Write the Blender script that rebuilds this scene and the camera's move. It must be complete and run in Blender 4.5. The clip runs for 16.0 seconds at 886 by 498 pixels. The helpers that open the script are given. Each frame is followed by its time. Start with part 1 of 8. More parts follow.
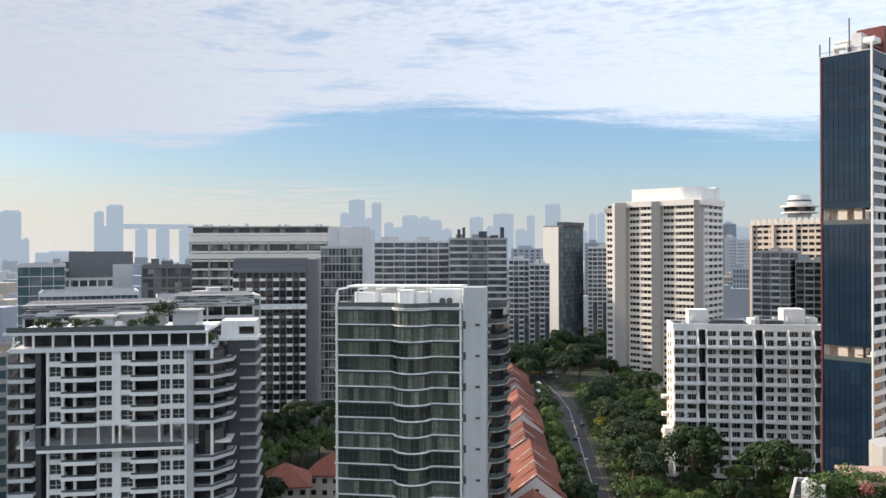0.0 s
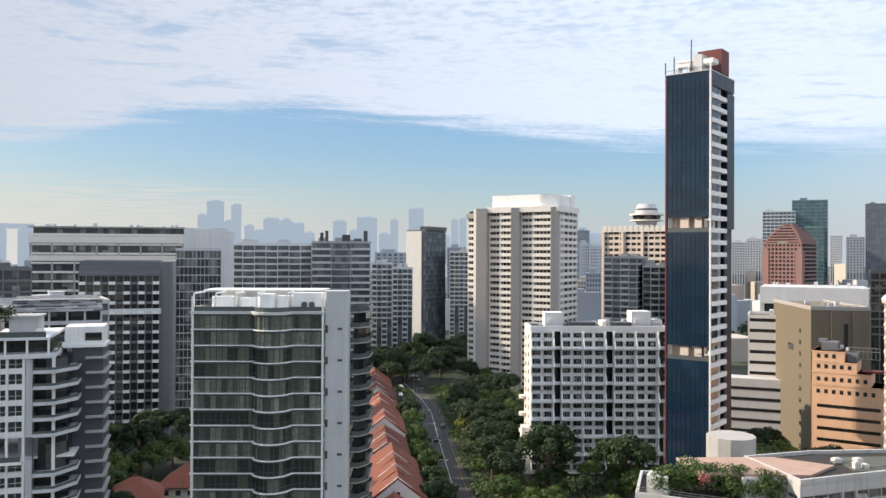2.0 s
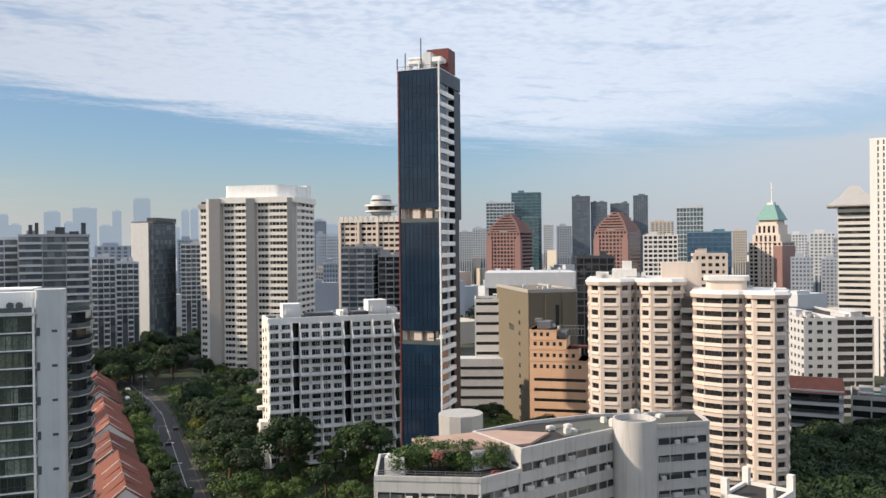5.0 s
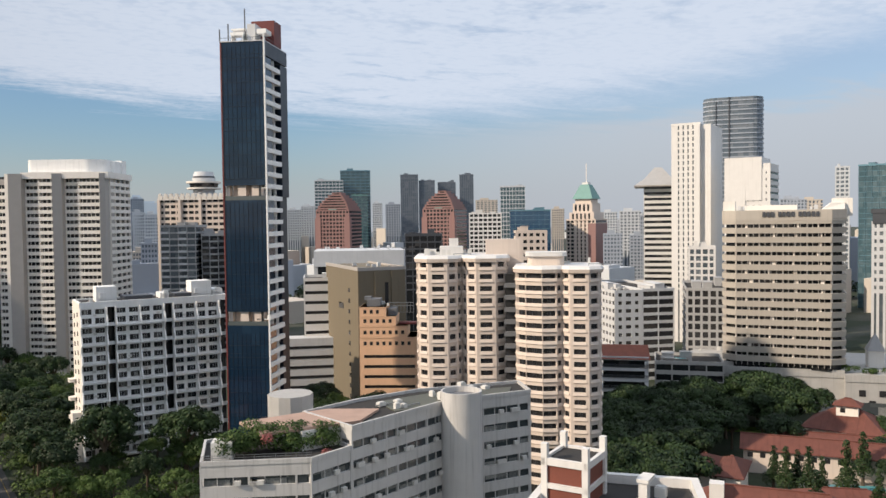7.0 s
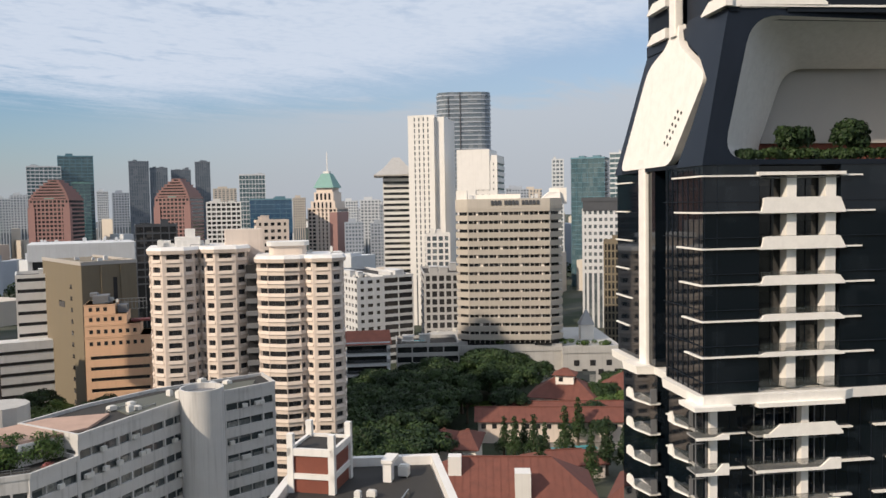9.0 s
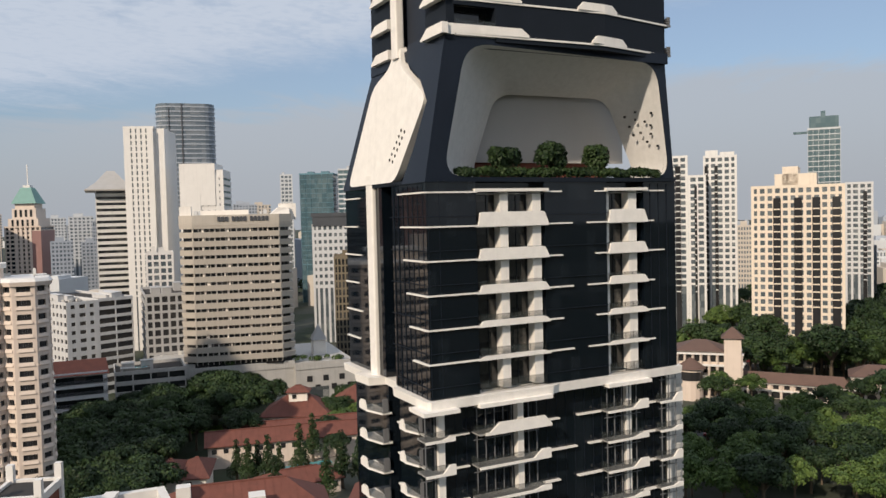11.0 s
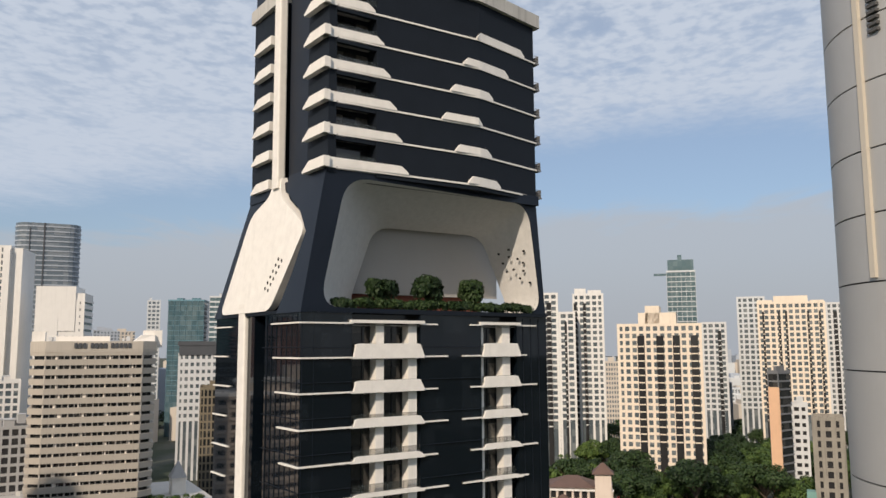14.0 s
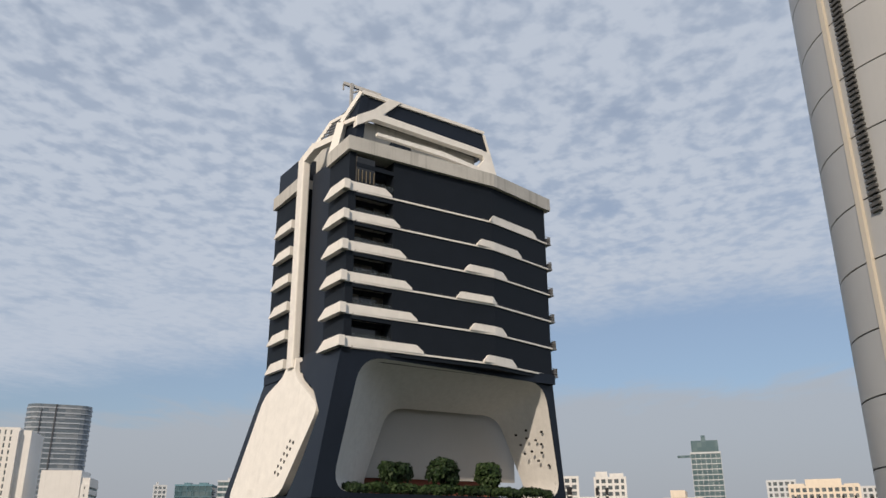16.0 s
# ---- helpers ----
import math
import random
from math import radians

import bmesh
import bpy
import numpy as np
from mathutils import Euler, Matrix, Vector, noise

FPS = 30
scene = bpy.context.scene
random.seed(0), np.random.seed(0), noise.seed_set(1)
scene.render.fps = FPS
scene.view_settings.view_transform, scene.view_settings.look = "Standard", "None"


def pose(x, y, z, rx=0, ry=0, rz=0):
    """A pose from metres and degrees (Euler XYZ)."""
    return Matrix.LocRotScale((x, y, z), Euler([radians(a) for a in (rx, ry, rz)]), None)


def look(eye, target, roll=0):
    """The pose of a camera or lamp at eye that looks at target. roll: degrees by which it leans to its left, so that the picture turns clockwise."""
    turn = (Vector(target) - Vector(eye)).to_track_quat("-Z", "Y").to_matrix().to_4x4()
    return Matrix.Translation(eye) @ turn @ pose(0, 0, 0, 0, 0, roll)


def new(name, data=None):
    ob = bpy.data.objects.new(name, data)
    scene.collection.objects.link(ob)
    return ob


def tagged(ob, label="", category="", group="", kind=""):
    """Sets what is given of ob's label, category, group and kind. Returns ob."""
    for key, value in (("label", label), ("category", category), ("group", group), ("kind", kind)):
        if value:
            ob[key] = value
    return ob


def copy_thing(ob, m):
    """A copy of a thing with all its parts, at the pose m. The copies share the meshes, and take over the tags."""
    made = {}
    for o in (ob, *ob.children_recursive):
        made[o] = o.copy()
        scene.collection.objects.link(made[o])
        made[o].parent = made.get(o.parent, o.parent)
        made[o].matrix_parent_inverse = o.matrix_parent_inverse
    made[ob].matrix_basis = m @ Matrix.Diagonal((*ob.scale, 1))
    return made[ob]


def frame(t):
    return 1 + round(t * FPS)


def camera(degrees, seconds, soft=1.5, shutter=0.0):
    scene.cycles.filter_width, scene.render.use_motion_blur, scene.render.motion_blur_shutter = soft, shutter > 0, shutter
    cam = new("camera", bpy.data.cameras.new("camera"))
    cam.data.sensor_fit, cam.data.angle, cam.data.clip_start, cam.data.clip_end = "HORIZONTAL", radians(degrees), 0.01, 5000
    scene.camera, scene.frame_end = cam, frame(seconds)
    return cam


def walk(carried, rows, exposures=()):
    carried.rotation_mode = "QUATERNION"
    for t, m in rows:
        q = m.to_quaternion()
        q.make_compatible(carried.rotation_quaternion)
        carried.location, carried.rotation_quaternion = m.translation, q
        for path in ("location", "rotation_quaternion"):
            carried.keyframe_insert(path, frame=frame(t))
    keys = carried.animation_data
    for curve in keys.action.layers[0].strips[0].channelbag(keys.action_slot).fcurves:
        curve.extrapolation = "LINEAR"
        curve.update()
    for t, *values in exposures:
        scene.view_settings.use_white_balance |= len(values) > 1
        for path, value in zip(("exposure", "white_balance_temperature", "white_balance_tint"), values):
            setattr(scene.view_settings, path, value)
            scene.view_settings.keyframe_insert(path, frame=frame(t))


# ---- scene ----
cam = camera(57.84, 16.0)
EYE = 66.0
# seconds, yaw, pitch, roll: the camera turns where it stands, high in a building
ROWS = [
    (0.0, 0.00, 0.13, 0.18),
    (0.5, -2.61, -0.25, 0.34),
    (1.0, -4.77, -0.07, 0.39),
    (1.5, -7.23, 0.40, 0.13),
    (2.0, -9.74, 0.40, -0.24),
    (2.5, -12.49, 0.29, -0.11),
    (3.0, -15.53, 0.34, 0.10),
    (3.5, -18.16, 0.29, 0.31),
    (4.0, -20.70, 0.24, 0.35),
    (4.5, -24.14, 0.10, 0.60),
    (5.0, -28.36, -0.31, 0.58),
    (7.5, -43.49, -2.74, 0.97),
    (8.0, -47.27, -3.50, 1.16),
    (8.5, -52.73, -3.49, 1.02),
    (9.0, -58.81, -3.08, 0.99),
    (11.5, -81.72, -1.92, 1.17),
    (12.0, -84.73, -0.85, 0.83),
    (12.5, -86.05, 0.76, 0.66),
    (13.0, -86.43, 2.66, 0.56),
    (13.5, -86.53, 4.70, 0.45),
    (14.0, -86.75, 6.90, 0.30),
    (14.5, -86.85, 9.08, 0.19),
    (15.0, -86.50, 12.48, 0.33),
    (15.5, -86.00, 16.60, 0.44),
    (16.0, -85.65, 19.62, 0.34),
]
walk(cam, [(t, pose(0, 0, EYE, 90 + pitch, roll, yaw)) for t, yaw, pitch, roll in ROWS],
     exposures=[(0.0, 0.64), (3.5, 0.50), (5.0, 0.36), (7.5, 0.18), (9.0, 0.14), (11.5, -0.08), (12.5, -0.08), (14.5, -0.05), (16.0, -0.20)])

# ---------------------------------------------------------------- light
SUN_AZ, SUN_EL = 70.0, 30.5     # degrees to the left of +y, and above the horizon
world = bpy.data.worlds.new("sky")
scene.world = world
world.use_nodes = True
wn, wl = world.node_tree.nodes, world.node_tree.links
wn.clear()


def wnode(kind, **values):
    n = wn.new(kind)
    for k, v in values.items():
        if k in n.inputs:
            n.inputs[k].default_value = v
    return n


def wmath(op, a, b=None, c=None):
    n = wn.new("ShaderNodeMath")
    n.operation = op
    for i, v in enumerate((a, b, c)):
        if v is None:
            continue
        if isinstance(v, (int, float)):
            n.inputs[i].default_value = v
        else:
            wl.new(v, n.inputs[i])
    return n.outputs[0]


def wramp(value, a, b):
    n = wn.new("ShaderNodeMapRange")
    n.interpolation_type = "SMOOTHSTEP"
    wl.new(value, n.inputs["Value"])
    for key, v in (("From Min", a), ("From Max", b)):
        if isinstance(v, (int, float)):
            n.inputs[key].default_value = v
        else:
            wl.new(v, n.inputs[key])
    return n.outputs["Result"]


def wmix(fac, a, b):
    n = wn.new("ShaderNodeMix")
    n.data_type = "RGBA"
    for sock, v in ((n.inputs["Factor"], fac), (n.inputs["A"], a), (n.inputs["B"], b)):
        if isinstance(v, (int, float)):
            sock.default_value = v
        elif isinstance(v, tuple):
            sock.default_value = (*v, 1)
        else:
            wl.new(v, sock)
    return n.outputs["Result"]


sky = wn.new("ShaderNodeTexSky")
sky.sky_type = "NISHITA"
sky.sun_disc = False
sky.sun_elevation, sky.sun_rotation = radians(SUN_EL), radians(-SUN_AZ)
sky.air_density, sky.dust_density, sky.ozone_density = 1.0, 1.5, 2.0
ray = wn.new("ShaderNodeTexCoord").outputs["Generated"]
sep = wn.new("ShaderNodeSeparateXYZ")
wl.new(ray, sep.inputs[0])
up = wmath("MAXIMUM", sep.outputs["Z"], 0.03)
flat = wn.new("ShaderNodeCombineXYZ")
wl.new(wmath("DIVIDE", sep.outputs["X"], up), flat.inputs[0])
wl.new(wmath("DIVIDE", sep.outputs["Y"], up), flat.inputs[1])


def wnoise(scale, detail, rough, stretch=(1, 1, 1), turn=0.0, shift=(0, 0, 0), warp=0.0):
    m = wn.new("ShaderNodeMapping")
    m.inputs["Scale"].default_value = stretch
    m.inputs["Rotation"].default_value = (0, 0, radians(turn))
    m.inputs["Location"].default_value = shift
    wl.new(flat.outputs[0], m.inputs["Vector"])
    n = wn.new("ShaderNodeTexNoise")
    n.inputs["Scale"].default_value, n.inputs["Detail"].default_value = scale, detail
    n.inputs["Roughness"].default_value, n.inputs["Distortion"].default_value = rough, warp
    wl.new(m.outputs[0], n.inputs["Vector"])
    return n.outputs["Fac"]


def wscale(v, lo, hi):
    return wmath("ADD", lo, wmath("MULTIPLY", v, hi - lo))


def wcurve(value, stops):
    """A smooth curve over 0..1 through (place, height) stops."""
    n = wn.new("ShaderNodeValToRGB")
    n.color_ramp.interpolation = "B_SPLINE"
    e = n.color_ramp.elements
    for q, (p, v) in zip([e[0], e[1]] + [None] * (len(stops) - 2), [stops[0], stops[-1]] + list(stops[1:-1])):
        q = q or e.new(p)
        q.position, q.color = p, (v, v, v, 1)
    wl.new(value, n.inputs[0])
    return n.outputs["Color"]


elev = wmath("MULTIPLY", wmath("ARCSINE", sep.outputs["Z"]), 57.2958)
turned = wmath("MULTIPLY", wmath("ARCTAN2", sep.outputs["X"], sep.outputs["Y"]), 57.2958)   # degrees to the right of +y
along = wmath("DIVIDE", wmath("ADD", turned, 60.0), 200.0)
broad = wnoise(0.55, 3, 0.5, shift=(3.1, 1.7, 0))
puffs = wnoise(14.0, 3, 0.5, stretch=(1.0, 1.1, 1), turn=25, warp=0.12)
wisps = wnoise(1.3, 6, 0.6, stretch=(0.6, 1.5, 1), turn=35, shift=(5, 2, 0), warp=0.5)
patches = wnoise(2.6, 4, 0.55, stretch=(1.0, 1.4, 1), turn=20, shift=(1.5, 7, 0), warp=0.4)
# height of the deck's lower edge in twentieths of 20 degrees, from the left round to the right
edge = wmath("MULTIPLY", wcurve(along, ((0.0, 0.40), (0.155, 0.385), (0.215, 0.33), (0.245, 0.46), (0.30, 0.53), (0.37, 0.43), (0.47, 0.31), (0.54, 0.31), (0.62, 0.48), (0.72, 0.64), (0.80, 0.72), (1.0, 0.66))), 20.0)
ragged = wmath("ADD", wmath("MULTIPLY", wmath("SUBTRACT", wisps, 0.5), 3.4), wmath("MULTIPLY", wmath("SUBTRACT", puffs, 0.5), 0.9))
deck = wramp(wmath("ADD", wmath("SUBTRACT", elev, edge), ragged), -0.5, wscale(wramp(turned, 8.0, 50.0), 1.0, 3.2))
far_smooth = wramp(elev, 24.0, 10.0)
open_sky = wmath("MULTIPLY", wramp(patches, 0.50, 0.72), wramp(broad, 0.36, 0.62))
ripple = wramp(wmath("ADD", puffs, wmath("MULTIPLY", wmath("SUBTRACT", patches, 0.5), -0.55)), 0.30, 0.62)
ripple = wmix(wmath("MULTIPLY", far_smooth, 0.7), ripple, (0.55, 0.55, 0.55))
thick = wmath("SUBTRACT", wscale(ripple, 0.68, 0.95), wmath("MULTIPLY", open_sky, 0.40))
thick = wmath("ADD", thick, wmath("MULTIPLY", far_smooth, 0.14))
cover = wmath("MULTIPLY", deck, wmath("MINIMUM", thick, 0.97))
# a lower bank of stratus to the right, under a band of blue, and thin streaks to the left
right = wramp(turned, 25.0, 62.0)
bank_top = wmath("ADD", wscale(wramp(turned, 50.0, 90.0), 7.2, 9.6), wmath("MULTIPLY", wmath("SUBTRACT", wisps, 0.5), 4.0))
bank = wmath("MULTIPLY", wmath("MULTIPLY", right, 0.85), wramp(wmath("SUBTRACT", bank_top, elev), -0.6, 1.6))
streak = wmath("MULTIPLY", wramp(turned, 5.0, -14.0), wmath("MULTIPLY", wramp(elev, 5.4, 4.0), wramp(wisps, 0.44, 0.60)))
shade = wmix(wmath("ADD", wmath("MULTIPLY", ripple, wmath("SUBTRACT", 0.75, wmath("MULTIPLY", far_smooth, 0.45))), wmath("MULTIPLY", far_smooth, 0.40)), (4.9, 5.65, 6.9), (6.3, 6.85, 7.8))
glow = wramp(wmath("ADD", wmath("MULTIPLY", sep.outputs["X"], -math.sin(radians(SUN_AZ))),
                   wmath("MULTIPLY", sep.outputs["Y"], math.cos(radians(SUN_AZ)))), -0.25, 1.0)
haze_tone = wmix(glow, (4.05, 4.3, 4.75), (5.6, 5.35, 5.1))
bluer = wn.new("ShaderNodeMix")
bluer.data_type, bluer.blend_type = "RGBA", "MULTIPLY"
bluer.inputs["Factor"].default_value = 1.0
wl.new(sky.outputs[0], bluer.inputs["A"])
bluer.inputs["B"].default_value = (0.88, 1.04, 1.18, 1)
air = wmix(wmath("MULTIPLY", right, 0.38), bluer.outputs["Result"], (5.2, 5.6, 6.2))
air = wmix(bank, air, (4.75, 5.05, 5.55))
air = wmix(wmath("MULTIPLY", streak, 0.6), air, (6.6, 6.3, 6.0))
air = wmix(cover, air, shade)
# thinner light towards the sun's quarter, where the cloud is seen from its shaded side
toward = wn.new("ShaderNodeMix")
toward.data_type, toward.blend_type = "RGBA", "MULTIPLY"
toward.inputs["Factor"].default_value = 1.0
wl.new(air, toward.inputs["A"])
wl.new(wmix(glow, (1.0, 1.0, 1.0), (0.70, 0.66, 0.63)), toward.inputs["B"])
air = toward.outputs["Result"]
low = wmath("POWER", wmath("SUBTRACT", 1.0, wramp(elev, -1.0, wscale(right, 8.5, 10.5))), 1.5)
air = wmix(wmath("MULTIPLY", low, 0.9), air, haze_tone)
# added fill: the unseen high sky is brightened to lift shaded walls
zenith_fill = wn.new("ShaderNodeMix")
zenith_fill.data_type, zenith_fill.blend_type = "RGBA", "MULTIPLY"
zenith_fill.inputs["Factor"].default_value = 1.0
wl.new(air, zenith_fill.inputs["A"])
wl.new(wmix(wramp(elev, 36.0, 62.0), (1.0, 1.0, 1.0), (1.55, 1.5, 1.45)), zenith_fill.inputs["B"])
air = zenith_fill.outputs["Result"]
back = wn.new("ShaderNodeBackground")
back.inputs["Strength"].default_value = 0.1
wl.new(air, back.inputs["Color"])
wl.new(back.outputs[0], wn.new("ShaderNodeOutputWorld").inputs["Surface"])

sun = new("sun", bpy.data.lights.new("sun", "SUN"))
sun.data.energy, sun.data.angle, sun.data.color = 4.0, radians(1.0), (1.0, 0.84, 0.67)
_a, _e = radians(SUN_AZ), radians(SUN_EL)
sun.matrix_world = look((-math.sin(_a) * math.cos(_e) * 900, math.cos(_a) * math.cos(_e) * 900, math.sin(_e) * 900), (0, 0, 0))

# ---------------------------------------------------------------- materials
MATS = {}


def mat(name, color, rough=0.7, metal=0.0, vary=0.12, scale=0.35, fine=6.0, bump=0.15, streak=0.0, spec=0.4, per_object=0.0):
    """Painted or mineral surface: broad stains, fine grain, optional vertical streaks, relief."""
    if name in MATS:
        return MATS[name]
    m = bpy.data.materials.new(name)
    m.use_nodes = True
    nt = m.node_tree
    n, l = nt.nodes, nt.links
    b = n["Principled BSDF"]
    b.inputs["Roughness"].default_value, b.inputs["Metallic"].default_value = rough, metal
    b.inputs["Specular IOR Level"].default_value = spec
    co = n.new("ShaderNodeTexCoord").outputs["Object"]
    geo = n.new("ShaderNodeNewGeometry").outputs["Position"]
    big = n.new("ShaderNodeTexNoise")
    big.inputs["Scale"].default_value, big.inputs["Detail"].default_value = scale, 5
    l.new(geo, big.inputs["Vector"])
    small = n.new("ShaderNodeTexNoise")
    small.inputs["Scale"].default_value, small.inputs["Detail"].default_value = fine, 3
    l.new(geo, small.inputs["Vector"])
    mp = n.new("ShaderNodeMapping")
    mp.inputs["Scale"].default_value = (1.6, 1.6, 0.07)
    l.new(geo, mp.inputs["Vector"])
    run = n.new("ShaderNodeTexNoise")
    run.inputs["Scale"].default_value, run.inputs["Detail"].default_value = 1.0, 4
    l.new(mp.outputs[0], run.inputs["Vector"])

    def math_(op, a, c):
        q = n.new("ShaderNodeMath")
        q.operation = op
        for i, v in enumerate((a, c)):
            if isinstance(v, (int, float)):
                q.inputs[i].default_value = v
            else:
                l.new(v, q.inputs[i])
        return q.outputs[0]
    k = math_("MULTIPLY", math_("SUBTRACT", big.outputs["Fac"], 0.5), vary * 2.4)
    k = math_("ADD", k, math_("MULTIPLY", math_("SUBTRACT", small.outputs["Fac"], 0.5), vary * 1.2))
    if streak:
        st = n.new("ShaderNodeMapRange")
        l.new(run.outputs["Fac"], st.inputs["Value"])
        st.inputs["From Min"].default_value, st.inputs["From Max"].default_value = 0.52, 0.75
        k = math_("SUBTRACT", k, math_("MULTIPLY", st.outputs["Result"], streak))
    if per_object:
        k = math_("ADD", k, math_("MULTIPLY", math_("SUBTRACT", n.new("ShaderNodeObjectInfo").outputs["Random"], 0.5), per_object))
    hsv = n.new("ShaderNodeHueSaturation")
    hsv.inputs["Color"].default_value = (*color, 1)
    l.new(math_("ADD", k, 1.0), hsv.inputs["Value"])
    l.new(hsv.outputs[0], b.inputs["Base Color"])
    l.new(math_("ADD", math_("MULTIPLY", big.outputs["Fac"], 0.2), rough - 0.1), b.inputs["Roughness"])
    if bump:
        bp = n.new("ShaderNodeBump")
        bp.inputs["Strength"].default_value, bp.inputs["Distance"].default_value = bump, 0.03
        l.new(small.outputs["Fac"], bp.inputs["Height"])
        l.new(bp.outputs[0], b.inputs["Normal"])
    MATS[name] = m
    return m


def glass(name, dark=(0.02, 0.025, 0.03), blind=(0.35, 0.34, 0.30), share=0.3, cell=(3.0, 3.0, 3.2), rough=0.08, spec=0.6, waver=0.02, frame_tone=None):
    """Window glass of a facade: rooms behind are dark, some with blinds or curtains, room by room."""
    if name in MATS:
        return MATS[name]
    m = bpy.data.materials.new(name)
    m.use_nodes = True
    n, l = m.node_tree.nodes, m.node_tree.links
    b = n["Principled BSDF"]
    co = n.new("ShaderNodeTexCoord").outputs["Object"]
    info = n.new("ShaderNodeObjectInfo")
    off = n.new("ShaderNodeVectorMath")
    off.operation = "ADD"
    l.new(co, off.inputs[0])
    l.new(info.outputs["Location"], off.inputs[1])
    sn = n.new("ShaderNodeVectorMath")
    sn.operation = "SNAP"
    l.new(off.outputs[0], sn.inputs[0])
    sn.inputs[1].default_value = cell
    wh = n.new("ShaderNodeTexWhiteNoise")
    wh.noise_dimensions = "3D"
    l.new(sn.outputs[0], wh.inputs["Vector"])
    mr = n.new("ShaderNodeMapRange")
    l.new(wh.outputs["Value"], mr.inputs["Value"])
    mr.inputs["From Min"].default_value, mr.inputs["From Max"].default_value = 1 - share, 1.0
    fold = n.new("ShaderNodeTexNoise")
    fold.inputs["Scale"].default_value = 3.0
    l.new(co, fold.inputs["Vector"])
    mu = n.new("ShaderNodeMath")
    mu.operation = "MULTIPLY"
    l.new(mr.outputs[0], mu.inputs[0])
    l.new(fold.outputs["Fac"], mu.inputs[1])
    mx = n.new("ShaderNodeMix")
    mx.data_type = "RGBA"
    l.new(mu.outputs[0], mx.inputs["Factor"])
    mx.inputs["A"].default_value, mx.inputs["B"].default_value = (*dark, 1), (*blind, 1)
    l.new(mx.outputs["Result"], b.inputs["Base Color"])
    b.inputs["Roughness"].default_value = rough
    b.inputs["Specular IOR Level"].default_value = spec
    bp = n.new("ShaderNodeBump")
    bp.inputs["Strength"].default_value, bp.inputs["Distance"].default_value = waver * 4, 0.05
    wv = n.new("ShaderNodeTexNoise")
    wv.inputs["Scale"].default_value = 0.6
    l.new(co, wv.inputs["Vector"])
    l.new(wv.outputs["Fac"], bp.inputs["Height"])
    l.new(bp.outputs[0], b.inputs["Normal"])
    MATS[name] = m
    return m


# ---------------------------------------------------------------- mesh tools
QUADS = ((0, 3, 2, 1), (4, 5, 6, 7), (0, 1, 5, 4), (1, 2, 6, 5), (2, 3, 7, 6), (3, 0, 4, 7))


def mesh_of(name, verts, faces):
    me = bpy.data.meshes.new(name)
    me.from_pydata([tuple(v) for v in verts], [], faces)
    me.update()
    return me


def boxes(name, items):
    """One mesh of upright boxes (x0, x1, y0, y1, z0, z1)."""
    verts, faces = [], []
    for x0, x1, y0, y1, z0, z1 in items:
        k = len(verts)
        verts += [(x0, y0, z0), (x1, y0, z0), (x1, y1, z0), (x0, y1, z0), (x0, y0, z1), (x1, y0, z1), (x1, y1, z1), (x0, y1, z1)]
        faces += [tuple(k + i for i in q) for q in QUADS]
    return mesh_of(name, verts, faces)


def prism(name, outline, z0, z1, outline_top=None):
    """A closed mesh over a plan outline (anticlockwise), with an optional other outline at its top."""
    top = outline_top or outline
    n = len(outline)
    verts = [(x, y, z0) for x, y in outline] + [(x, y, z1) for x, y in top]
    faces = [tuple(range(n - 1, -1, -1)), tuple(range(n, 2 * n))]
    faces += [(i, (i + 1) % n, n + (i + 1) % n, n + i) for i in range(n)]
    return mesh_of(name, verts, faces)


def ring(name, outer, inner, z0, z1):
    n = len(outer)
    verts = [(x, y, z) for z in (z0, z1) for line in (outer, inner) for x, y in line]
    faces = []
    for i in range(n):
        j = (i + 1) % n
        faces += [(i, j, 2 * n + j, 2 * n + i), (n + j, n + i, 3 * n + i, 3 * n + j),
                  (2 * n + i, 2 * n + j, 3 * n + j, 3 * n + i), (j, i, n + i, n + j)]
    return mesh_of(name, verts, faces)


def grow(outline, r):
    """The outline moved outwards by r (anticlockwise, mitred)."""
    out, n = [], len(outline)
    for i in range(n):
        a, b, c = Vector(outline[i - 1]), Vector(outline[i]), Vector(outline[(i + 1) % n])
        n1 = Vector(((b - a).y, -(b - a).x)).normalized()
        n2 = Vector(((c - b).y, -(c - b).x)).normalized()
        m = n1 + n2
        m = m / max(m.dot(n1), 0.25) if m.length > 1e-6 else n1
        out.append(tuple(b + m * r))
    return out


def round_line(points, r, steps=4):
    """The outline with its corners rounded by r."""
    out, n = [], len(points)
    for i in range(n):
        a, b, c = Vector(points[i - 1]), Vector(points[i]), Vector(points[(i + 1) % n])
        k = min(r, (a - b).length * 0.45, (c - b).length * 0.45)
        p, q = b + (a - b).normalized() * k, b + (c - b).normalized() * k
        for s in range(steps + 1):
            t = s / steps
            out.append(tuple(p * (1 - t) ** 2 + b * 2 * t * (1 - t) + q * t * t))
    return out


def part(name, me, material, parent, label="", at=(0, 0, 0), turn=0.0, kind=""):
    ob = new(name, me)
    if material and not me.materials:
        me.materials.append(material)
    ob.parent = parent
    ob.location, ob.rotation_euler = at, (0, 0, turn)
    return tagged(ob, label, kind=kind)


def thing(name, label, category, x, y, z=0.0, turn=0.0, group="", kind=""):
    ob = new(name)
    ob.location, ob.rotation_euler = (x, y, z), (0, 0, radians(turn))
    return tagged(ob, label, category, group, kind)


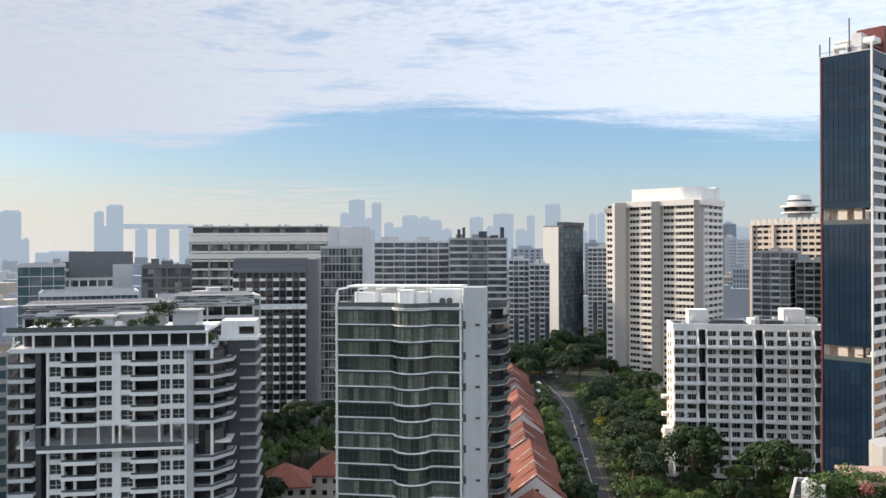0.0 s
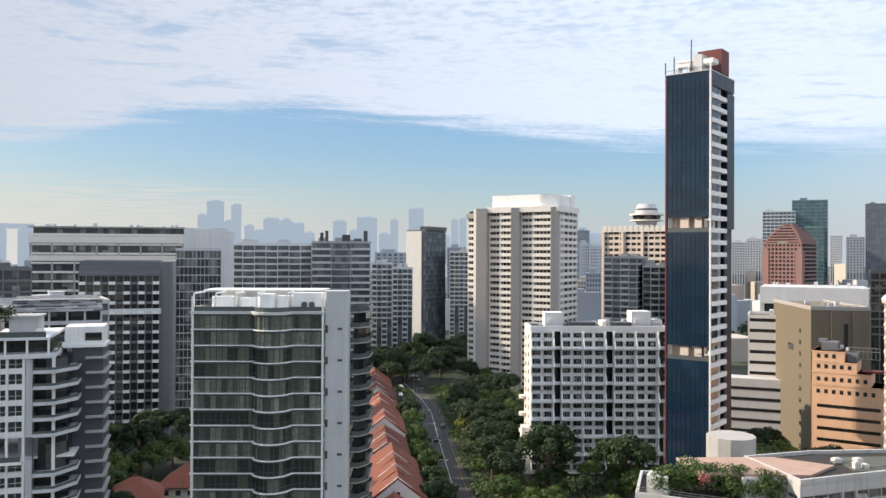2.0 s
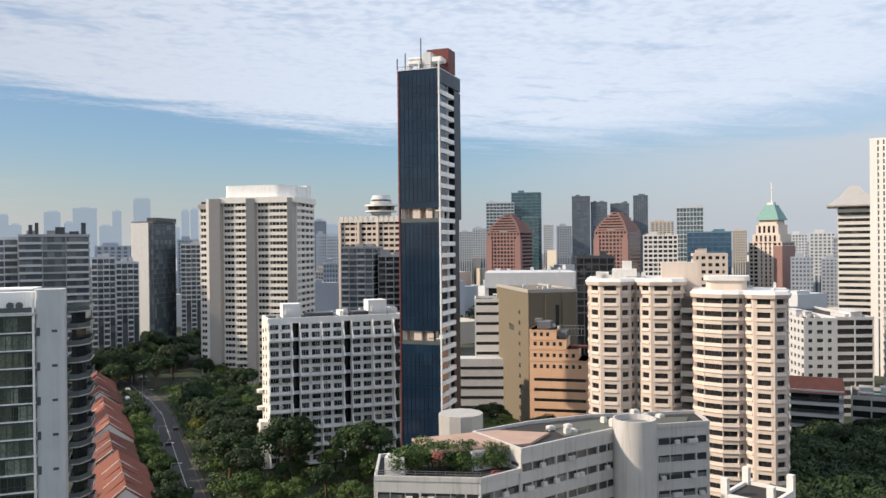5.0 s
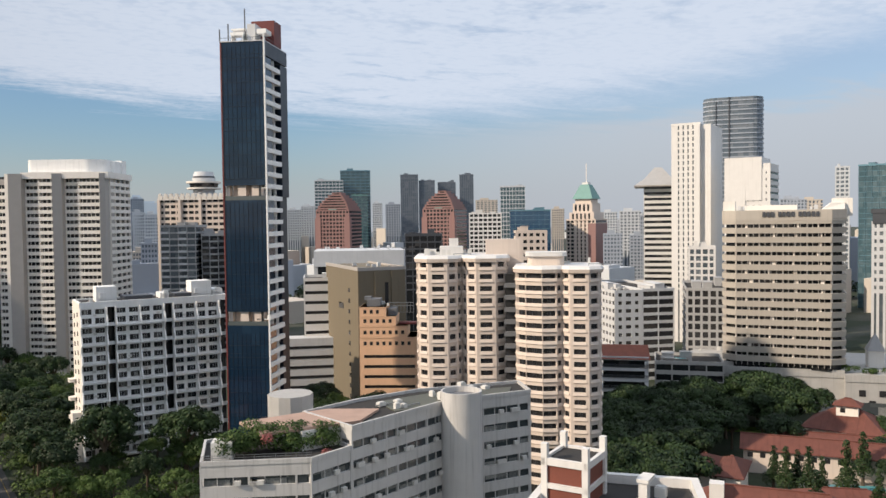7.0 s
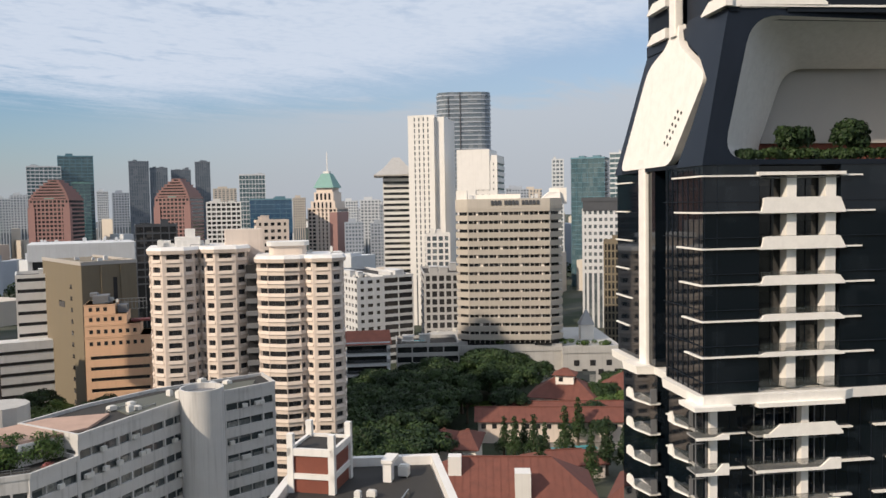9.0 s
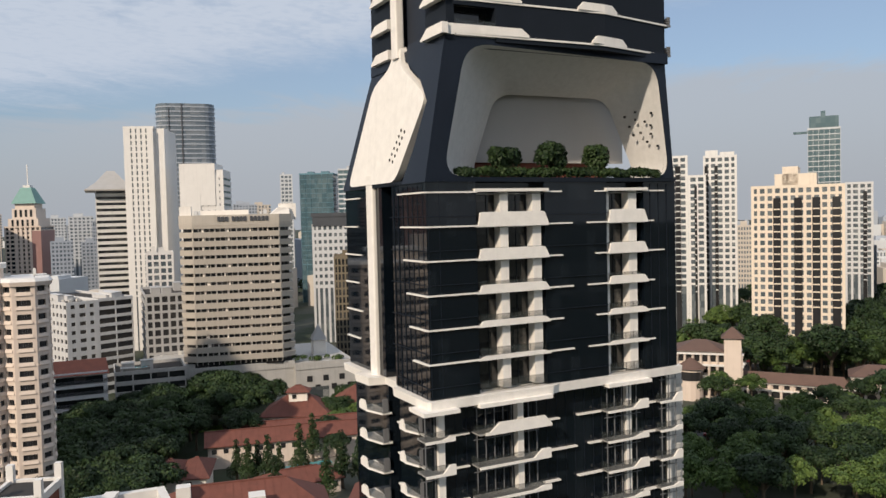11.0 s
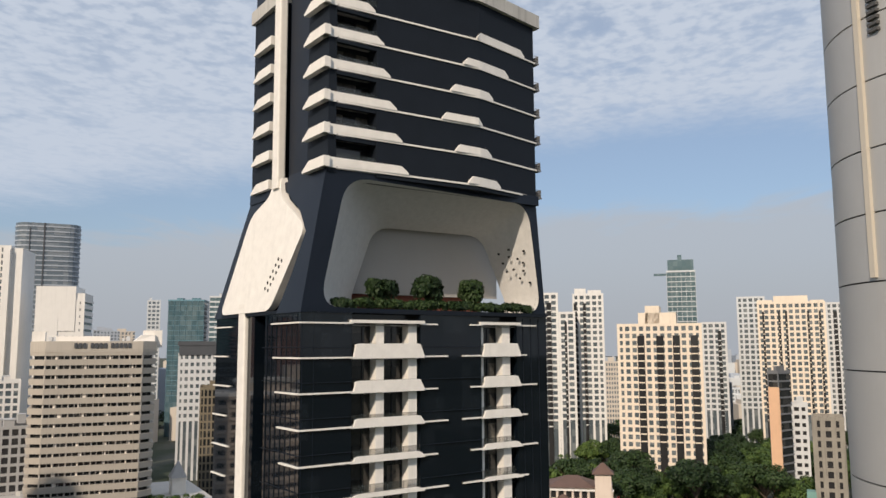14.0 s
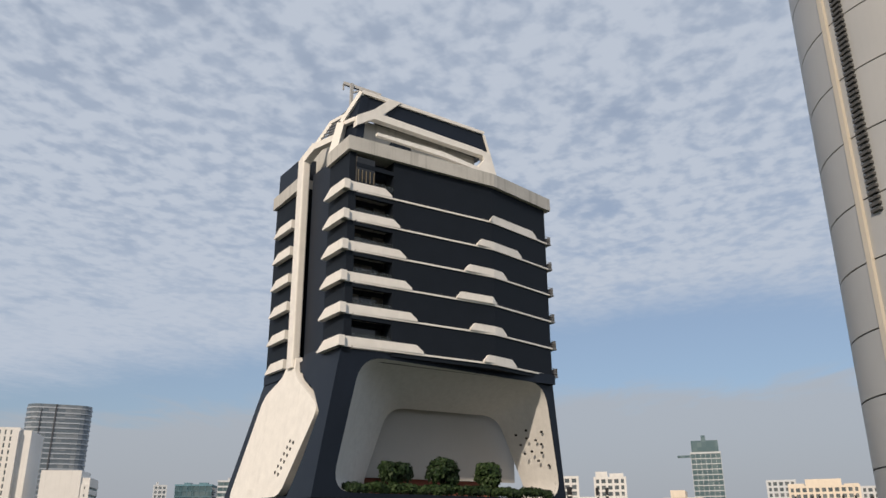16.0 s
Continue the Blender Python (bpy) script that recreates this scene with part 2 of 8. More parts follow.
def roof_clutter(t, x0, x1, y0, y1, z, n, seed, tone):
    """Machine boxes, pipes and a dish or two on a flat roof."""
    rr = random.Random(seed)
    for k in range(n):
        a, b = rr.uniform(x0, x1), rr.uniform(y0, y1)
        s, u, hh = rr.uniform(0.5, 1.5), rr.uniform(0.5, 1.3), rr.uniform(0.6, 1.6)
        if k % 4 == 3:
            part("roof_pipe", boxes("roof_pipe", [(a, a + 4 * s, b, b + 0.16, z + 0.35, z + 0.5), (a, a + 0.16, b, b + 0.16, z, z + 0.4), (a + 4 * s - 0.16, a + 4 * s, b, b + 0.16, z, z + 0.4)]), MATS["steel_rail"], t)
        else:
            part("roof_machine", boxes("roof_machine", [(a, a + s, b, b + u, z + 0.15, z + hh), (a + 0.1, a + 0.25, b + 0.1, b + 0.25, z, z + 0.2), (a + s * 0.15, a + s * 0.85, b + u * 0.15, b + u * 0.85, z + hh, z + hh + 0.12)]), tone, t)


def block(name, label, x, y, turn, w, d, h, floor=3.2, bay=4.0, band=1.1, pier=0.6, wall=None, pane=None, pier_mat=None,
          proud=0.3, parapet=1.2, sill=0.0, plant=True, bare="", category="building", group="", deep_band=0.0, first=0.0):
    """A storeyed building: glazed core, a spandrel ring at each floor and piers between the bays.
    bare: sides (f, b, l, r) that are closed by a plain wall."""
    top = thing(name, label, category, x, y, 0, turn, group)
    part("glazing", boxes("glazing", [(proud, w - proud, proud, d - proud, 0, h - 0.2)]), pane, top)
    n = max(1, int(round((h - first) / floor)))
    step = (h - first) / n
    q = deep_band
    band_me = boxes("spandrel", [(-q, w + q, -q, proud + 0.1, 0, band), (-q, w + q, d - proud - 0.1, d + q, 0, band),
                                 (-q, proud + 0.1, proud + 0.1, d - proud - 0.1, 0, band), (w - proud - 0.1, w + q, proud + 0.1, d - proud - 0.1, 0, band)])
    far = math.hypot(x, y)
    for i in range(n):
        if far > 400 and first + i * step < 27:
            continue
        part("spandrel", band_me, wall, top, at=(0, 0, first + i * step))
    if pier > 0:
        pm = pier_mat or wall
        along = boxes("pier", [(-pier / 2, pier / 2, -0.02, proud + 0.08, 0, h)])
        for k in range(int(w / bay) + 1):
            px = min(max(k * w / int(max(w / bay, 1)), pier / 2), w - pier / 2)
            part("pier", along, pm, top, at=(px, 0, 0))
        for k in range(1, int(d / bay) if far < 330 else 1):
            py = k * d / int(max(d / bay, 1))
            part("pier", along, pm, top, at=(0, py, 0), turn=-math.pi / 2)
            part("pier", along, pm, top, at=(w, py, 0), turn=math.pi / 2)
    e = 0.06 + q
    for s in bare:
        dims = {"f": (-e, w + e, -e, proud), "b": (-e, w + e, d - proud, d + e), "l": (-e, proud, -e, d + e), "r": (w - proud, w + e, -e, d + e)}[s]
        part("end_wall", boxes("end_wall", [(*dims, 0, h)]), wall, top)
    part("parapet", boxes("parapet", [(-e, w + e, -e, 0.3, h, h + parapet), (-e, w + e, d - 0.3, d + e, h, h + parapet),
                                      (-e, 0.3, 0.3, d - 0.3, h, h + parapet), (w - 0.3, w + e, 0.3, d - 0.3, h, h + parapet)]), wall, top)
    part("roof", boxes("roof", [(0.3, w - 0.3, 0.3, d - 0.3, h - 0.2, h + 0.15)]), MATS["roof_felt"], top)
    if plant:
        rng = random.Random(int(abs(x * 7 + y * 3)))
        for _ in range(3):
            a, b = w * rng.uniform(0.12, 0.25), d * rng.uniform(0.15, 0.3)
            px, py = rng.uniform(1, max(1.1, w - a - 1)), rng.uniform(1, max(1.1, d - b - 1))
            hh = rng.uniform(1.5, 3.6)
            part("plant_room", boxes("plant_room", [(px, px + a, py, py + b, h + 0.1, h + hh), (px - 0.15, px + a + 0.15, py - 0.15, py + b + 0.15, h + hh, h + hh + 0.2)]), wall, top)
    return top


mat("steel_rail", (0.30, 0.31, 0.32), 0.4, metal=0.6, vary=0.05, bump=0)
mat("roof_felt", (0.036, 0.034, 0.032), 0.9, vary=0.3)
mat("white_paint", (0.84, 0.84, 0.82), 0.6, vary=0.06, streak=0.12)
# white_paint again, a step darker and cooler
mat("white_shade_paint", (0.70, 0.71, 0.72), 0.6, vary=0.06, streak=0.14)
mat("shaft_render", (0.54, 0.56, 0.565), 0.65, vary=0.06, streak=0.10)
mat("cream_paint", (0.66, 0.565, 0.49), 0.65, vary=0.06, streak=0.10)
mat("warm_white", (0.80, 0.75, 0.68), 0.65, vary=0.05, streak=0.08)
mat("beige_tile", (0.80, 0.765, 0.71), 0.6, vary=0.06, streak=0.06)
mat("taupe_tile", (0.40, 0.375, 0.35), 0.6, vary=0.08)
mat("grey_render", (0.40, 0.40, 0.40), 0.8, vary=0.10, streak=0.12)
mat("pale_grey", (0.58, 0.59, 0.60), 0.7, vary=0.08, streak=0.1)
mat("slate_panel", (0.075, 0.08, 0.09), 0.45, vary=0.12)
# slate of the far offices, lifted paler: distance haze put into its colour
mat("hazed_slate", (0.15, 0.175, 0.21), 0.5, vary=0.08)
mat("dark_grey", (0.16, 0.165, 0.175), 0.6, vary=0.12)
mat("khaki_render", (0.185, 0.155, 0.108), 0.75, vary=0.08, streak=0.08)
mat("orange_render", (0.74, 0.47, 0.30), 0.7, vary=0.06, streak=0.08)
mat("pink_granite", (0.29, 0.165, 0.15), 0.55, vary=0.08)
mat("sand_stone", (0.60, 0.50, 0.42), 0.7, vary=0.08)
mat("brick_red", (0.19, 0.062, 0.042), 0.8, vary=0.2)
mat("clay_tile", (0.225, 0.078, 0.052), 0.8, vary=0.25, scale=0.6, per_object=0.25)
mat("clay_tile_old", (0.145, 0.054, 0.040), 0.85, vary=0.3, scale=0.6, per_object=0.2)
mat("copper_green", (0.17, 0.32, 0.29), 0.6, vary=0.12)
mat("teal_panel", (0.12, 0.24, 0.30), 0.4, vary=0.08)
mat("asphalt", (0.055, 0.055, 0.057), 0.9, vary=0.2, scale=0.2)
mat("concrete", (0.42, 0.41, 0.39), 0.85, vary=0.14, streak=0.15)
# paints of the far towers and blocks, with distance haze mixed into them
mat("hazed_white", (0.56, 0.585, 0.61), 0.8, vary=0.05, bump=0)
mat("hazed_grey", (0.36, 0.40, 0.46), 0.8, vary=0.05, bump=0)
mat("hazed_sand", (0.52, 0.47, 0.41), 0.8, vary=0.05, bump=0)
glass("room_glass", cell=(4.0, 4.0, 3.2))
glass("room_glass_light", dark=(0.05, 0.06, 0.065), blind=(0.5, 0.5, 0.47), share=0.5, cell=(2.4, 2.4, 3.2))
glass("shadow_glass", dark=(0.018, 0.02, 0.022), blind=(0.16, 0.15, 0.14), share=0.3, cell=(3.3, 3.3, 3.1))
glass("teal_glass", dark=(0.06, 0.11, 0.13), blind=(0.16, 0.22, 0.24), share=0.6, cell=(3.0, 3.0, 3.6), rough=0.05, spec=0.8)
glass("blue_glass", dark=(0.03, 0.08, 0.15), blind=(0.06, 0.13, 0.22), share=0.6, cell=(3.0, 3.0, 3.4), rough=0.05, spec=0.8)
# glazing of distant blocks: its darks are raised to paint in the haze
glass("hazed_glass", dark=(0.085, 0.105, 0.12), blind=(0.30, 0.32, 0.33), share=0.5, cell=(3, 3, 3.4), rough=0.12)
glass("hazed_far_glass", dark=(0.12, 0.15, 0.18), blind=(0.3, 0.32, 0.34), share=0.5, cell=(4, 4, 3.3), rough=0.25)

# ---------------------------------------------------------------- ground
g = bpy.data.materials.new("ground_cover")
g.use_nodes = True
_n, _l = g.node_tree.nodes, g.node_tree.links
_t = _n.new("ShaderNodeTexNoise")
_t.inputs["Scale"].default_value, _t.inputs["Detail"].default_value = 0.03, 8
_p = _n.new("ShaderNodeNewGeometry")
_l.new(_p.outputs["Position"], _t.inputs["Vector"])
_r = _n.new("ShaderNodeValToRGB")
_r.color_ramp.elements[0].position, _r.color_ramp.elements[0].color = 0.42, (0.018, 0.030, 0.011, 1)
_r.color_ramp.elements[1].position, _r.color_ramp.elements[1].color = 0.62, (0.06, 0.062, 0.048, 1)
_l.new(_t.outputs["Fac"], _r.inputs[0])
_l.new(_r.outputs[0], _n["Principled BSDF"].inputs["Base Color"])
_n["Principled BSDF"].inputs["Roughness"].default_value = 0.95
_s = 4900
gr = new("ground", mesh_of("ground", [(-_s, -_s, 0), (_s, -_s, 0), (_s, _s, 0), (-_s, _s, 0)], [(0, 1, 2, 3)]))
gr.data.materials.append(g)
tagged(gr, "dark green and grey city ground reaching to the horizon", "ground", kind="structure")

# ---------------------------------------------------------------- trees
def leaf_mat(name, tone, warm):
    m = bpy.data.materials.new(name)
    m.use_nodes = True
    n, l = m.node_tree.nodes, m.node_tree.links
    b = n["Principled BSDF"]
    b.inputs["Roughness"].default_value = 0.6
    b.inputs["Specular IOR Level"].default_value = 0.25
    info, geo = n.new("ShaderNodeObjectInfo"), n.new("ShaderNodeNewGeometry")
    tex = n.new("ShaderNodeTexNoise")
    tex.inputs["Scale"].default_value = 0.35
    l.new(geo.outputs["Position"], tex.inputs["Vector"])
    add = n.new("ShaderNodeMath")
    add.operation = "ADD"
    l.new(geo.outputs["Random Per Island"], add.inputs[0])
    l.new(info.outputs["Random"], add.inputs[1])
    add2 = n.new("ShaderNodeMath")
    add2.operation = "MULTIPLY_ADD"
    l.new(add.outputs[0], add2.inputs[0])
    add2.inputs[1].default_value = 0.35
    l.new(tex.outputs["Fac"], add2.inputs[2])
    r = n.new("ShaderNodeValToRGB")
    r.color_ramp.elements[0].position, r.color_ramp.elements[0].color = 0.45, (tone[0] * 0.55, tone[1] * 0.6, tone[2] * 0.6, 1)
    r.color_ramp.elements[1].position, r.color_ramp.elements[1].color = 1.15, (*warm, 1)
    mid = r.color_ramp.elements.new(0.8)
    mid.color = (*tone, 1)
    l.new(add2.outputs[0], r.inputs[0])
    l.new(r.outputs[0], b.inputs["Base Color"])
    MATS[name] = m
    return m


leaf_mat("leaf_dark", (0.016, 0.034, 0.011), (0.032, 0.058, 0.017))
leaf_mat("leaf_mid", (0.047, 0.084, 0.020), (0.086, 0.134, 0.031))
leaf_mat("leaf_lime", (0.11, 0.14, 0.022), (0.19, 0.20, 0.04))
mat("bark", (0.11, 0.085, 0.06), 0.9, vary=0.3)


def tube(points, radii, sides=6):
    v, f = [], []
    for (p, r) in zip(points, radii):
        for k in range(sides):
            a = 2 * math.pi * k / sides
            v.append((p[0] + r * math.cos(a), p[1] + r * math.sin(a), p[2]))
    for i in range(len(points) - 1):
        for k in range(sides):
            f.append((i * sides + k, i * sides + (k + 1) % sides, (i + 1) * sides + (k + 1) % sides, (i + 1) * sides + k))
    return v, f


def leaves(rng, clumps, per, size):
    """Many small leaf blades gathered in uneven clumps (x, y, z, radius, flatness)."""
    v, f = [], []
    for cx, cy, cz, cr, cf in clumps:
        for _ in range(int(per * cr * cr)):
            d = Vector((rng.gauss(0, 1), rng.gauss(0, 1), rng.gauss(0, 1))).normalized()
            if d.z < -0.35 and rng.random() < 0.6:
                d.z = -d.z
            r = cr * (rng.uniform(0.55, 1.05) ** 0.7)
            p = Vector((cx, cy, cz)) + Vector((d.x * r, d.y * r, d.z * r * cf))
            nrm = (d + Vector((rng.uniform(-.8, .8), rng.uniform(-.8, .8), rng.uniform(-.3, .9)))).normalized()
            s = nrm.cross(Vector((rng.uniform(-1, 1), rng.uniform(-1, 1), 0.3))).normalized()
            t = nrm.cross(s)
            a, b = size * rng.uniform(0.7, 1.3), size * rng.uniform(0.4, 0.8)
            k = len(v)
            v += [p - s * a, p - t * b * 0.8, p + s * a, p + t * b]
            f.append((k, k + 1, k + 2, k + 3))
    return v, f


def make_tree(name, label, seed, height, spread, leaf, flat=0.7, clump_n=16, size=0.34, per=46, tall=False):
    rng = random.Random(seed)
    top = thing(name, label, "tree", 0, 0, -200)
    v, f = [], []
    fork = height * (0.42 if not tall else 0.2)
    a, b = tube([(0, 0, 0), (0.1, 0.05, fork * 0.5), (0.0, 0.1, fork), (0.1, 0.1, height * 0.8)], [height * 0.035, height * 0.027, height * 0.022, height * 0.006])
    v, f = list(a), list(b)
    clumps = []
    for i in range(clump_n):
        ang = i * 2.399 + rng.uniform(-0.4, 0.4)
        rad = spread * math.sqrt((i + 0.5) / clump_n) * rng.uniform(0.75, 1.05)
        if tall:
            zz = height * (0.25 + 0.7 * i / clump_n)
            rad = spread * (1.15 - i / clump_n) * rng.uniform(0.2, 0.7)
            cr = spread * rng.uniform(0.5, 0.75) * (1.2 - 0.8 * i / clump_n)
        else:
            zz = height * (0.86 - 0.30 * (rad / spread) ** 2) + rng.uniform(-0.08, 0.06) * height
            cr = spread * rng.uniform(0.26, 0.42)
        c = (rad * math.cos(ang), rad * math.sin(ang), zz)
        clumps.append((*c, cr, flat))
        if i % 2 == 0:
            k = len(v)
            a, b = tube([(0, 0.05, fork * rng.uniform(0.85, 1.05)), (c[0] * 0.5, c[1] * 0.5, (fork + zz) / 2 + 0.3), (c[0], c[1], zz)], [height * 0.016, height * 0.010, height * 0.004], 5)
            v += a
            f += [tuple(k + q for q in face) for face in b]
    part("trunk", mesh_of("trunk", v, f), MATS["bark"], top)
    v, f = leaves(rng, clumps, per, size)
    part("crown", mesh_of("crown", v, f), MATS[leaf], top)
    return top


KINDS = [make_tree("rain_tree", "broad dark green rain tree with spreading crown", 3, 13, 7.5, "leaf_dark", 0.55, 22, 0.42, 40),
         make_tree("street_tree", "rounded mid green street tree", 5, 11, 5.2, "leaf_mid", 0.8, 16, 0.36, 60),
         make_tree("shade_tree", "tall dark green shade tree beside the road", 8, 15, 6.2, "leaf_dark", 0.85, 20, 0.40, 46),
         make_tree("lime_tree", "yellow green flowering tree", 11, 11, 5.0, "leaf_lime", 0.8, 15, 0.36, 60),
         make_tree("cypress", "narrow upright dark green conifer", 14, 14, 2.0, "leaf_dark", 1.2, 14, 0.28, 110, True)]
rng = random.Random(21)


def plant(kind, x, y, s=1.0, z=0.0, group="garden trees"):
    src = KINDS[kind]
    ob = copy_thing(src, pose(x, y, z, 0, 0, rng.uniform(0, 360)))
    k = s * rng.uniform(0.9, 1.12)
    ob.scale = (k * rng.uniform(0.92, 1.1), k * rng.uniform(0.92, 1.1), k * rng.uniform(0.9, 1.1))
    return tagged(ob, group=group)


# single trees (kind, x, y, size)
for kind, x, y, s in ((2, 73, 228, 1.0), (2, 84, 204, 0.95), (2, 66, 212, 1.05), (2, 70, 218, 1.0), (1, 84, 205, 1.05), (1, 86, 198, 1.0), (2, 92, 196, 0.9), (1, 52, 206, 0.8), (1, 56, 196, 0.8), (1, 62, 194, 0.85),
                      (3, 58, 285, 0.95), (2, 60, 262, 1.0), (2, 57, 246, 0.95), (2, 64, 250, 1.0), (1, 55, 232, 0.95), (1, 60, 238, 1.0), (1, 35, 232, 0.7), (1, 36, 244, 0.75), (1, 37, 262, 0.75),
                      (1, 38, 276, 0.7), (1, 34, 216, 0.7), (1, 36, 205, 0.6), (2, 72, 238, 0.95), (2, 62, 275, 1.05), (2, 68, 268, 1.0), (2, 76, 275, 1.0), (0, 84, 285, 0.9),
                      (2, -44, 196, 0.95), (1, -38, 186, 0.9), (2, -50, 205, 1.0), (1, -34, 192, 0.7), (2, -56, 214, 0.9), (1, -30, 186, 0.8), (2, 118, 190, 0.9), (2, 124, 186, 1.0), (2, 122, 205, 1.0), (2, 128, 198, 0.9), (1, 112, 182, 0.8)):
    plant(kind, x, y, s * (1.3 if (x, y) in ((66, 212), (84, 204)) else 0.85))


def grove(kinds, count, x0, x1, y0, y1, s0, s1, keep=None, seed=1, group="park trees"):
    r = random.Random(seed)
    placed, tries = [], 0
    while len(placed) < count and tries < count * 40:
        tries += 1
        x, y = r.uniform(x0, x1), r.uniform(y0, y1)
        if keep and not keep(x, y):
            continue
        s = r.uniform(s0, s1)
        if any((x - a) ** 2 + (y - b) ** 2 < (3.6 * (s + c)) ** 2 for a, b, c in placed):
            continue
        placed.append((x, y, s))
        plant(r.choice(kinds), x, y, s, group=group)


# avenue beyond the terraces, wooded ground below the dark tower blocks
grove([0, 2, 2, 1], 74, 14, 130, 384, 520, 0.85, 1.15, lambda x, y: not (43 < x < 58 and y < 402), 2)
grove([2, 1, 2], 26, 60, 100, 240, 350, 0.75, 1.0, lambda x, y: x > 0.06 * y + 44, 3)
grove([1, 2, 1], 16, 47, 110, 176, 232, 0.5, 0.75, lambda x, y: x > 49 and not (58 < x and y > 226), 23)
grove([1, 2, 1], 12, 31, 40, 190, 300, 0.6, 0.8, lambda x, y: 29.5 < x - 0.075 * (y - 190) < 34, 24)
grove([0, 2], 18, 122, 190, 92, 150, 0.8, 1.1, lambda x, y: 0.62 * x + 8 < y < 0.86 * x, 25)
grove([2, 1], 34, -80, -18, 178, 290, 0.8, 1.15, lambda x, y: not (-50 < x < -22 and 196 < y < 236), 4)
for k in range(13):
    plant(2 if k % 3 else 1, 50.5 + 0.095 * 11 * k + (k % 2) * 2.0, 200 + 11 * k, 0.8 + 0.1 * (k % 3))
grove([1, 2], 12, 112, 140, 184, 226, 0.8, 1.05, lambda x, y: y < 1.75 * x - 14, 29)
for kind, x, y, s in ((4, 184, 94, 0.9), (4, 182, 90, 1.0), (4, 183, 85, 1.0), (4, 184, 82.5, 0.85), (4, 184, 77, 1.05), (4, 184, 66, 1.0), (4, 185, 62, 0.95), (2, 214, 80, 0.75), (2, 205, 75, 0.6), (1, 222, 80, 0.95), (1, 228, 76, 0.9),
                      (0, 240, 128, 1.1), (0, 238, 117, 1.15), (2, 232, 122, 0.95), (2, 246, 112, 0.9), (2, 266, -82, 1.2), (1, 272, -90, 1.15), (1, 278, -33, 1.05), (1, 282, -44, 0.9), (1, 262, -98, 1.1), (1, 270, -58, 0.75)):
    plant(kind, x, y, s)
# dark wood in front of the hotel garden
grove([0, 0, 2], 26, 140, 232, 104, 172, 0.8, 1.15, lambda x, y: (y > 0.46 * x + 30) and (y < 0.72 * x + 8) and not (x > 196 and y > 150), 5)
grove([0, 2], 16, 205, 270, 96, 150, 0.75, 1.0, lambda x, y: (y > 0.40 * x + 20) and (y < 0.60 * x + 4), 6)
grove([2, 1], 8, 100, 150, 150, 200, 0.7, 0.9, lambda x, y: y > 1.15 * x + 30, 16)
grove([4, 1], 4, 160, 205, 62, 92, 0.8, 1.1, lambda x, y: 0.38 * x < y < 0.48 * x, 7)
grove([2, 0], 4, 232, 250, 84, 96, 0.7, 0.9, None, 8)
# the park behind the black tower
grove([1, 1, 1, 2], 66, 176, 246, -108, -8, 0.85, 1.1, lambda x, y: y < -0.085 * x + 2 and x < 250 + 0.25 * y, 9)
grove([1, 2, 1, 1], 50, 318, 440, -170, -20, 1.2, 1.6, lambda x, y: not (352 < x < 378 and -95 < y < -52) and y < -0.07 * x, 10)
grove([2, 0], 26, 440, 620, -230, -40, 1.0, 1.3, None, 11)
grove([2, 0], 14, 268, 420, 60, 140, 0.8, 1.0, lambda x, y: 0.2 * x < y < 0.31 * x or y > 0.50 * x, 12)
grove([2, 0], 26, 420, 640, 210, 330, 1.0, 1.4, lambda x, y: 0.50 * x < y < 0.60 * x, 13)
grove([1, 2, 1], 22, 244, 278, -104, -30, 0.65, 0.85, None, 28)
grove([1, 2, 1], 26, 312, 346, -120, -44, 1.15, 1.5, lambda x, y: y < -0.155 * x, 31)
ru = random.Random(61)
spots = [(ru.uniform(30, 112), ru.uniform(176, 392)) for _ in range(1500)]
spots = [(x, y) for x, y in spots if abs(x - (38.5 + 0.088 * (y - 190))) > 5.6 and x > 29.5 + 0.075 * (y - 190) and not (x > 64 and 222 < y < 250)]
v, f = leaves(ru, [(x, y, 0.9, ru.uniform(1.3, 2.6), 0.75) for x, y in spots], 9, 0.42)
ug = new("undergrowth", mesh_of("undergrowth", v, f))
ug.data.materials.append(MATS["leaf_mid"])
tagged(ug, "dark green shrubs and undergrowth below the street trees", "shrubs", kind="stuff")
for src in KINDS:
    for o in (*src.children_recursive, src):
        bpy.data.objects.remove(o)

# ---------------------------------------------------------------- buildings along the avenue
M = MATS
glass("green_glass", dark=(0.028, 0.040, 0.034), blind=(0.46, 0.52, 0.40), share=1.0, cell=(1.15, 1.15, 3.35), rough=0.10, spec=0.35)
glass("green_glass_dark", dark=(0.030, 0.044, 0.036), blind=(0.34, 0.38, 0.28), share=0.45, cell=(2.3, 2.3, 3.35), rough=0.10, spec=0.4)
mat("window_dark", (0.045, 0.05, 0.055), 0.15, vary=0.3, bump=0, spec=0.6)
glass("navy_glass", dark=(0.008, 0.024, 0.050), blind=(0.018, 0.046, 0.085), share=0.6, cell=(2.3, 2.3, 3.1), rough=0.06, spec=0.5)
mat("navy_frame", (0.010, 0.020, 0.036), 0.4, vary=0.1, bump=0, spec=0.3)
mat("red_panel", (0.15, 0.038, 0.035), 0.6, vary=0.1)
mat("ac_unit", (0.62, 0.61, 0.58), 0.6, vary=0.1)
mat("steel_rail", (0.30, 0.31, 0.32), 0.4, metal=0.6, vary=0.05, bump=0)


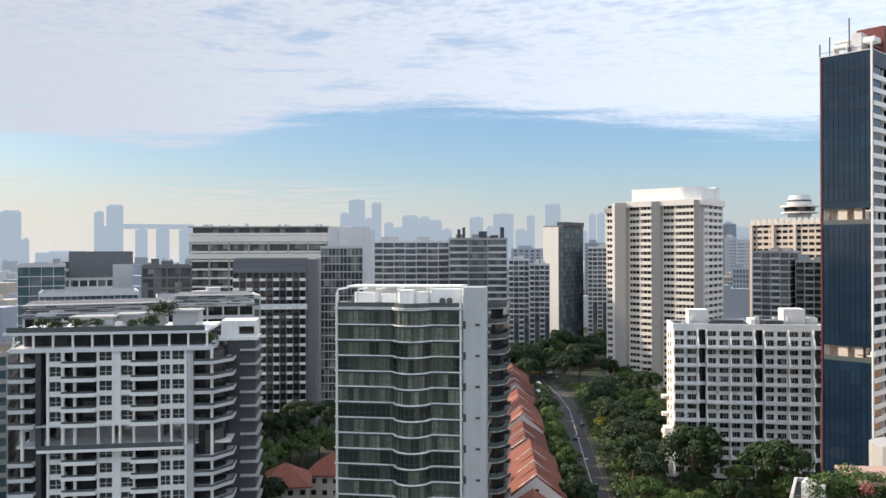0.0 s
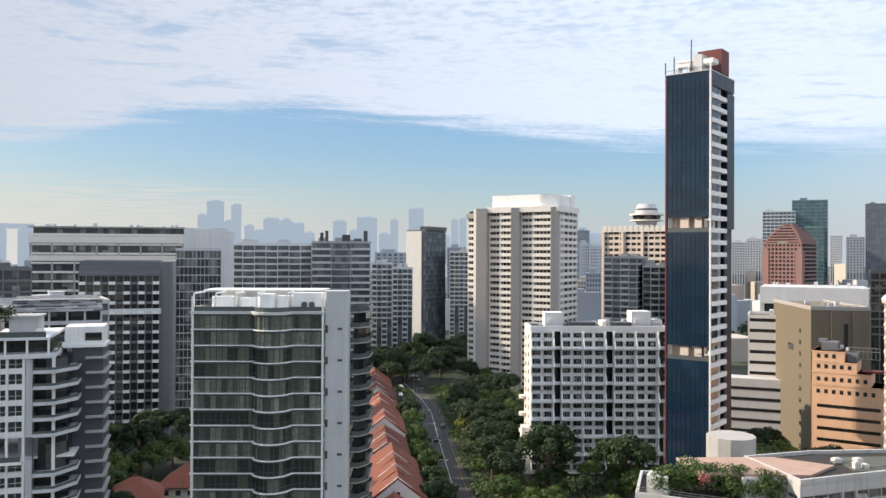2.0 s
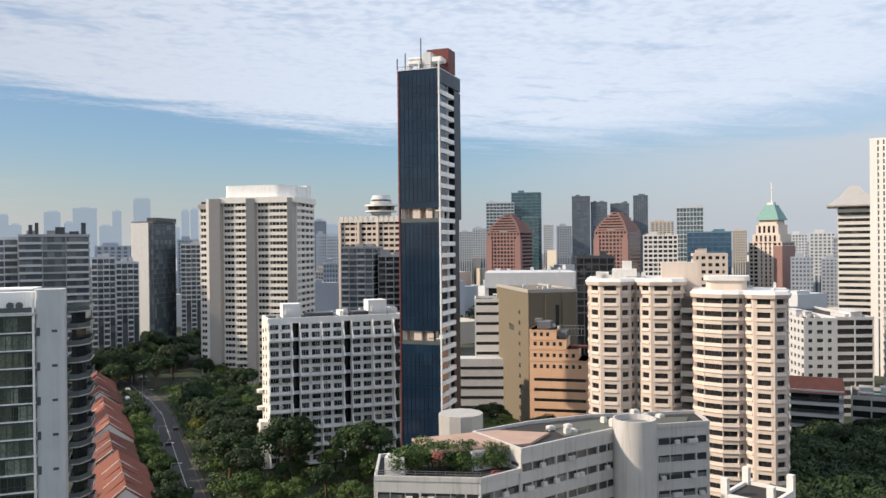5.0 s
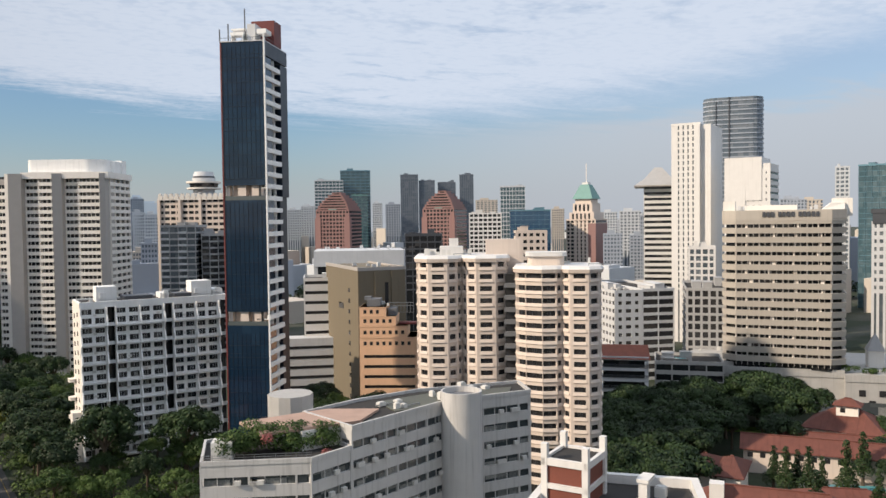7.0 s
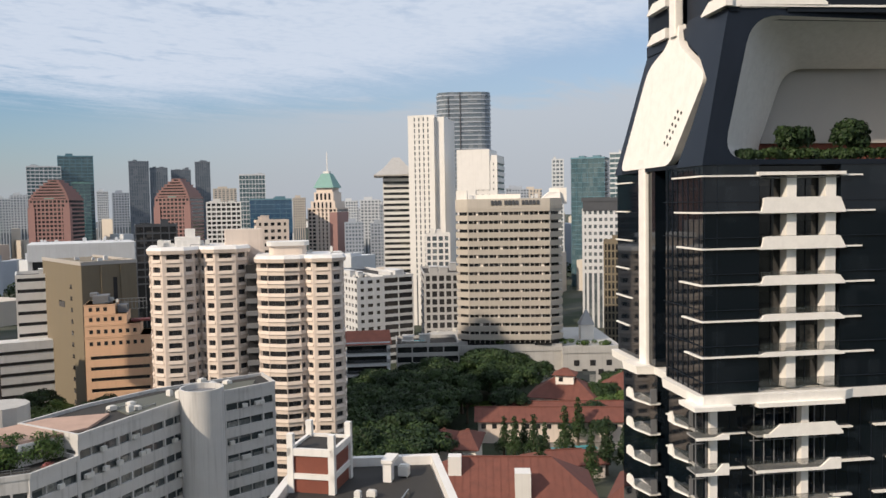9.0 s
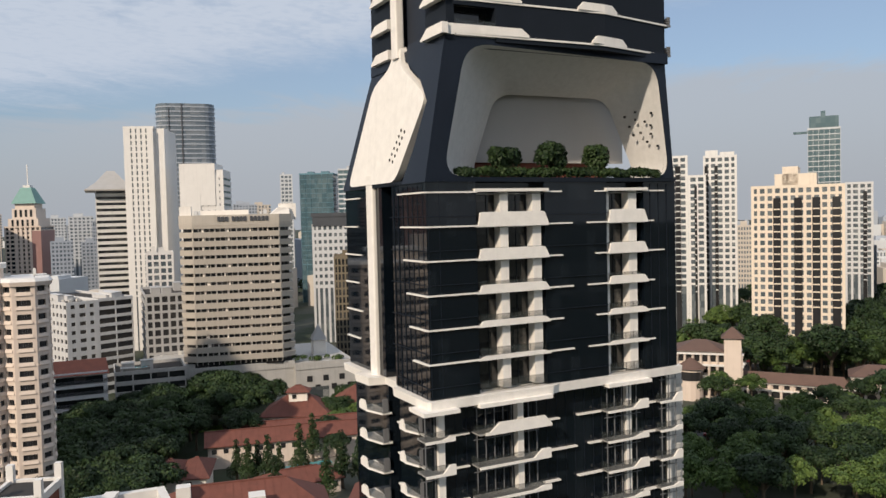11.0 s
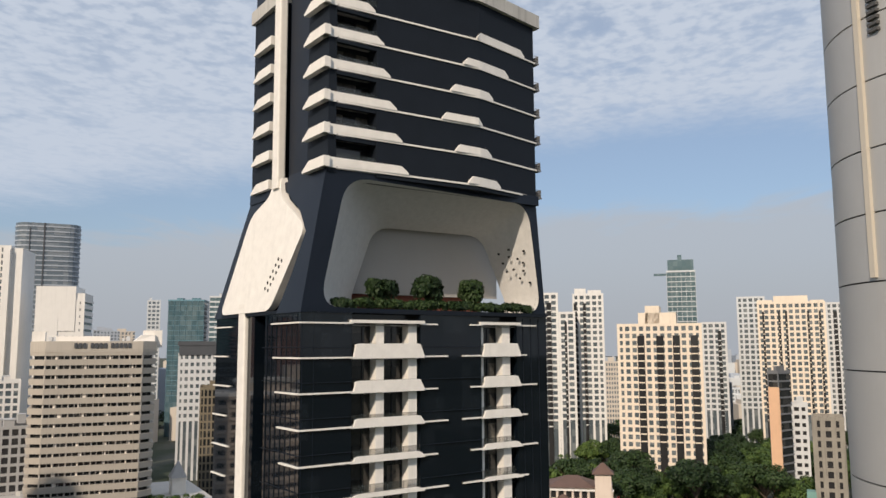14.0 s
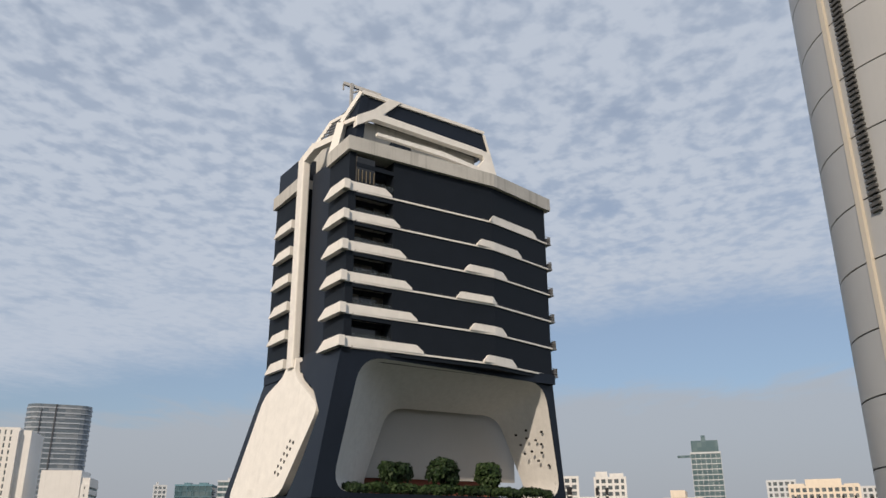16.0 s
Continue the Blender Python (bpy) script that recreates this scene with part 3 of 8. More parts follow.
def balcony_condo():
    """White block with alternating window bays and deep projecting balconies, split by an open deck storey."""
    t = thing("balcony_apartments", "white apartment block with stacked balconies and roof garden", "apartment block", -81.5, 151.4, 0, 7.5)
    w, d, h, fl = 40.8, 20.0, 47.2, 2.86
    deck, deck_top = 28.6, 32.9
    part("glazing", boxes("glazing", [(0.4, 36.8, 2.0, d - 0.4, 0, deck)]), M["shadow_glass"], t)
    part("glazing", boxes("glazing", [(0.4, 36.8, 2.0, d - 0.4, deck_top, h - 0.3)]), M["shadow_glass"], t)
    part("deck_core", boxes("deck_core", [(1, 3.4, 6, d, deck, deck_top), (5, 16, 9, d, deck, deck_top), (20, 26, 8, d, deck, deck_top), (30, 35, 5, d, deck, deck_top)]), M["grey_render"], t)
    bays = [("b", 0.0, 4.1), ("w", 6.6, 8.9), ("b", 9.4, 15.3), ("w", 15.8, 17.9), ("w", 20.0, 21.8), ("b", 22.0, 26.6), ("w", 27.0, 28.8), ("w", 29.3, 31.5), ("c", 33.5, 40.2)]
    for x, q in ((1.8, 0.5), (6.4, 0.45), (9.1, 0.55), (11.3, 0.5), (15.5, 0.4), (18.3, 0.4), (19.5, 0.4), (22.1, 0.4), (26.8, 0.4), (29.05, 0.4), (31.75, 0.45), (36.7, 0.5)):
        y0 = 0.0 if q != 0.5 else -0.1
        part("column", boxes("column", [(x - q / 2, x + q / 2, y0, y0 + 0.6, 0, h)]), M["white_paint"], t)
    for z0, z1 in ((0, deck), (deck_top, h)):
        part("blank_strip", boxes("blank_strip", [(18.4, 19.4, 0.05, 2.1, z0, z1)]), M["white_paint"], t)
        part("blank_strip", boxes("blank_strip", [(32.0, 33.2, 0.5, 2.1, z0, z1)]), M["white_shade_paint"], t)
    part("dark_strip", boxes("dark_strip", [(4.15, 5.1, 0.2, 2.2, 0, h)]), M["slate_panel"], t)
    part("rain_pipe", boxes("rain_pipe", [(33.25, 33.4, -0.1, 0.3, 0, h)]), M["slate_panel"], t)
    meshes = {}
    levels = [h - fl * (i + 1) for i in range(5)] + [deck - fl * (i + 1) for i in range(10)]
    for k, (kind, x0, x1) in enumerate(bays):
        q = x1 - x0
        if kind == "w":
            solid = boxes("window_bay", [(-0.3, q + 0.3, 0.1, 2.05, 0, 0.78), (-0.3, q + 0.3, 0.1, 2.05, 2.68, fl), (q * 0.5 - 0.03, q * 0.5 + 0.03, 0.5, 0.62, 0.78, 2.68), (-0.1, q + 0.1, 0.5, 0.6, 1.5, 1.55)])
            pane = boxes("pane", [(-0.15, q + 0.15, 0.66, 0.76, 0.78, 2.68)])
        elif kind == "b":
            solid = boxes("balcony", [(-0.25, q + 0.15, -1.5, 2.05, -0.12, 0.12), (-0.25, q + 0.15, -1.5, -1.3, 0.12, 0.6), (-0.25, -0.08, -1.3, 0.0, 0.12, 0.6), (q - 0.02, q + 0.15, -1.3, 0.0, 0.12, 0.6)])
            pane = boxes("rail", [(-0.1, q, -1.44, -1.4, 0.6, 0.98), (-0.1, q, -1.47, -1.37, 0.96, 1.02)])
        else:
            o = [(0, -1.3), (3.6, -1.3), (6.9, 3.2), (6.9, 8), (5, 8), (0, 2.05)]
            solid = prism("corner_balcony", o, -0.12, 0.5)
            pane = ring("rail", grow(o, -0.1), grow(o, -0.16), 0.5, 0.98)
        for z in levels:
            if z < 0:
                continue
            tone = M["pale_grey"] if kind == "c" or k == 0 else M["white_paint"]
            fr = part({"w": "window_bay", "b": "balcony", "c": "corner_balcony"}[kind], solid, tone, t, at=(x0, 0, z))
            part("pane" if kind == "w" else "rail", pane, M["window_dark"] if kind == "w" else M["rail_glass_tint"], fr)
    # the open deck storey
    part("transfer_slab", boxes("transfer_slab", [(5, 31.8, -1.7, 1.9, deck - 0.45, deck + 0.1), (0, 40, 1.9, d, deck - 0.3, deck + 0.1)]), M["white_paint"], t)
    part("deck_rail", boxes("deck_rail", [(5.2, 31.6, -1.6, -1.55, deck + 0.1, deck + 1.0)]), M["rail_glass_tint"], t)
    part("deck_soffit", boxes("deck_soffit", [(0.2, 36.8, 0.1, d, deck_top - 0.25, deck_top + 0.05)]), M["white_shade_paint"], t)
    part("corner_glazing", prism("corner_glazing", [(34, 1.2), (36.4, 1.2), (38.8, 4.2), (38.8, 18), (34, 18)], 0, h - 0.2), M["shadow_glass"], t)
    # the darker set-back end with its own short balconies
    part("end_wall", boxes("end_wall", [(38.6, 44.2, 8.2, d, 0, h + 1.2)]), M["slate_panel"], t)
    slab = boxes("end_balcony", [(41.2, 44.9, 7.2, 8.3, 0, 0.4), (44.1, 44.9, 8.3, 17, 0, 0.4)])
    for i in range(16):
        part("end_balcony", slab, M["grey_render"], t, at=(0, 0, h - 1.6 - i * fl))
    part("end_tower", boxes("end_tower", [(37.4, 44.4, 8.0, 15, h + 1.2, h + 4.6), (36.8, 44.8, 7.6, 15.4, h + 0.6, h + 1.2)]), M["white_paint"], t)
    part("end_tower_window", boxes("end_tower_window", [(41, 44.0, 7.9, 8.1, h + 1.9, h + 3.4)]), M["shadow_glass"], t)
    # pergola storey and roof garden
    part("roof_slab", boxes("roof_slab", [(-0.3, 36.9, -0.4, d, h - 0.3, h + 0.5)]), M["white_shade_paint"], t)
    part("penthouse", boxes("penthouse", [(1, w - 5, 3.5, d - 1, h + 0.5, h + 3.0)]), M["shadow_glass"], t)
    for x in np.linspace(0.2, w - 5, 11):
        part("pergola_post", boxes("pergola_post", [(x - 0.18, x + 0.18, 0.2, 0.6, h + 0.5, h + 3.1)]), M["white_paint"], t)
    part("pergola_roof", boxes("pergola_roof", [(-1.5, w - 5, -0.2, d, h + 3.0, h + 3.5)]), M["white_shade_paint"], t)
    part("roof_rail", boxes("roof_rail", [(-1, w - 5.4, 0.1, 0.14, h + 3.5, h + 4.5)]), M["rail_glass_tint"], t)
    for x, y, q, r, z in ((22, 8, 4, 5, 2.2), (28, 7, 5, 6, 2.8), (8, 9, 8, 5, 1.6), (16, 12, 5, 5, 1.8)):
        part("roof_room", boxes("roof_room", [(x, x + q, y, y + r, h + 3.9, h + 3.9 + z), (x - 0.4, x + q + 0.4, y - 0.6, y + r, h + 3.9 + z, h + 4.2 + z)]), M["grey_render"], t)
    rr = random.Random(4)
    v, f = leaves(rr, [(3 + rr.uniform(0, 24), rr.uniform(1.2, 3), h + 4.6 + rr.uniform(0, 0.8), rr.uniform(0.8, 1.5), 0.7) for _ in range(20)] + [(24 + 0.8 * q, 7, h + 6.6 + rr.uniform(0, 1), 1.3, 1.1) for q in range(6)] + [(w - 4.5, 2, h + 1.6, 1.6, 0.8)], 90, 0.24)
    part("roof_planting", mesh_of("roof_planting", v, f), M["leaf_dark"], t, "dark green roof garden shrubs", kind="stuff")


def curved_glass_tower():
    t = thing("curved_glass_tower", "green glass apartment tower with wavy white slab edges", "apartment tower", -23.2, 174.1, 0, -8.8)
    h, fl = 53.6, 3.35
    line = [(0.0, 0.6)] + [(12.2 + 0.0, 0.6)]
    for k in range(9):
        s = k / 8
        line.append((12.6 + 8.0 * s, 0.6 - 3.4 * math.sin(math.pi * s) ** 0.6))
    line += [(21.2, 0.9), (27.0, 0.9)]
    plan = line + [(27.0, 20), (0, 20)]
    for i in range(16):
        floor_tone = "green_glass_dark" if i in (2, 3, 6, 9, 10, 13) else "green_glass"
        part("glazing", prism("glazing", plan, max(0, h - (i + 1) * fl), h - i * fl), M[floor_tone], t)
    edge_me = prism("slab_edge", grow(plan, 0.5), 0.08, 0.3)
    low_me = prism("spandrel", grow(plan, 0.05), 0, 0.35)
    trans = prism("transom", grow(plan, 0.08), 0, 0.07)
    for i in range(17):
        z = h - i * fl
        if z < 0:
            break
        part("slab_edge", edge_me, M["white_paint"], t, at=(0, 0, z - 0.3))
        part("spandrel", low_me, M["slate_panel"], t, at=(0, 0, z - 0.65))
        part("transom", trans, M["slate_panel"], t, at=(0, 0, z - 2.45))
    rail = boxes("mullion", [(-0.05, 0.05, -0.14, 0.05, 0, h)])
    for (a, b), (c, d) in zip(line[:-1], line[1:]):
        length = math.hypot(c - a, d - b)
        for k in range(max(1, int(length / 1.15))):
            s = k / max(1, int(length / 1.15))
            part("mullion", rail, M["slate_panel"], t, at=(a + (c - a) * s, b + (d - b) * s, 0), turn=math.atan2(d - b, c - a))
    part("corner_post", boxes("corner_post", [(-0.25, 0.2, 0.1, 0.7, 0, h + 3.4)]), M["white_paint"], t)
    part("corner_post", boxes("corner_post", [(26.9, 27.3, 0.4, 1.2, 0, h + 3.0)]), M["white_paint"], t)
    # white lift shaft
    part("lift_shaft", prism("lift_shaft", round_line([(27.3, 0.9), (32.4, 0.9), (32.4, 6), (27.3, 6)], 0.9), 0, h + 4.6), M["shaft_render"], t, "smooth white rendered lift shaft")
    for i in range(9):
        part("slot_window", boxes("slot_window", [(30.2, 31.2, 0.82, 0.95, 0, 0.5)]) if i == 0 else bpy.data.meshes["slot_window"], M["slate_panel"], t, at=(0, 0, h - 3.6 - i * 6.6))
        part("vent_window", boxes("vent_window", [(27.6, 28.2, 0.82, 0.95, 0, 1.6)]) if i == 0 else bpy.data.meshes["vent_window"], M["slate_panel"], t, at=(0, 0, h - 4.2 - i * 6.6))
    # side wing with rounded balconies
    wing = [(32.4, 5.0), (34.5, 5.0), (36.4, 8.0), (36.6, 18), (32.4, 18)]
    part("wing_glazing", prism("wing_glazing", grow(wing, -0.8), 0, h), M["shadow_glass"], t)
    slab = prism("wing_balcony", round_line(wing, 1.2), 0.16, 0.4)
    rail2 = ring("wing_rail", grow(wing, -0.05), grow(wing, -0.12), 0.4, 1.35)
    for i in range(17):
        z = h - i * fl
        if z < 0:
            break
        part("wing_balcony", slab, M["grey_render"], t, at=(0, 0, z - 0.4))
        part("wing_rail", rail2, M["rail_glass_tint"], t, at=(0, 0, z - 0.4))
    # roof terrace: white walls and tanks behind a rail
    part("terrace_fascia", prism("terrace_fascia", grow(plan, 0.6), h, h + 0.35), M["pale_grey"], t)
    part("terrace_rail", ring("terrace_rail", grow(plan, 0.1), grow(plan, 0.02), h + 0.35, h + 1.3), M["rail_glass_tint"], t)
    for x0, x1, y0, y1, z in ((2.6, 7.6, 5, 8, 3.2), (8.4, 12.8, 6, 12, 2.8), (13.4, 16.4, 1.2, 6, 3.9), (16.8, 19.2, 4, 7, 3.4), (19.6, 26.6, 5.5, 9, 4.0), (3, 26, 12, 18, 4.2)):
        part("roof_wall", prism("roof_wall", round_line([(x0, y0), (x1, y0), (x1, y1), (x0, y1)], 0.7), h + 0.3, h + z), M["white_paint"], t)
    part("roof_canopy", prism("roof_canopy", [(-0.2, 9.0), (13, 9.0), (26, 9.5), (26.5, 18.5), (-0.2, 18.5)], h + 4.2, h + 4.5), M["white_paint"], t)
    for x in (-0.1, 4.5, 8.5, 13.0, 19.4):
        part("canopy_post", boxes("canopy_post", [(x, x + 0.3, 0.7, 1.0, h + 0.3, h + 4.2), (x, x + 0.3, 0.7, 9.2, h + 3.9, h + 4.2)]), M["white_paint"], t)
    for x in (22.6, 24.2):
        m = 14
        v = [(x + 0.65 * math.cos(2 * math.pi * k / m), 4.3, h + 1.5 + 0.65 * math.sin(2 * math.pi * k / m)) for k in range(m)]
        v += [(a, 4.9, c) for a, b, c in v]
        part("roof_fan", mesh_of("roof_fan", v, [tuple(range(m)), tuple(range(2 * m - 1, m - 1, -1))] + [(k, m + k, m + (k + 1) % m, (k + 1) % m) for k in range(m)]), M["slate_panel"], t)


def pierced(name, xs, zs, holes, y0, y1):
    """A wall sheet over a grid of columns and rows, open at the cells named in holes, with reveals."""
    nx, nz = len(xs), len(zs)
    verts = [(x, y, z) for y in (y0, y1) for z in zs for x in xs]

    def at(i, j, k):
        return k * nx * nz + j * nx + i
    solid = {(i, j) for i in range(nx - 1) for j in range(nz - 1)} - set(holes)
    faces = []
    for i, j in sorted(solid):
        faces += [(at(i, j, 0), at(i + 1, j, 0), at(i + 1, j + 1, 0), at(i, j + 1, 0)), (at(i, j, 1), at(i, j + 1, 1), at(i + 1, j + 1, 1), at(i + 1, j, 1))]
        for (a, b), p, q in (((i - 1, j), (i, j), (i, j + 1)), ((i + 1, j), (i + 1, j + 1), (i + 1, j)), ((i, j - 1), (i + 1, j), (i, j)), ((i, j + 1), (i, j + 1), (i + 1, j + 1))):
            if (a, b) not in solid:
                faces.append((at(*p, 0), at(*q, 0), at(*q, 1), at(*p, 1)))
    return mesh_of(name, verts, faces)


glass("bay_glass", dark=(0.03, 0.032, 0.034), blind=(0.34, 0.33, 0.30), share=0.3, cell=(1.0, 1.0, 2.65), rough=0.12)
mat("window_tint", (0.03, 0.03, 0.032), 0.1, vary=0.2, bump=0, spec=0.6)


def maisonettes():
    t = thing("maisonette_block", "white maisonette block with leaning fins and deep balconies", "apartment block", 66.9, 233.6, 0, -8.7)
    w, d, h, fl = 41.4, 14.0, 44.2, 5.3
    part("core", boxes("core", [(0.5, w - 0.3, 2.6, d - 0.4, 0, h - 0.4)]), M["window_tint"], t)
    for q in (0.3, 9.3, 15.9, 25.2, 31.8):
        part("bay_glazing", boxes("bay_glazing", [(q + 0.05, q + 6.5, 0.48, 2.7, 0, h - 0.5)]), M["bay_glass"], t)
    bays, voids = (0.3, 9.3, 15.9, 25.2, 31.8), (6.9, 22.5, 38.6)
    me = pierced("bay_wall", (0, 0.3, 2.8, 3.7, 6.2, 6.5), (0, 0.75, 2.4, 3.4, 4.85, 5.3), ((1, 1), (3, 1), (1, 3), (3, 3)), 0, 0.6)
    ledge = boxes("ledge", [(-0.2, 6.7, -1.8, 0.1, 0, 0.4)])
    frames = boxes("window_frame", [(x + k, x + k + 0.06, 0.3, 0.4, z0, z1) for x in (0.5, 4.2) for k in (0.62, 1.3) for z0, z1 in ((0.75, 2.35), (3.6, 4.75))])
    fin_v = [(0, -1.7, 0), (0, -3.1, 0.35), (0, -2.2, 2.2), (0, -1.3, 3.4), (0, -1.7, 5.3), (0, 0.6, 5.3), (0, 0.6, 0)]
    fv = [(a - 0.18, b, c) for a, b, c in fin_v] + [(a + 0.18, b, c) for a, b, c in fin_v]
    fin = mesh_of("fin", fv, [tuple(range(7)), tuple(range(13, 6, -1))] + [(k, 7 + k, 7 + (k + 1) % 7, (k + 1) % 7) for k in range(7)])
    unit = boxes("ac_unit", [(0, 0.85, -0.4, 0.0, 0, 0.6)])
    slab = boxes("void_slab", [(0, 2.5, -1.0, 2.5, 0, 0.3), (0, 2.5, -0.95, -0.85, 0.3, 1.0)])
    r = random.Random(9)
    n = 8
    for i in range(n + 1):
        z = h - 1.2 - (i + 1) * fl
        if z < -4:
            break
        for x in bays:
            part("bay_wall", me, M["white_paint"], t, at=(x, 0, z))
            part("ledge", ledge, M["white_paint"], t, at=(x, 0, z))
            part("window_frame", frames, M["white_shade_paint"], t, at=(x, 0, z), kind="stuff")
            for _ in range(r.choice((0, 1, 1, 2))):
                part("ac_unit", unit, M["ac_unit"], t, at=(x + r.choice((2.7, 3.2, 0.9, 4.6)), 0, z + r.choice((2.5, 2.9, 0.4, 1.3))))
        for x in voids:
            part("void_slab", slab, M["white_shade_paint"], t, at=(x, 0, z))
        for x in (0.15, 6.85, 9.3, 15.85, 22.45, 25.1, 31.75, 38.4, 41.2):
            part("fin", fin, M["white_paint"], t, at=(x, 0, z))
    part("roof_band", boxes("roof_band", [(0, w, -0.1, 0.6, h - 1.2, h + 0.4), (0, 0.5, 0.6, d, h - 1.2, h + 0.4), (w - 0.5, w, 0.6, d, h - 1.2, h + 0.4), (0, w, d - 0.5, d, h - 1.2, h + 0.4)]), M["white_paint"], t)
    part("roof", boxes("roof", [(0.4, w - 0.4, 0.5, d - 0.4, h - 0.5, h)]), M["roof_felt"], t)
    # lit end wall, in a warmer white than the front, with two rows of small windows
    part("end_wall", boxes("end_wall", [(-0.1, 0.55, 0, d, 0, h)]), M["warm_white"], t)
    sw = boxes("end_window", [(-0.16, 0.1, 0, 1.7, 0, 1.1), (-0.2, -0.08, -0.15, 1.85, -0.15, 0)])
    for i in range(15):
        part("end_window", sw, M["room_glass"], t, at=(0, 3.0, 3.0 + 2.68 * i))
        part("end_window", sw, M["room_glass"], t, at=(0, 9.0, 2.2 + 2.68 * i))
    for i in range(4):
        part("end_planter", prism("end_planter", round_line([(-2.0, 10.5), (0, 10.0), (0, 13.4), (-2.0, 13.0)], 0.6), 0, 0.9) if i == 0 else bpy.data.meshes["end_planter"], M["warm_white"], t, at=(0, 0, 5 + i * 5.3))
    part("end_wing", boxes("end_wing", [(-2.4, 0.4, 0.6, 5, 0, 14)]), M["warm_white"], t)
    for x0, x1, z in ((5, 10.5, 4.2), (31.6, 37.6, 4.6), (22.6, 25, 1.6), (38, 41, 2.0)):
        part("roof_tank_room", boxes("roof_tank_room", [(x0, x1, 4, 10, h, h + z), (x0 + 0.8, x0 + 2.2, 3.4, 4, h + 1, h + 2.4)]), M["white_paint"], t)
    for q0, q1 in ((12, 20), (26, 31)):
        part("roof_screen", boxes("roof_screen", [(q0, q1, 1.5, 8, h + 0.4, h + 1.4)]), M["slate_panel"], t)


def blue_tower():
    t = thing("navy_glass_tower", "tall narrow navy glass tower with white balconies and sky terraces", "tower", 92.4, 195.6, 0, -48.7)
    w, d, h, fl = 11.5, 17.0, 112.7, 3.1
    for z0, z1 in ((0, 39.4), (43.0, 72.0), (75.8, h)):
        part("glazing", boxes("glazing", [(0.15, w, 0, 5.4, z0, z1), (0.15, w - 2.0, 5.4, d, z0, z1)]), M["navy_glass"], t)
    part("core", boxes("core", [(1.5, w - 2.5, 2.5, d - 1, 0, h)]), M["cream_paint"], t)
    for z0, z1 in ((39.4, 43.0), (72.0, 75.8)):
        part("terrace_pier", boxes("terrace_pier", [(3.6, 5.8, 0.5, 2.6, z0, z1), (7.4, 10.0, 0.5, 2.6, z0, z1), (0.4, 1.4, 0.6, 2.6, z0, z1)]), M["cream_paint"], t)
        part("terrace_rail", boxes("terrace_rail", [(0.3, w - 0.2, 0.05, 0.1, z0, z0 + 1.1)]), M["rail_glass_tint"], t)
    grid = boxes("facade_grid", [(x - 0.04, x + 0.04, -0.07, 0.02, 0, 3.1) for x in np.linspace(0.4, w - 0.1, 10)] + [(0.15, w, -0.09, 0.02, 0, 0.12), (0.15, w, -0.06, 0.02, 1.0, 1.06)])
    for i in range(int(h / fl)):
        z = i * fl
        if 39 < z + 3 and z < 43 or (72 < z + 3 and z < 75.6):
            continue
        part("facade_grid", grid, M["navy_frame"], t, at=(0, 0, z))
    part("red_edge", boxes("red_edge", [(-0.25, 0.12, -0.1, 1.0, 0, h)]), M["red_panel"], t, "narrow red edge wall")
    part("white_edge", boxes("white_edge", [(w - 0.05, w + 0.3, -0.25, 0.3, 0, h + 2)]), M["white_paint"], t)
    bal = boxes("balcony", [(0.9, 1.9, 0.2, 10.8, 0, 1.15), (-2.0, 0.9, 0.2, 10.8, 0, 0.25)])
    post = boxes("balcony_post", [(-1.9, -1.7, 2.0, 4.6, 0, 3.1), (-0.5, 0.2, 3.6, 3.9, 0, 3.1), (-0.5, 0.2, 7.4, 7.7, 0, 3.1)])
    for i in range(36):
        z = 0.6 + i * fl
        if 72 < z < 75 or z > 106:
            continue
        part("balcony", bal, M["white_paint"], t, at=(w - 1.5, 0.3, z))
        part("balcony_post", post, M["white_paint"], t, at=(w - 0.4, 0.3, z), kind="stuff")
    part("side_glazing", boxes("side_glazing", [(w - 2.2, w - 1.6, 0.4, 11.4, 0, h - 3)]), M["window_tint"], t)
    part("side_panel", boxes("side_panel", [(w - 2, w + 0.3, 11.5, 16.8, 73, h - 4)]), M["navy_frame"], t)
    part("side_panel", boxes("side_panel", [(w - 3, w - 0.4, 11.5, 16.8, 0, 73)]), M["navy_frame"], t)
    part("side_cap", boxes("side_cap", [(w - 2.2, w + 0.3, 0.3, 16.8, h - 3.6, h)]), M["navy_frame"], t)
    part("roof_deck", boxes("roof_deck", [(-0.3, w + 0.3, -0.2, d, h, h + 0.25)]), M["pale_grey"], t)
    part("roof_rail", boxes("roof_rail", [(-0.3, w + 0.3, -0.2, -0.16, h + 1.0, h + 1.1), (w + 0.26, w + 0.3, -0.2, 12, h + 1.0, h + 1.1)] + [(x - 0.03, x + 0.03, -0.2, -0.14, h + 0.3, h + 1.1) for x in np.linspace(-0.2, w + 0.2, 9)]), M["rail_glass_tint"], t)
    part("roof_pavilion", boxes("roof_pavilion", [(1.8, 5.4, 2, 5, h + 2.2, h + 3.0), (2, 2.2, 2, 5, h, h + 2.2), (5, 5.2, 2, 5, h, h + 2.2), (9, w, 2, 6, h + 2.4, h + 3.6), (1.2, 5, 4, 8, h + 4, h + 4.4)]), M["white_paint"], t)
    part("roof_box", boxes("roof_box", [(5.6, w + 0.4, 7, 12.4, h + 0.4, h + 6.8)]), M["red_panel"], t, "dark red rooftop machine room")
    part("roof_box", boxes("roof_box", [(6.0, 8.2, 3.0, 7, h + 0.4, h + 5.2)]), M["pale_grey"], t)
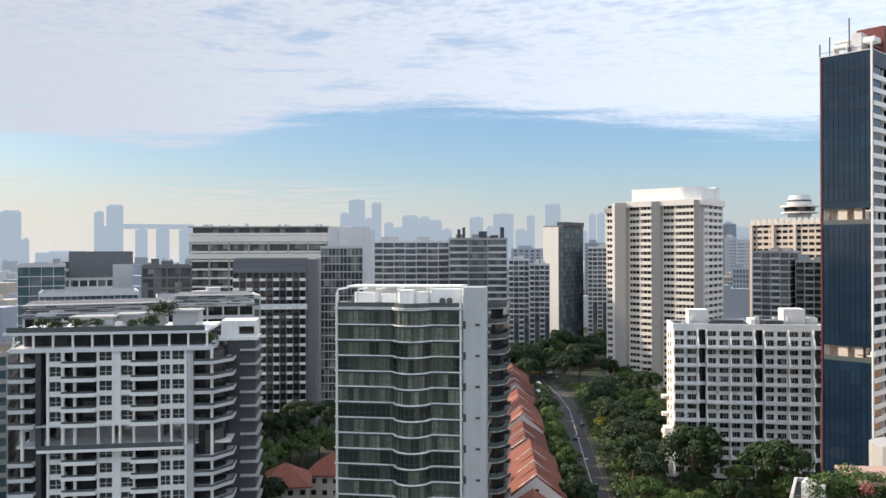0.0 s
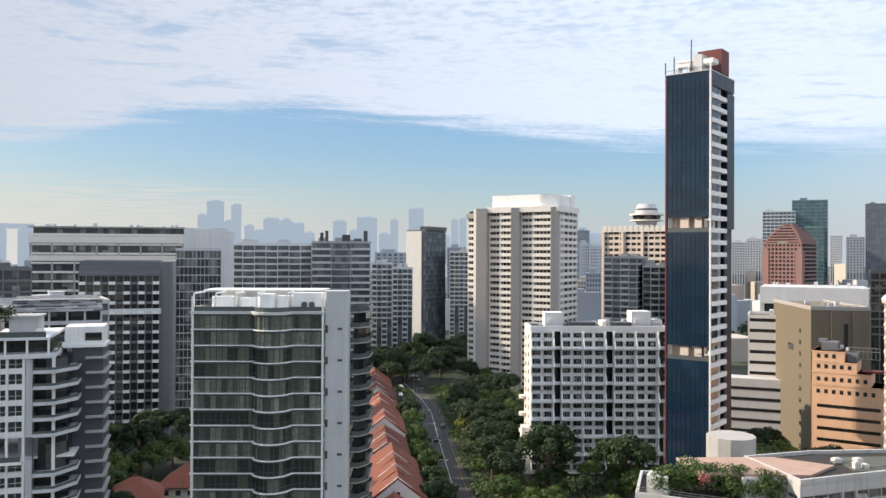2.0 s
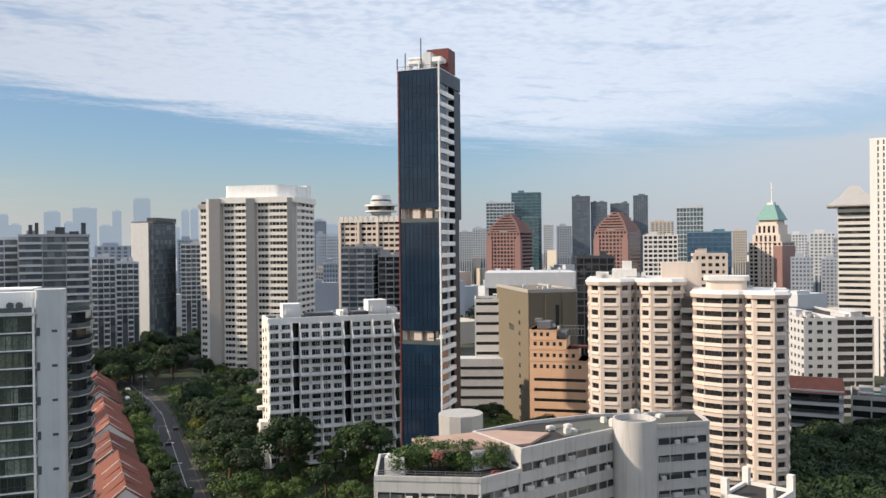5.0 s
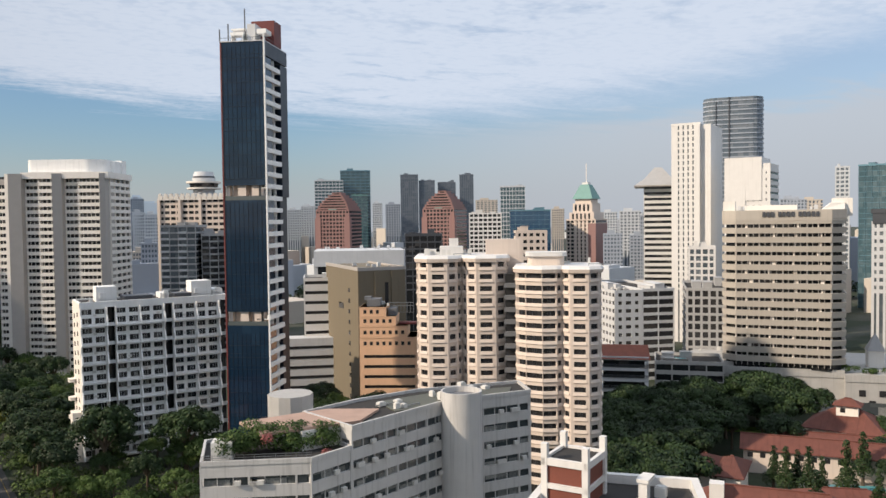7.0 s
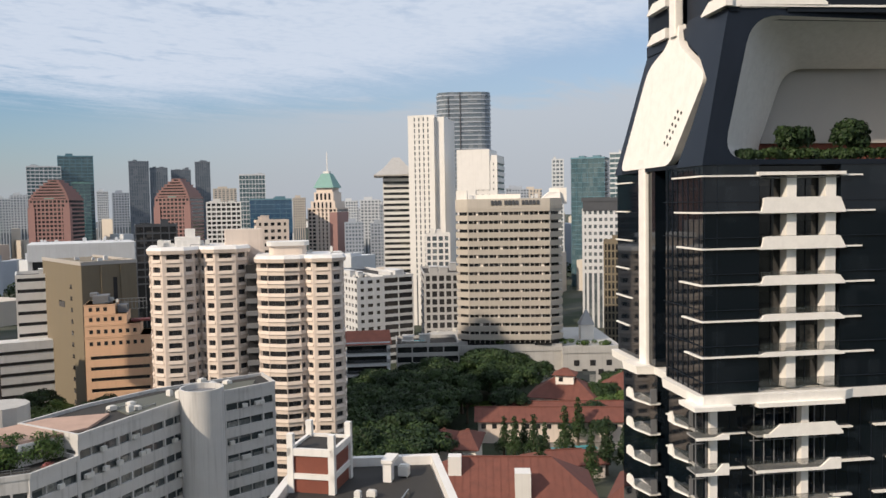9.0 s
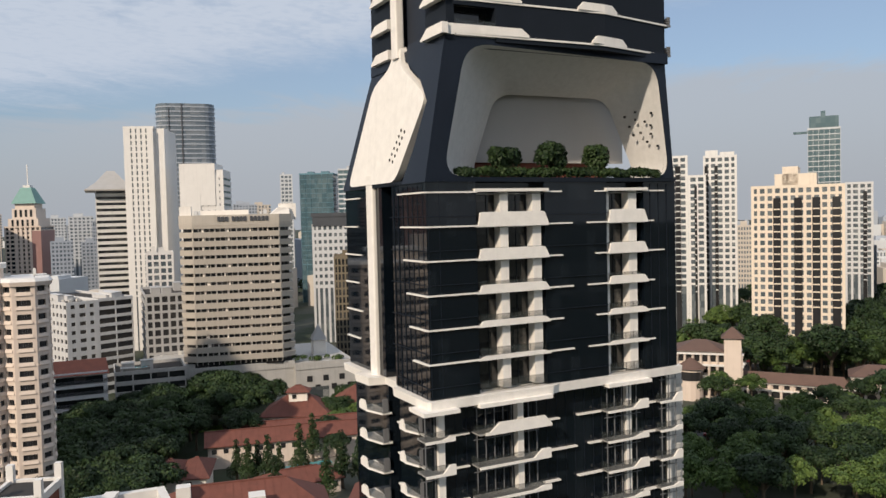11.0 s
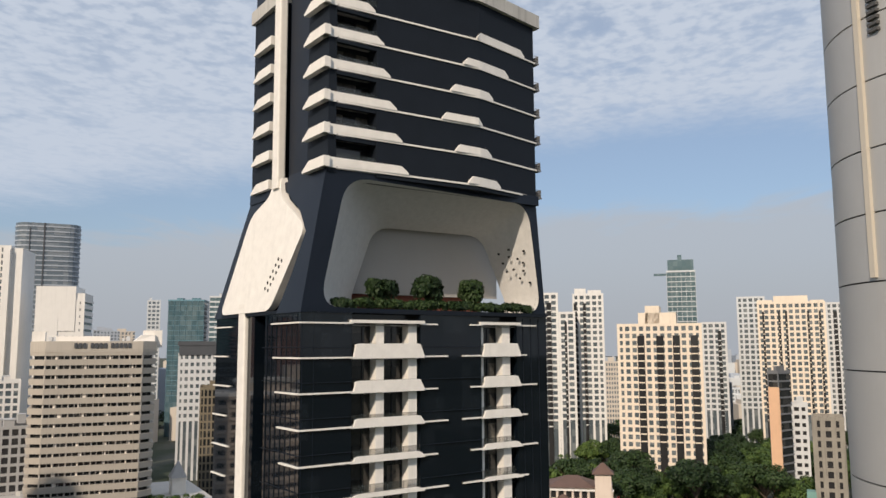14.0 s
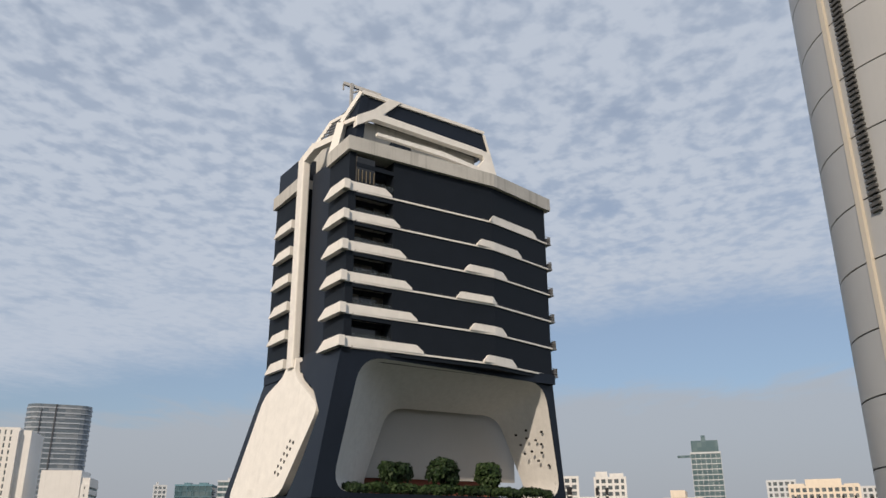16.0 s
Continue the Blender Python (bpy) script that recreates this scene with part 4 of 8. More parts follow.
    for x, y, z in ((5.4, 3, 9.2), (-0.3, 0, 3.4), (1.2, 2, 5.2)):
        part("roof_pole", boxes("roof_pole", [(x - 0.12, x + 0.12, y, y + 0.24, h, h + z)]), M["slate_panel"], t)
    part("side_ladder", boxes("side_ladder", [(-1.1, -1.0, 3, 3.1, h - 8, h - 1)] + [(-1.1, -0.2, 3, 3.1, h - 8 + k, h - 7.92 + k) for k in range(8)]), M["steel_rail"], t)


def beige_tower():
    t = thing("beige_tower", "beige apartment tower with taupe fins and white roof crown", "apartment tower", 78.9, 393.9, 0, -39.6)
    t.scale = (1.077, 1, 1)
    w, h, fl = 45.4, 88.8, 3.05
    part("glazing", boxes("glazing", [(0.6, 44.6, 3.2, 27, 0, h - 1)]), M["shadow_glass"], t)
    for x0, x1, y0 in ((6.3, 11.4, -2.2), (23.6, 27.4, -1.6), (42.6, 44.8, -1.4)):
        part("taupe_fin", prism("taupe_fin", [(x0, y0 + 3), (x0 + 0.4, y0), (x1, y0 + 1.2), (x1, 10), (x0, 10)], 0, h), M["taupe_tile"], t, "windowless taupe tiled fin wall")
    part("light_fin", boxes("light_fin", [(4.2, 6.2, 0.2, 8, 0, h)]), M["beige_tile"], t)
    bays = [(0.0, 4.2, 2.6, 0), (11.4, 17.6, 2.4, 0.4), (17.6, 23.6, 0.4, 1), (27.4, 33.6, 2.6, 0.5), (33.6, 42.6, 0.6, 1)]
    side_me = boxes("side_band", [(0, 1.0, 4.4, 27.8, 0, 1.55)] + [(0.1, 0.9, q, q + 0.4, 1.5, 3.05) for q in (4.4, 10, 16, 22, 27.4)])
    for i in range(28):
        part("side_band", side_me, M["beige_tile"], t, at=(44.4, 0, h - 2.2 - (i + 1) * fl))
    for k, (x0, x1, y, _) in enumerate(bays):
        me = boxes("floor_band", [(0, x1 - x0, 0, 0.9, 0, 1.55), (0.0, 0.35, 0.1, 1.2, 1.5, 3.05), (x1 - x0 - 0.35, x1 - x0, 0.1, 1.2, 1.5, 3.05)] + [(q - 0.06, q + 0.06, 0.35, 0.6, 1.5, 3.05) for q in np.arange(1.6, x1 - x0 - 0.6, 1.7)])
        n = int(h / fl) - 1
        for i in range(n):
            part("floor_band", me, M["beige_tile"], t, at=(x0, y, h - 2.2 - (i + 1) * fl - (2.5 if k == 0 else 0)))
    part("roof_band", boxes("roof_band", [(10.8, 46.0, 0.0, 28.4, h - 2.2, h + 0.6)]), M["beige_tile"], t)
    part("wing_cap", boxes("wing_cap", [(-0.4, 6, 1.6, 20, h - 4.6, h - 2.2)]), M["taupe_tile"], t)
    crown = round_line([(11.6, 4.2), (37, 3.6), (43, 7), (43, 24), (11.6, 24)], 2)
    part("roof_crown", prism("roof_crown", crown, h + 0.6, h + 6.4), M["white_paint"], t, "white curved roof crown wall")
    part("roof_crown", boxes("roof_crown", [(38, 44.4, 12, 26, h + 0.6, h + 6.0), (42, 44.8, 20, 25, h + 0.6, h + 6.8)]), M["white_paint"], t)


mat("rail_glass_tint", (0.10, 0.115, 0.115), 0.12, vary=0.1, bump=0, spec=0.6)


balcony_condo()
curved_glass_tower()
maisonettes()
blue_tower()
beige_tower()


def ribbed(name, label, x, y, turn, w, d, h, fl, bay, wall, pane, rail_tone, proud=1.3, roof=0.0, category="apartment tower"):
    """Apartment tower with a projecting balcony in every other bay."""
    t = block(name, label, x, y, turn, w, d, h, fl, bay, 0.85, 0.35, wall, pane, category=category)
    n = int(round(h / fl))
    q = w / max(1, int(w / bay))
    me = boxes("balcony", [(0.15, q - 0.15, -proud, 0.1, 0, 0.22), (0.15, q - 0.15, -proud, -proud + 0.1, 0.22, 1.1), (0.15, 0.25, -proud, 0.0, 0.22, 1.1), (q - 0.25, q - 0.15, -proud, 0, 0.22, 1.1)])
    for k in range(int(w / bay)):
        if k % 2:
            continue
        for i in range(1, n):
            part("balcony", me, rail_tone, t, at=(k * q, 0, i * h / n))
    if roof:
        part("roof_screen", prism("roof_screen", [(0, -0.3), (w, -0.3), (w, d), (0, d)], h - 0.5, h + roof, [(0, 2.6), (w, 2.6), (w, d), (0, d)]), M["slate_panel"], t)
    return t


dg = ribbed("dark_apartments", "dark grey apartment tower with white ribbed balconies", -77.1, 294, 6.1, 26.5, 20, 58.5, 3.5, 2.4, M["dark_grey"], M["shadow_glass"], M["white_paint"], 1.2, 4.6)
part("end_tower", boxes("end_tower", [(26.4, 30, 1, 20, 0, 63.0), (0, 26, 8, 20, 58, 63.5)]), M["dark_grey"], dg)
part("white_storey", boxes("white_storey", [(-0.4, 27, -0.6, 0.4, 44.6, 46.6)]), M["white_shade_paint"], dg)
ls = block("long_apartment_slab", "long cream apartment slab with banded upper floors", -118.7, 375.2, 0.9, 64.6, 20, 73.5, 4.1, 8.1, 0.9, 0.7, M["warm_white"], M["room_glass_light"], pier_mat=M["grey_render"], proud=0.9)
part("penthouse", boxes("penthouse", [(1, 64, 2, 18, 73.5, 77.2)]), M["room_glass_light"], ls)
part("roof_edge", boxes("roof_edge", [(-0.5, 65.2, -0.5, 19, 77.2, 77.8)]), M["grey_render"], ls)
part("top_band", boxes("top_band", [(-0.3, 64.9, -0.4, 0.5, 70.5, 73.4), (-0.3, 64.9, -0.4, 0.5, 62.6, 65.0)]), M["warm_white"], ls)
part("end_wall", boxes("end_wall", [(64.7, 83, -0.4, 18, 0, 77.6), (70, 76, -1.4, 0, 68, 77)]), M["white_shade_paint"], ls)
wg = block("glazed_apartments", "pale glazed apartment tower between white end walls", -51.8, 338.6, -0.8, 17.9, 24, 67.1, 3.4, 1.6, 0.4, 0.12, M["pale_grey"], M["room_glass_light"], plant=False)
part("end_wall", boxes("end_wall", [(-6.4, 0.1, 0.3, 20, 0, 63)]), M["grey_render"], wg)
part("end_wall", boxes("end_wall", [(17.9, 21.4, -0.6, 16, 0, 75)]), M["white_shade_paint"], wg)
ribbed("balcony_apartments", "grey and brown apartment tower with green glass balconies", -38, 428.3, 2.3, 41.4, 20, 70.3, 3.4, 5.2, M["white_shade_paint"], M["hazed_glass"], M["pale_grey"], 1.4)
da = ribbed("dark_glass_apartments", "dark glass apartment tower with rooftop vent stacks", 3.2, 411.5, -5.5, 29.5, 24, 71.4, 3.4, 7.4, M["grey_render"], M["hazed_glass"], M["pale_grey"], 0.9)
for q in ((4, 5.5, 3, 5, 71, 77), (6.6, 8, 3, 5, 71, 78), (15, 19, 4, 9, 71, 76), (21, 25, 3, 5, 71, 74), (26, 28, 3, 6, 71, 78)):
    part("vent_stack", boxes("vent_stack", [q]), M["slate_panel"], da)
ribbed("slim_apartments", "pale grey twin apartment towers with bay balconies", 38.2, 468.4, -5.9, 12.0, 18, 60, 3.1, 2.9, M["white_shade_paint"], M["hazed_glass"], M["white_paint"], 1.0)
ribbed("slim_apartments", "pale grey twin apartment towers with bay balconies", 51.5, 478, -5.9, 12.0, 18, 57, 3.1, 2.9, M["white_shade_paint"], M["hazed_glass"], M["white_paint"], 1.0)
bl = block("blade_tower", "slim office tower with beige blank face and dark glass side", 73.2, 583.1, -37.8, 15.4, 32.4, 82.7, 3.4, 3, 0.25, 0.1, M["dark_grey"], M["hazed_glass"], bare="", plant=False)
part("blank_wall", boxes("blank_wall", [(-0.3, 12.5, -0.6, 0.4, 6, 82.9)]), M["beige_tile"], bl)
part("roof_fin", boxes("roof_fin", [(10, 17, 2, 30, 84, 86.4)]), M["slate_panel"], bl)
ribbed("balcony_block", "cream apartment block with glass balconies", 104.7, 580.6, -10.9, 14, 25, 67.3, 3.2, 3.4, M["warm_white"], M["hazed_glass"], M["pale_grey"], 1.3)
ht = block("fluted_hotel", "cream hotel with scalloped roofline and revolving restaurant", 171.9, 448.2, -46, 45.7, 30, 80.0, 3.4, 3.4, 1.7, 0.7, M["cream_paint"], M["shadow_glass"], plant=False)
for k in range(14):
    part("scallop", prism("scallop", [(0.2 + 3.2 * k, -1.2), (3.2 + 3.2 * k, -1.2), (3.2 + 3.2 * k, 1), (0.2 + 3.2 * k, 1)], 79.5, 83.2, [(1.2 + 3.2 * k, -1.6), (2.2 + 3.2 * k, -1.6), (2.2 + 3.2 * k, 1), (1.2 + 3.2 * k, 1)]), M["warm_white"], ht)
for k in (0, 12, 24):
    part("rib_wall", boxes("rib_wall", [(k, k + 1.6, -1.2, 0.4, 0, 80)]), M["cream_paint"], ht)


def disc(cx, cy, r, z0, z1, r2=None, n=32):
    a = [(cx + r * math.cos(2 * math.pi * k / n), cy + r * math.sin(2 * math.pi * k / n)) for k in range(n)]
    b = [(cx + (r2 or r) * math.cos(2 * math.pi * k / n), cy + (r2 or r) * math.sin(2 * math.pi * k / n)) for k in range(n)]
    return prism("disc", a, z0, z1, b)


for r, z0, z1, r2, mt in ((6.0, 83, 86, 6.0, "pale_grey"), (9.5, 86, 86.8, 9.5, "warm_white"), (7.6, 86.8, 89.4, 8.2, "shadow_glass"), (9.8, 89.4, 90.4, 9.8, "warm_white"), (6.2, 90.4, 92.4, 6.6, "pale_grey"), (6.0, 92.4, 93.4, 6.0, "slate_panel"), (6.2, 93.4, 96.0, 5.2, "pale_grey")):
    part("restaurant_deck", disc(21, 15, r, z0, z1, r2), M[mt], ht)
ribbed("dark_flats", "dark grey flats with recessed balconies", 149.1, 386.6, -37.2, 16.9, 24, 64.4, 3.1, 4.0, M["grey_render"], M["hazed_glass"], M["pale_grey"], 1.2)
ribbed("dark_flats", "dark grey flats with recessed balconies", 166, 378, -24, 20, 20, 60, 3.1, 4.0, M["grey_render"], M["shadow_glass"], M["dark_grey"], 1.2)
# rooftops and low blocks seen over the balcony apartments
bw = block("black_white_block", "white and black apartment block with set-back glass", -150.7, 315.9, 23.3, 26.6, 24, 62, 3.6, 3, 1.2, 0.6, M["white_paint"], M["room_glass_light"])
part("black_cap", boxes("black_cap", [(3, 26.6, -0.6, 10, 56, 66.2)]), M["dark_grey"], bw)
part("grey_wall", boxes("grey_wall", [(19, 26.5, -1.2, 4, 0, 61)]), M["pale_grey"], bw)
block("glass_office", "low curved blue glass office building", -154.9, 291.4, 26.8, 16, 30, 60.4, 3.6, 4, 0.3, 0.15, M["pale_grey"], M["teal_glass"], plant=False)
block("dark_block", "dark framed low apartment block", -112.7, 299.5, 19, 18.1, 24, 59.7, 4.0, 4.5, 0.9, 0.5, M["dark_grey"], M["room_glass_light"])
for nm, x, y, tr, w, h in (("L", -99.9, 190.4, 23.1, 34.5, 53.4), ("R", -72.9, 218.1, 16.1, 21.0, 54.2)):
    lo = block("louvred_block", "low block under a curved roof of grey louvre boards", x, y, tr, w, 24, h - 3.4, 3.4, 4, 1.0, 0.5, M["pale_grey"], M["shadow_glass"], plant=False)
    rl = random.Random(int(w))
    for row in range(6):
        x0 = 0.0
        while x0 < w:
            q = rl.uniform(2, 5)
            part("louvre", boxes("louvre", [(x0, min(w, x0 + q - 0.08), -0.4 + row * 0.25, -0.1 + row * 0.25, h - 3.3 + row * 0.5, h - 2.95 + row * 0.5)]), M[rl.choice(("dark_grey", "pale_grey", "slate_panel", "grey_render"))], lo)
            x0 += q
    part("roof_rim", boxes("roof_rim", [(-0.3, w + 0.3, -0.1, 1.4, h - 0.3, h - 0.1)]), M["pale_grey"], lo)
    for row in range(9):
        part("roof_louvre", boxes("roof_louvre", [(0.5, w - 0.5, 2.2 + 2.0 * row, 3.4 + 2.0 * row, h - 0.2, h - 0.05)]), M[("grey_render", "dark_grey", "slate_panel")[row % 3]], lo)
block("green_glass_block", "green glazed office block with white mullions", -112, 222, 24, 26, 20, 53.5, 3.2, 1.6, 0.3, 0.12, M["pale_grey"], M["teal_glass"], plant=False)
block("green_glass_block", "green glazed office block with white mullions", -96, 148, 30, 12, 20, 46, 3.2, 1.6, 0.3, 0.12, M["grey_render"], M["teal_glass"], plant=False)
block("low_block", "low grey block at the street edge", -136, 188, 22, 30, 26, 40, 3.2, 3, 1.2, 0.4, M["grey_render"], M["teal_glass"])
block("low_block", "low grey block at the street edge", -84, 235, 20, 30, 20, 51.5, 3.2, 3, 1.2, 0.4, M["pale_grey"], M["teal_glass"])

roof_clutter(bpy.data.objects["maisonette_block"], 1.5, 39, 1.5, 12, 44.2, 16, 2, M["ac_unit"])
roof_clutter(ls, 2, 60, 2, 16, 77.8, 18, 3, M["pale_grey"])
roof_clutter(da, 2, 26, 2, 18, 71.5, 8, 4, M["pale_grey"])
roof_clutter(bpy.data.objects["curved_glass_tower"], 2, 25, 2, 10, 53.9, 7, 6, M["ac_unit"])
roof_clutter(bpy.data.objects["balcony_apartments"], 3, 34, 2, 16, 51.1, 10, 7, M["pale_grey"])

# ---------------------------------------------------------------- black tower with the sky garden
mat("black_panel", (0.010, 0.015, 0.026), 0.45, vary=0.25, scale=0.2, bump=0.05, spec=0.25)
mat("black_slat", (0.011, 0.015, 0.022), 0.6, vary=0.2, scale=0.5, bump=0.1, spec=0.15)
mat("white_concrete", (0.80, 0.775, 0.73), 0.6, vary=0.10, scale=0.9, streak=0.05)
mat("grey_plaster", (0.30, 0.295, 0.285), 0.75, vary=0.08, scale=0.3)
# darker copy of white_concrete for the lining: recess shade put into its colour
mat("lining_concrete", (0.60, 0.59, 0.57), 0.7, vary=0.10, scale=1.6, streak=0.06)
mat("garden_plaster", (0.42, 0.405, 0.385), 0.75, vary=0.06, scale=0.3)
mat("parapet_grey", (0.50, 0.49, 0.46), 0.8, vary=0.15, streak=0.3)
mat("rail_glass", (0.05, 0.06, 0.06), 0.1, vary=0.1, bump=0, spec=0.6)
MATS["rail_glass"].node_tree.nodes["Principled BSDF"].inputs["Alpha"].default_value = 0.3
# portholes are solid plugs: a hole's darkness is put into this colour
mat("hole_dark", (0.02, 0.02, 0.02), 0.9, vary=0.0, bump=0)
glass("black_glass", dark=(0.004, 0.007, 0.011), blind=(0.013, 0.018, 0.024), share=0.4, cell=(1.3, 1.3, 3.55), rough=0.04, spec=0.45, waver=0.01)
glass("flat_interior", dark=(0.014, 0.015, 0.016), blind=(0.20, 0.18, 0.15), share=0.25, cell=(1.6, 1.6, 3.55), rough=0.12)

BT = thing("sky_garden_tower", "black glass apartment tower with white balconies and open sky garden", "tower", 80.2, 16.8, 0, -51)


def bt(name, me, material, label="", parent=None, at=(0, 0, 0), turn=0.0):
    return part(name, me, MATS[material], parent or BT, label, at, turn)


# lower shaft: notched for two stacks of balconies and a slot in the flank
low_plan = [(-1.9, 0.8), (4.0, 0.9), (4.0, 2.6), (12.8, 2.7), (12.8, 1.1), (21.5, 1.3), (21.5, 3.0), (27.2, 3.1), (27.2, 1.5), (32.2, 1.6),
            (32.2, 26.8), (-1.0, 26.8), (-1.0, 14.6), (2.6, 14.6), (2.6, 10.0), (-1.7, 10.0)]
bt("shaft", prism("shaft", low_plan, 47.0, 69.6), "black_glass")
F0, FH = 47.2, 3.55
for i in range(7):
    z = F0 + i * FH
    if i < 6:
        # slab edge lines run past the balconies by uneven lengths
        ext = (16.4, 18.6) if i % 2 == 0 else (15.0, 19.8)
        zt0, zt1 = z + FH - 0.16, z + FH
        for q in ((-2.1, 4.0, 0.55, 0.95), (-2.15, -1.85, 0.97, 4.5 + 0.6 * i), (12.8, ext[0], 0.85, 1.25), (ext[1], 21.5, 1.0, 1.4), (27.2, 28.6 + (i % 2) * 1.6, 1.25, 1.6), (-1.25, -0.95, 22.5 - (i % 2), 26.9)):
            bt("slab_edge", boxes("slab_edge", [(*q, zt0, zt1)]), "white_concrete", "thin white slab edge line")
    # sill line of each window row
    for q in ((-1.96, 4.0, 0.74, 0.86), (12.8, 21.5, 1.02, 1.14), (-1.98, -1.88, 0.9, 10.0)):
        bt("sill_rail", boxes("sill_rail", [(*q, z + 0.95, z + 1.02)]), "black_slat")
mull = boxes("mullion", [(-0.03, 0.03, -0.03, 0.06, 47, 69.2)])
for k in range(26):
    x = -1.7 + k * 1.3
    if not (3.8 < x < 13.0 or 21.3 < x < 27.4):
        bt("mullion", mull, "black_slat", at=(x, 0.86 + 0.022 * x, 0))
for k in range(7):
    bt("mullion", mull, "black_slat", at=(-1.9 + 0.02 * k, 1.6 + 1.3 * k, 0), turn=-math.pi / 2)


def balcony_stack(x0, x1, y, piers, wide):
    top_z = F0 + 6 * FH
    bt("stack_head", boxes("stack_head", [(x0 - 0.3, x1 + 0.2, y - 0.5, y + 1.7, top_z - 0.05, top_z + 0.28)]), "white_concrete")
    bt("back_window", boxes("back_window", [(x0 + 0.05, x1 - 0.05, y + 1.58, y + 1.70, 47.2, top_z - 0.1)]), "flat_interior")
    for px, pw in piers:
        bt("balcony_pier", boxes("balcony_pier", [(px - pw / 2, px + pw / 2, y + 0.35, y + 1.6, 47.2, top_z - 0.1)]), "white_concrete")
    for i in range(6):
        z = F0 + i * FH
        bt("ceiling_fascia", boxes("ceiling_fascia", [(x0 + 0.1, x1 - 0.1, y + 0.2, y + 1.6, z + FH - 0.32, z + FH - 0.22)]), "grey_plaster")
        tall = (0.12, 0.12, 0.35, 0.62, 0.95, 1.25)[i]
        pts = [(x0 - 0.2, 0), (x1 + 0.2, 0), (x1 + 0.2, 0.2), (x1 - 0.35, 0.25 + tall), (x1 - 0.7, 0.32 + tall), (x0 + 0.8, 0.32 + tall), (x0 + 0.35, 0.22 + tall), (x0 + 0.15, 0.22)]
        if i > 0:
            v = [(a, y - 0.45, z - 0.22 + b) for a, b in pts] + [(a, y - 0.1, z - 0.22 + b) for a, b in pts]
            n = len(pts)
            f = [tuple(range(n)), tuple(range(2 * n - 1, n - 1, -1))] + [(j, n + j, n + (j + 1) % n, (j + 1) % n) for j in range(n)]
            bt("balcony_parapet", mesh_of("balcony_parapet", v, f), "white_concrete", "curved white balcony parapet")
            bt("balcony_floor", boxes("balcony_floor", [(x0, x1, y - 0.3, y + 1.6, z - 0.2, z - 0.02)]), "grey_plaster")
        gl = bt("balcony_rail", boxes("balcony_rail", [(x0 + 0.2, x0 + wide, y - 0.2, y - 0.16, z, z + 1.05)] + [(x0 + 0.2 + k * wide / 4, x0 + 0.24 + k * wide / 4, y - 0.24, y - 0.14, z, z + 1.1) for k in range(5)]
                                           + [(x0 + 0.2, x0 + wide, y - 0.24, y - 0.14, z + 1.05, z + 1.1)]), "rail_glass")
        # window frames behind
        bt("window_frame", boxes("window_frame", [(px - 0.03, px + 0.03, y + 1.5, y + 1.58, z, z + 3.1) for px in np.arange(x0 + 0.9, x1 - 0.4, 1.25)]), "black_slat")


balcony_stack(4.0, 12.8, 1.0, [(7.7, 1.0), (11.9, 1.1)], 8.2)
balcony_stack(21.5, 27.2, 1.4, [(22.0, 0.4), (25.7, 1.2)], 4.6)
# white blade in the flank slot, rising the height of the shaft
bt("blade_column", prism("blade_column", round_line([(-1.5, 16.5), (0.5, 16.5), (0.5, 18.5), (-1.5, 18.5)], 0.3), 46.9, 71.0), "white_concrete", "tall white concrete blade column")

# transfer ledge and the podium floors below
ledge = [(-2.9, 9.4), (-2.8, 0.4), (-2.2, -0.1), (13.0, -0.2), (14.2, 0.4), (26.5, 0.7), (33.2, 1.0), (33.2, 27), (-2.2, 27.4), (-2.2, 20.4), (-3.6, 19.6), (-3.2, 15.4), (-1.2, 15.0), (-1.4, 10.2)]
bt("transfer_ledge", prism("transfer_ledge", grow(ledge, -0.45), 46.0, 46.95, grow(ledge, -0.35)), "white_concrete", "white concrete ledge round the tower")
pod = [(-1.2, 2.2), (31.5, 2.9), (31.5, 26), (-0.6, 26), (-0.6, 15), (1.6, 15), (1.6, 10.4), (-1.2, 10.4)]
bt("podium_shaft", prism("podium_shaft", pod, 0, 46.1), "black_glass")
for k in range(25):
    bt("podium_mullion", boxes("podium_mullion", [(-0.03, 0.03, -0.04, 0.05, 0, 46.1)]) if k == 0 else bpy.data.meshes["podium_mullion"], "black_slat", at=(-1.0 + 1.32 * k, 2.2 + 0.021 * 1.32 * k, 0))
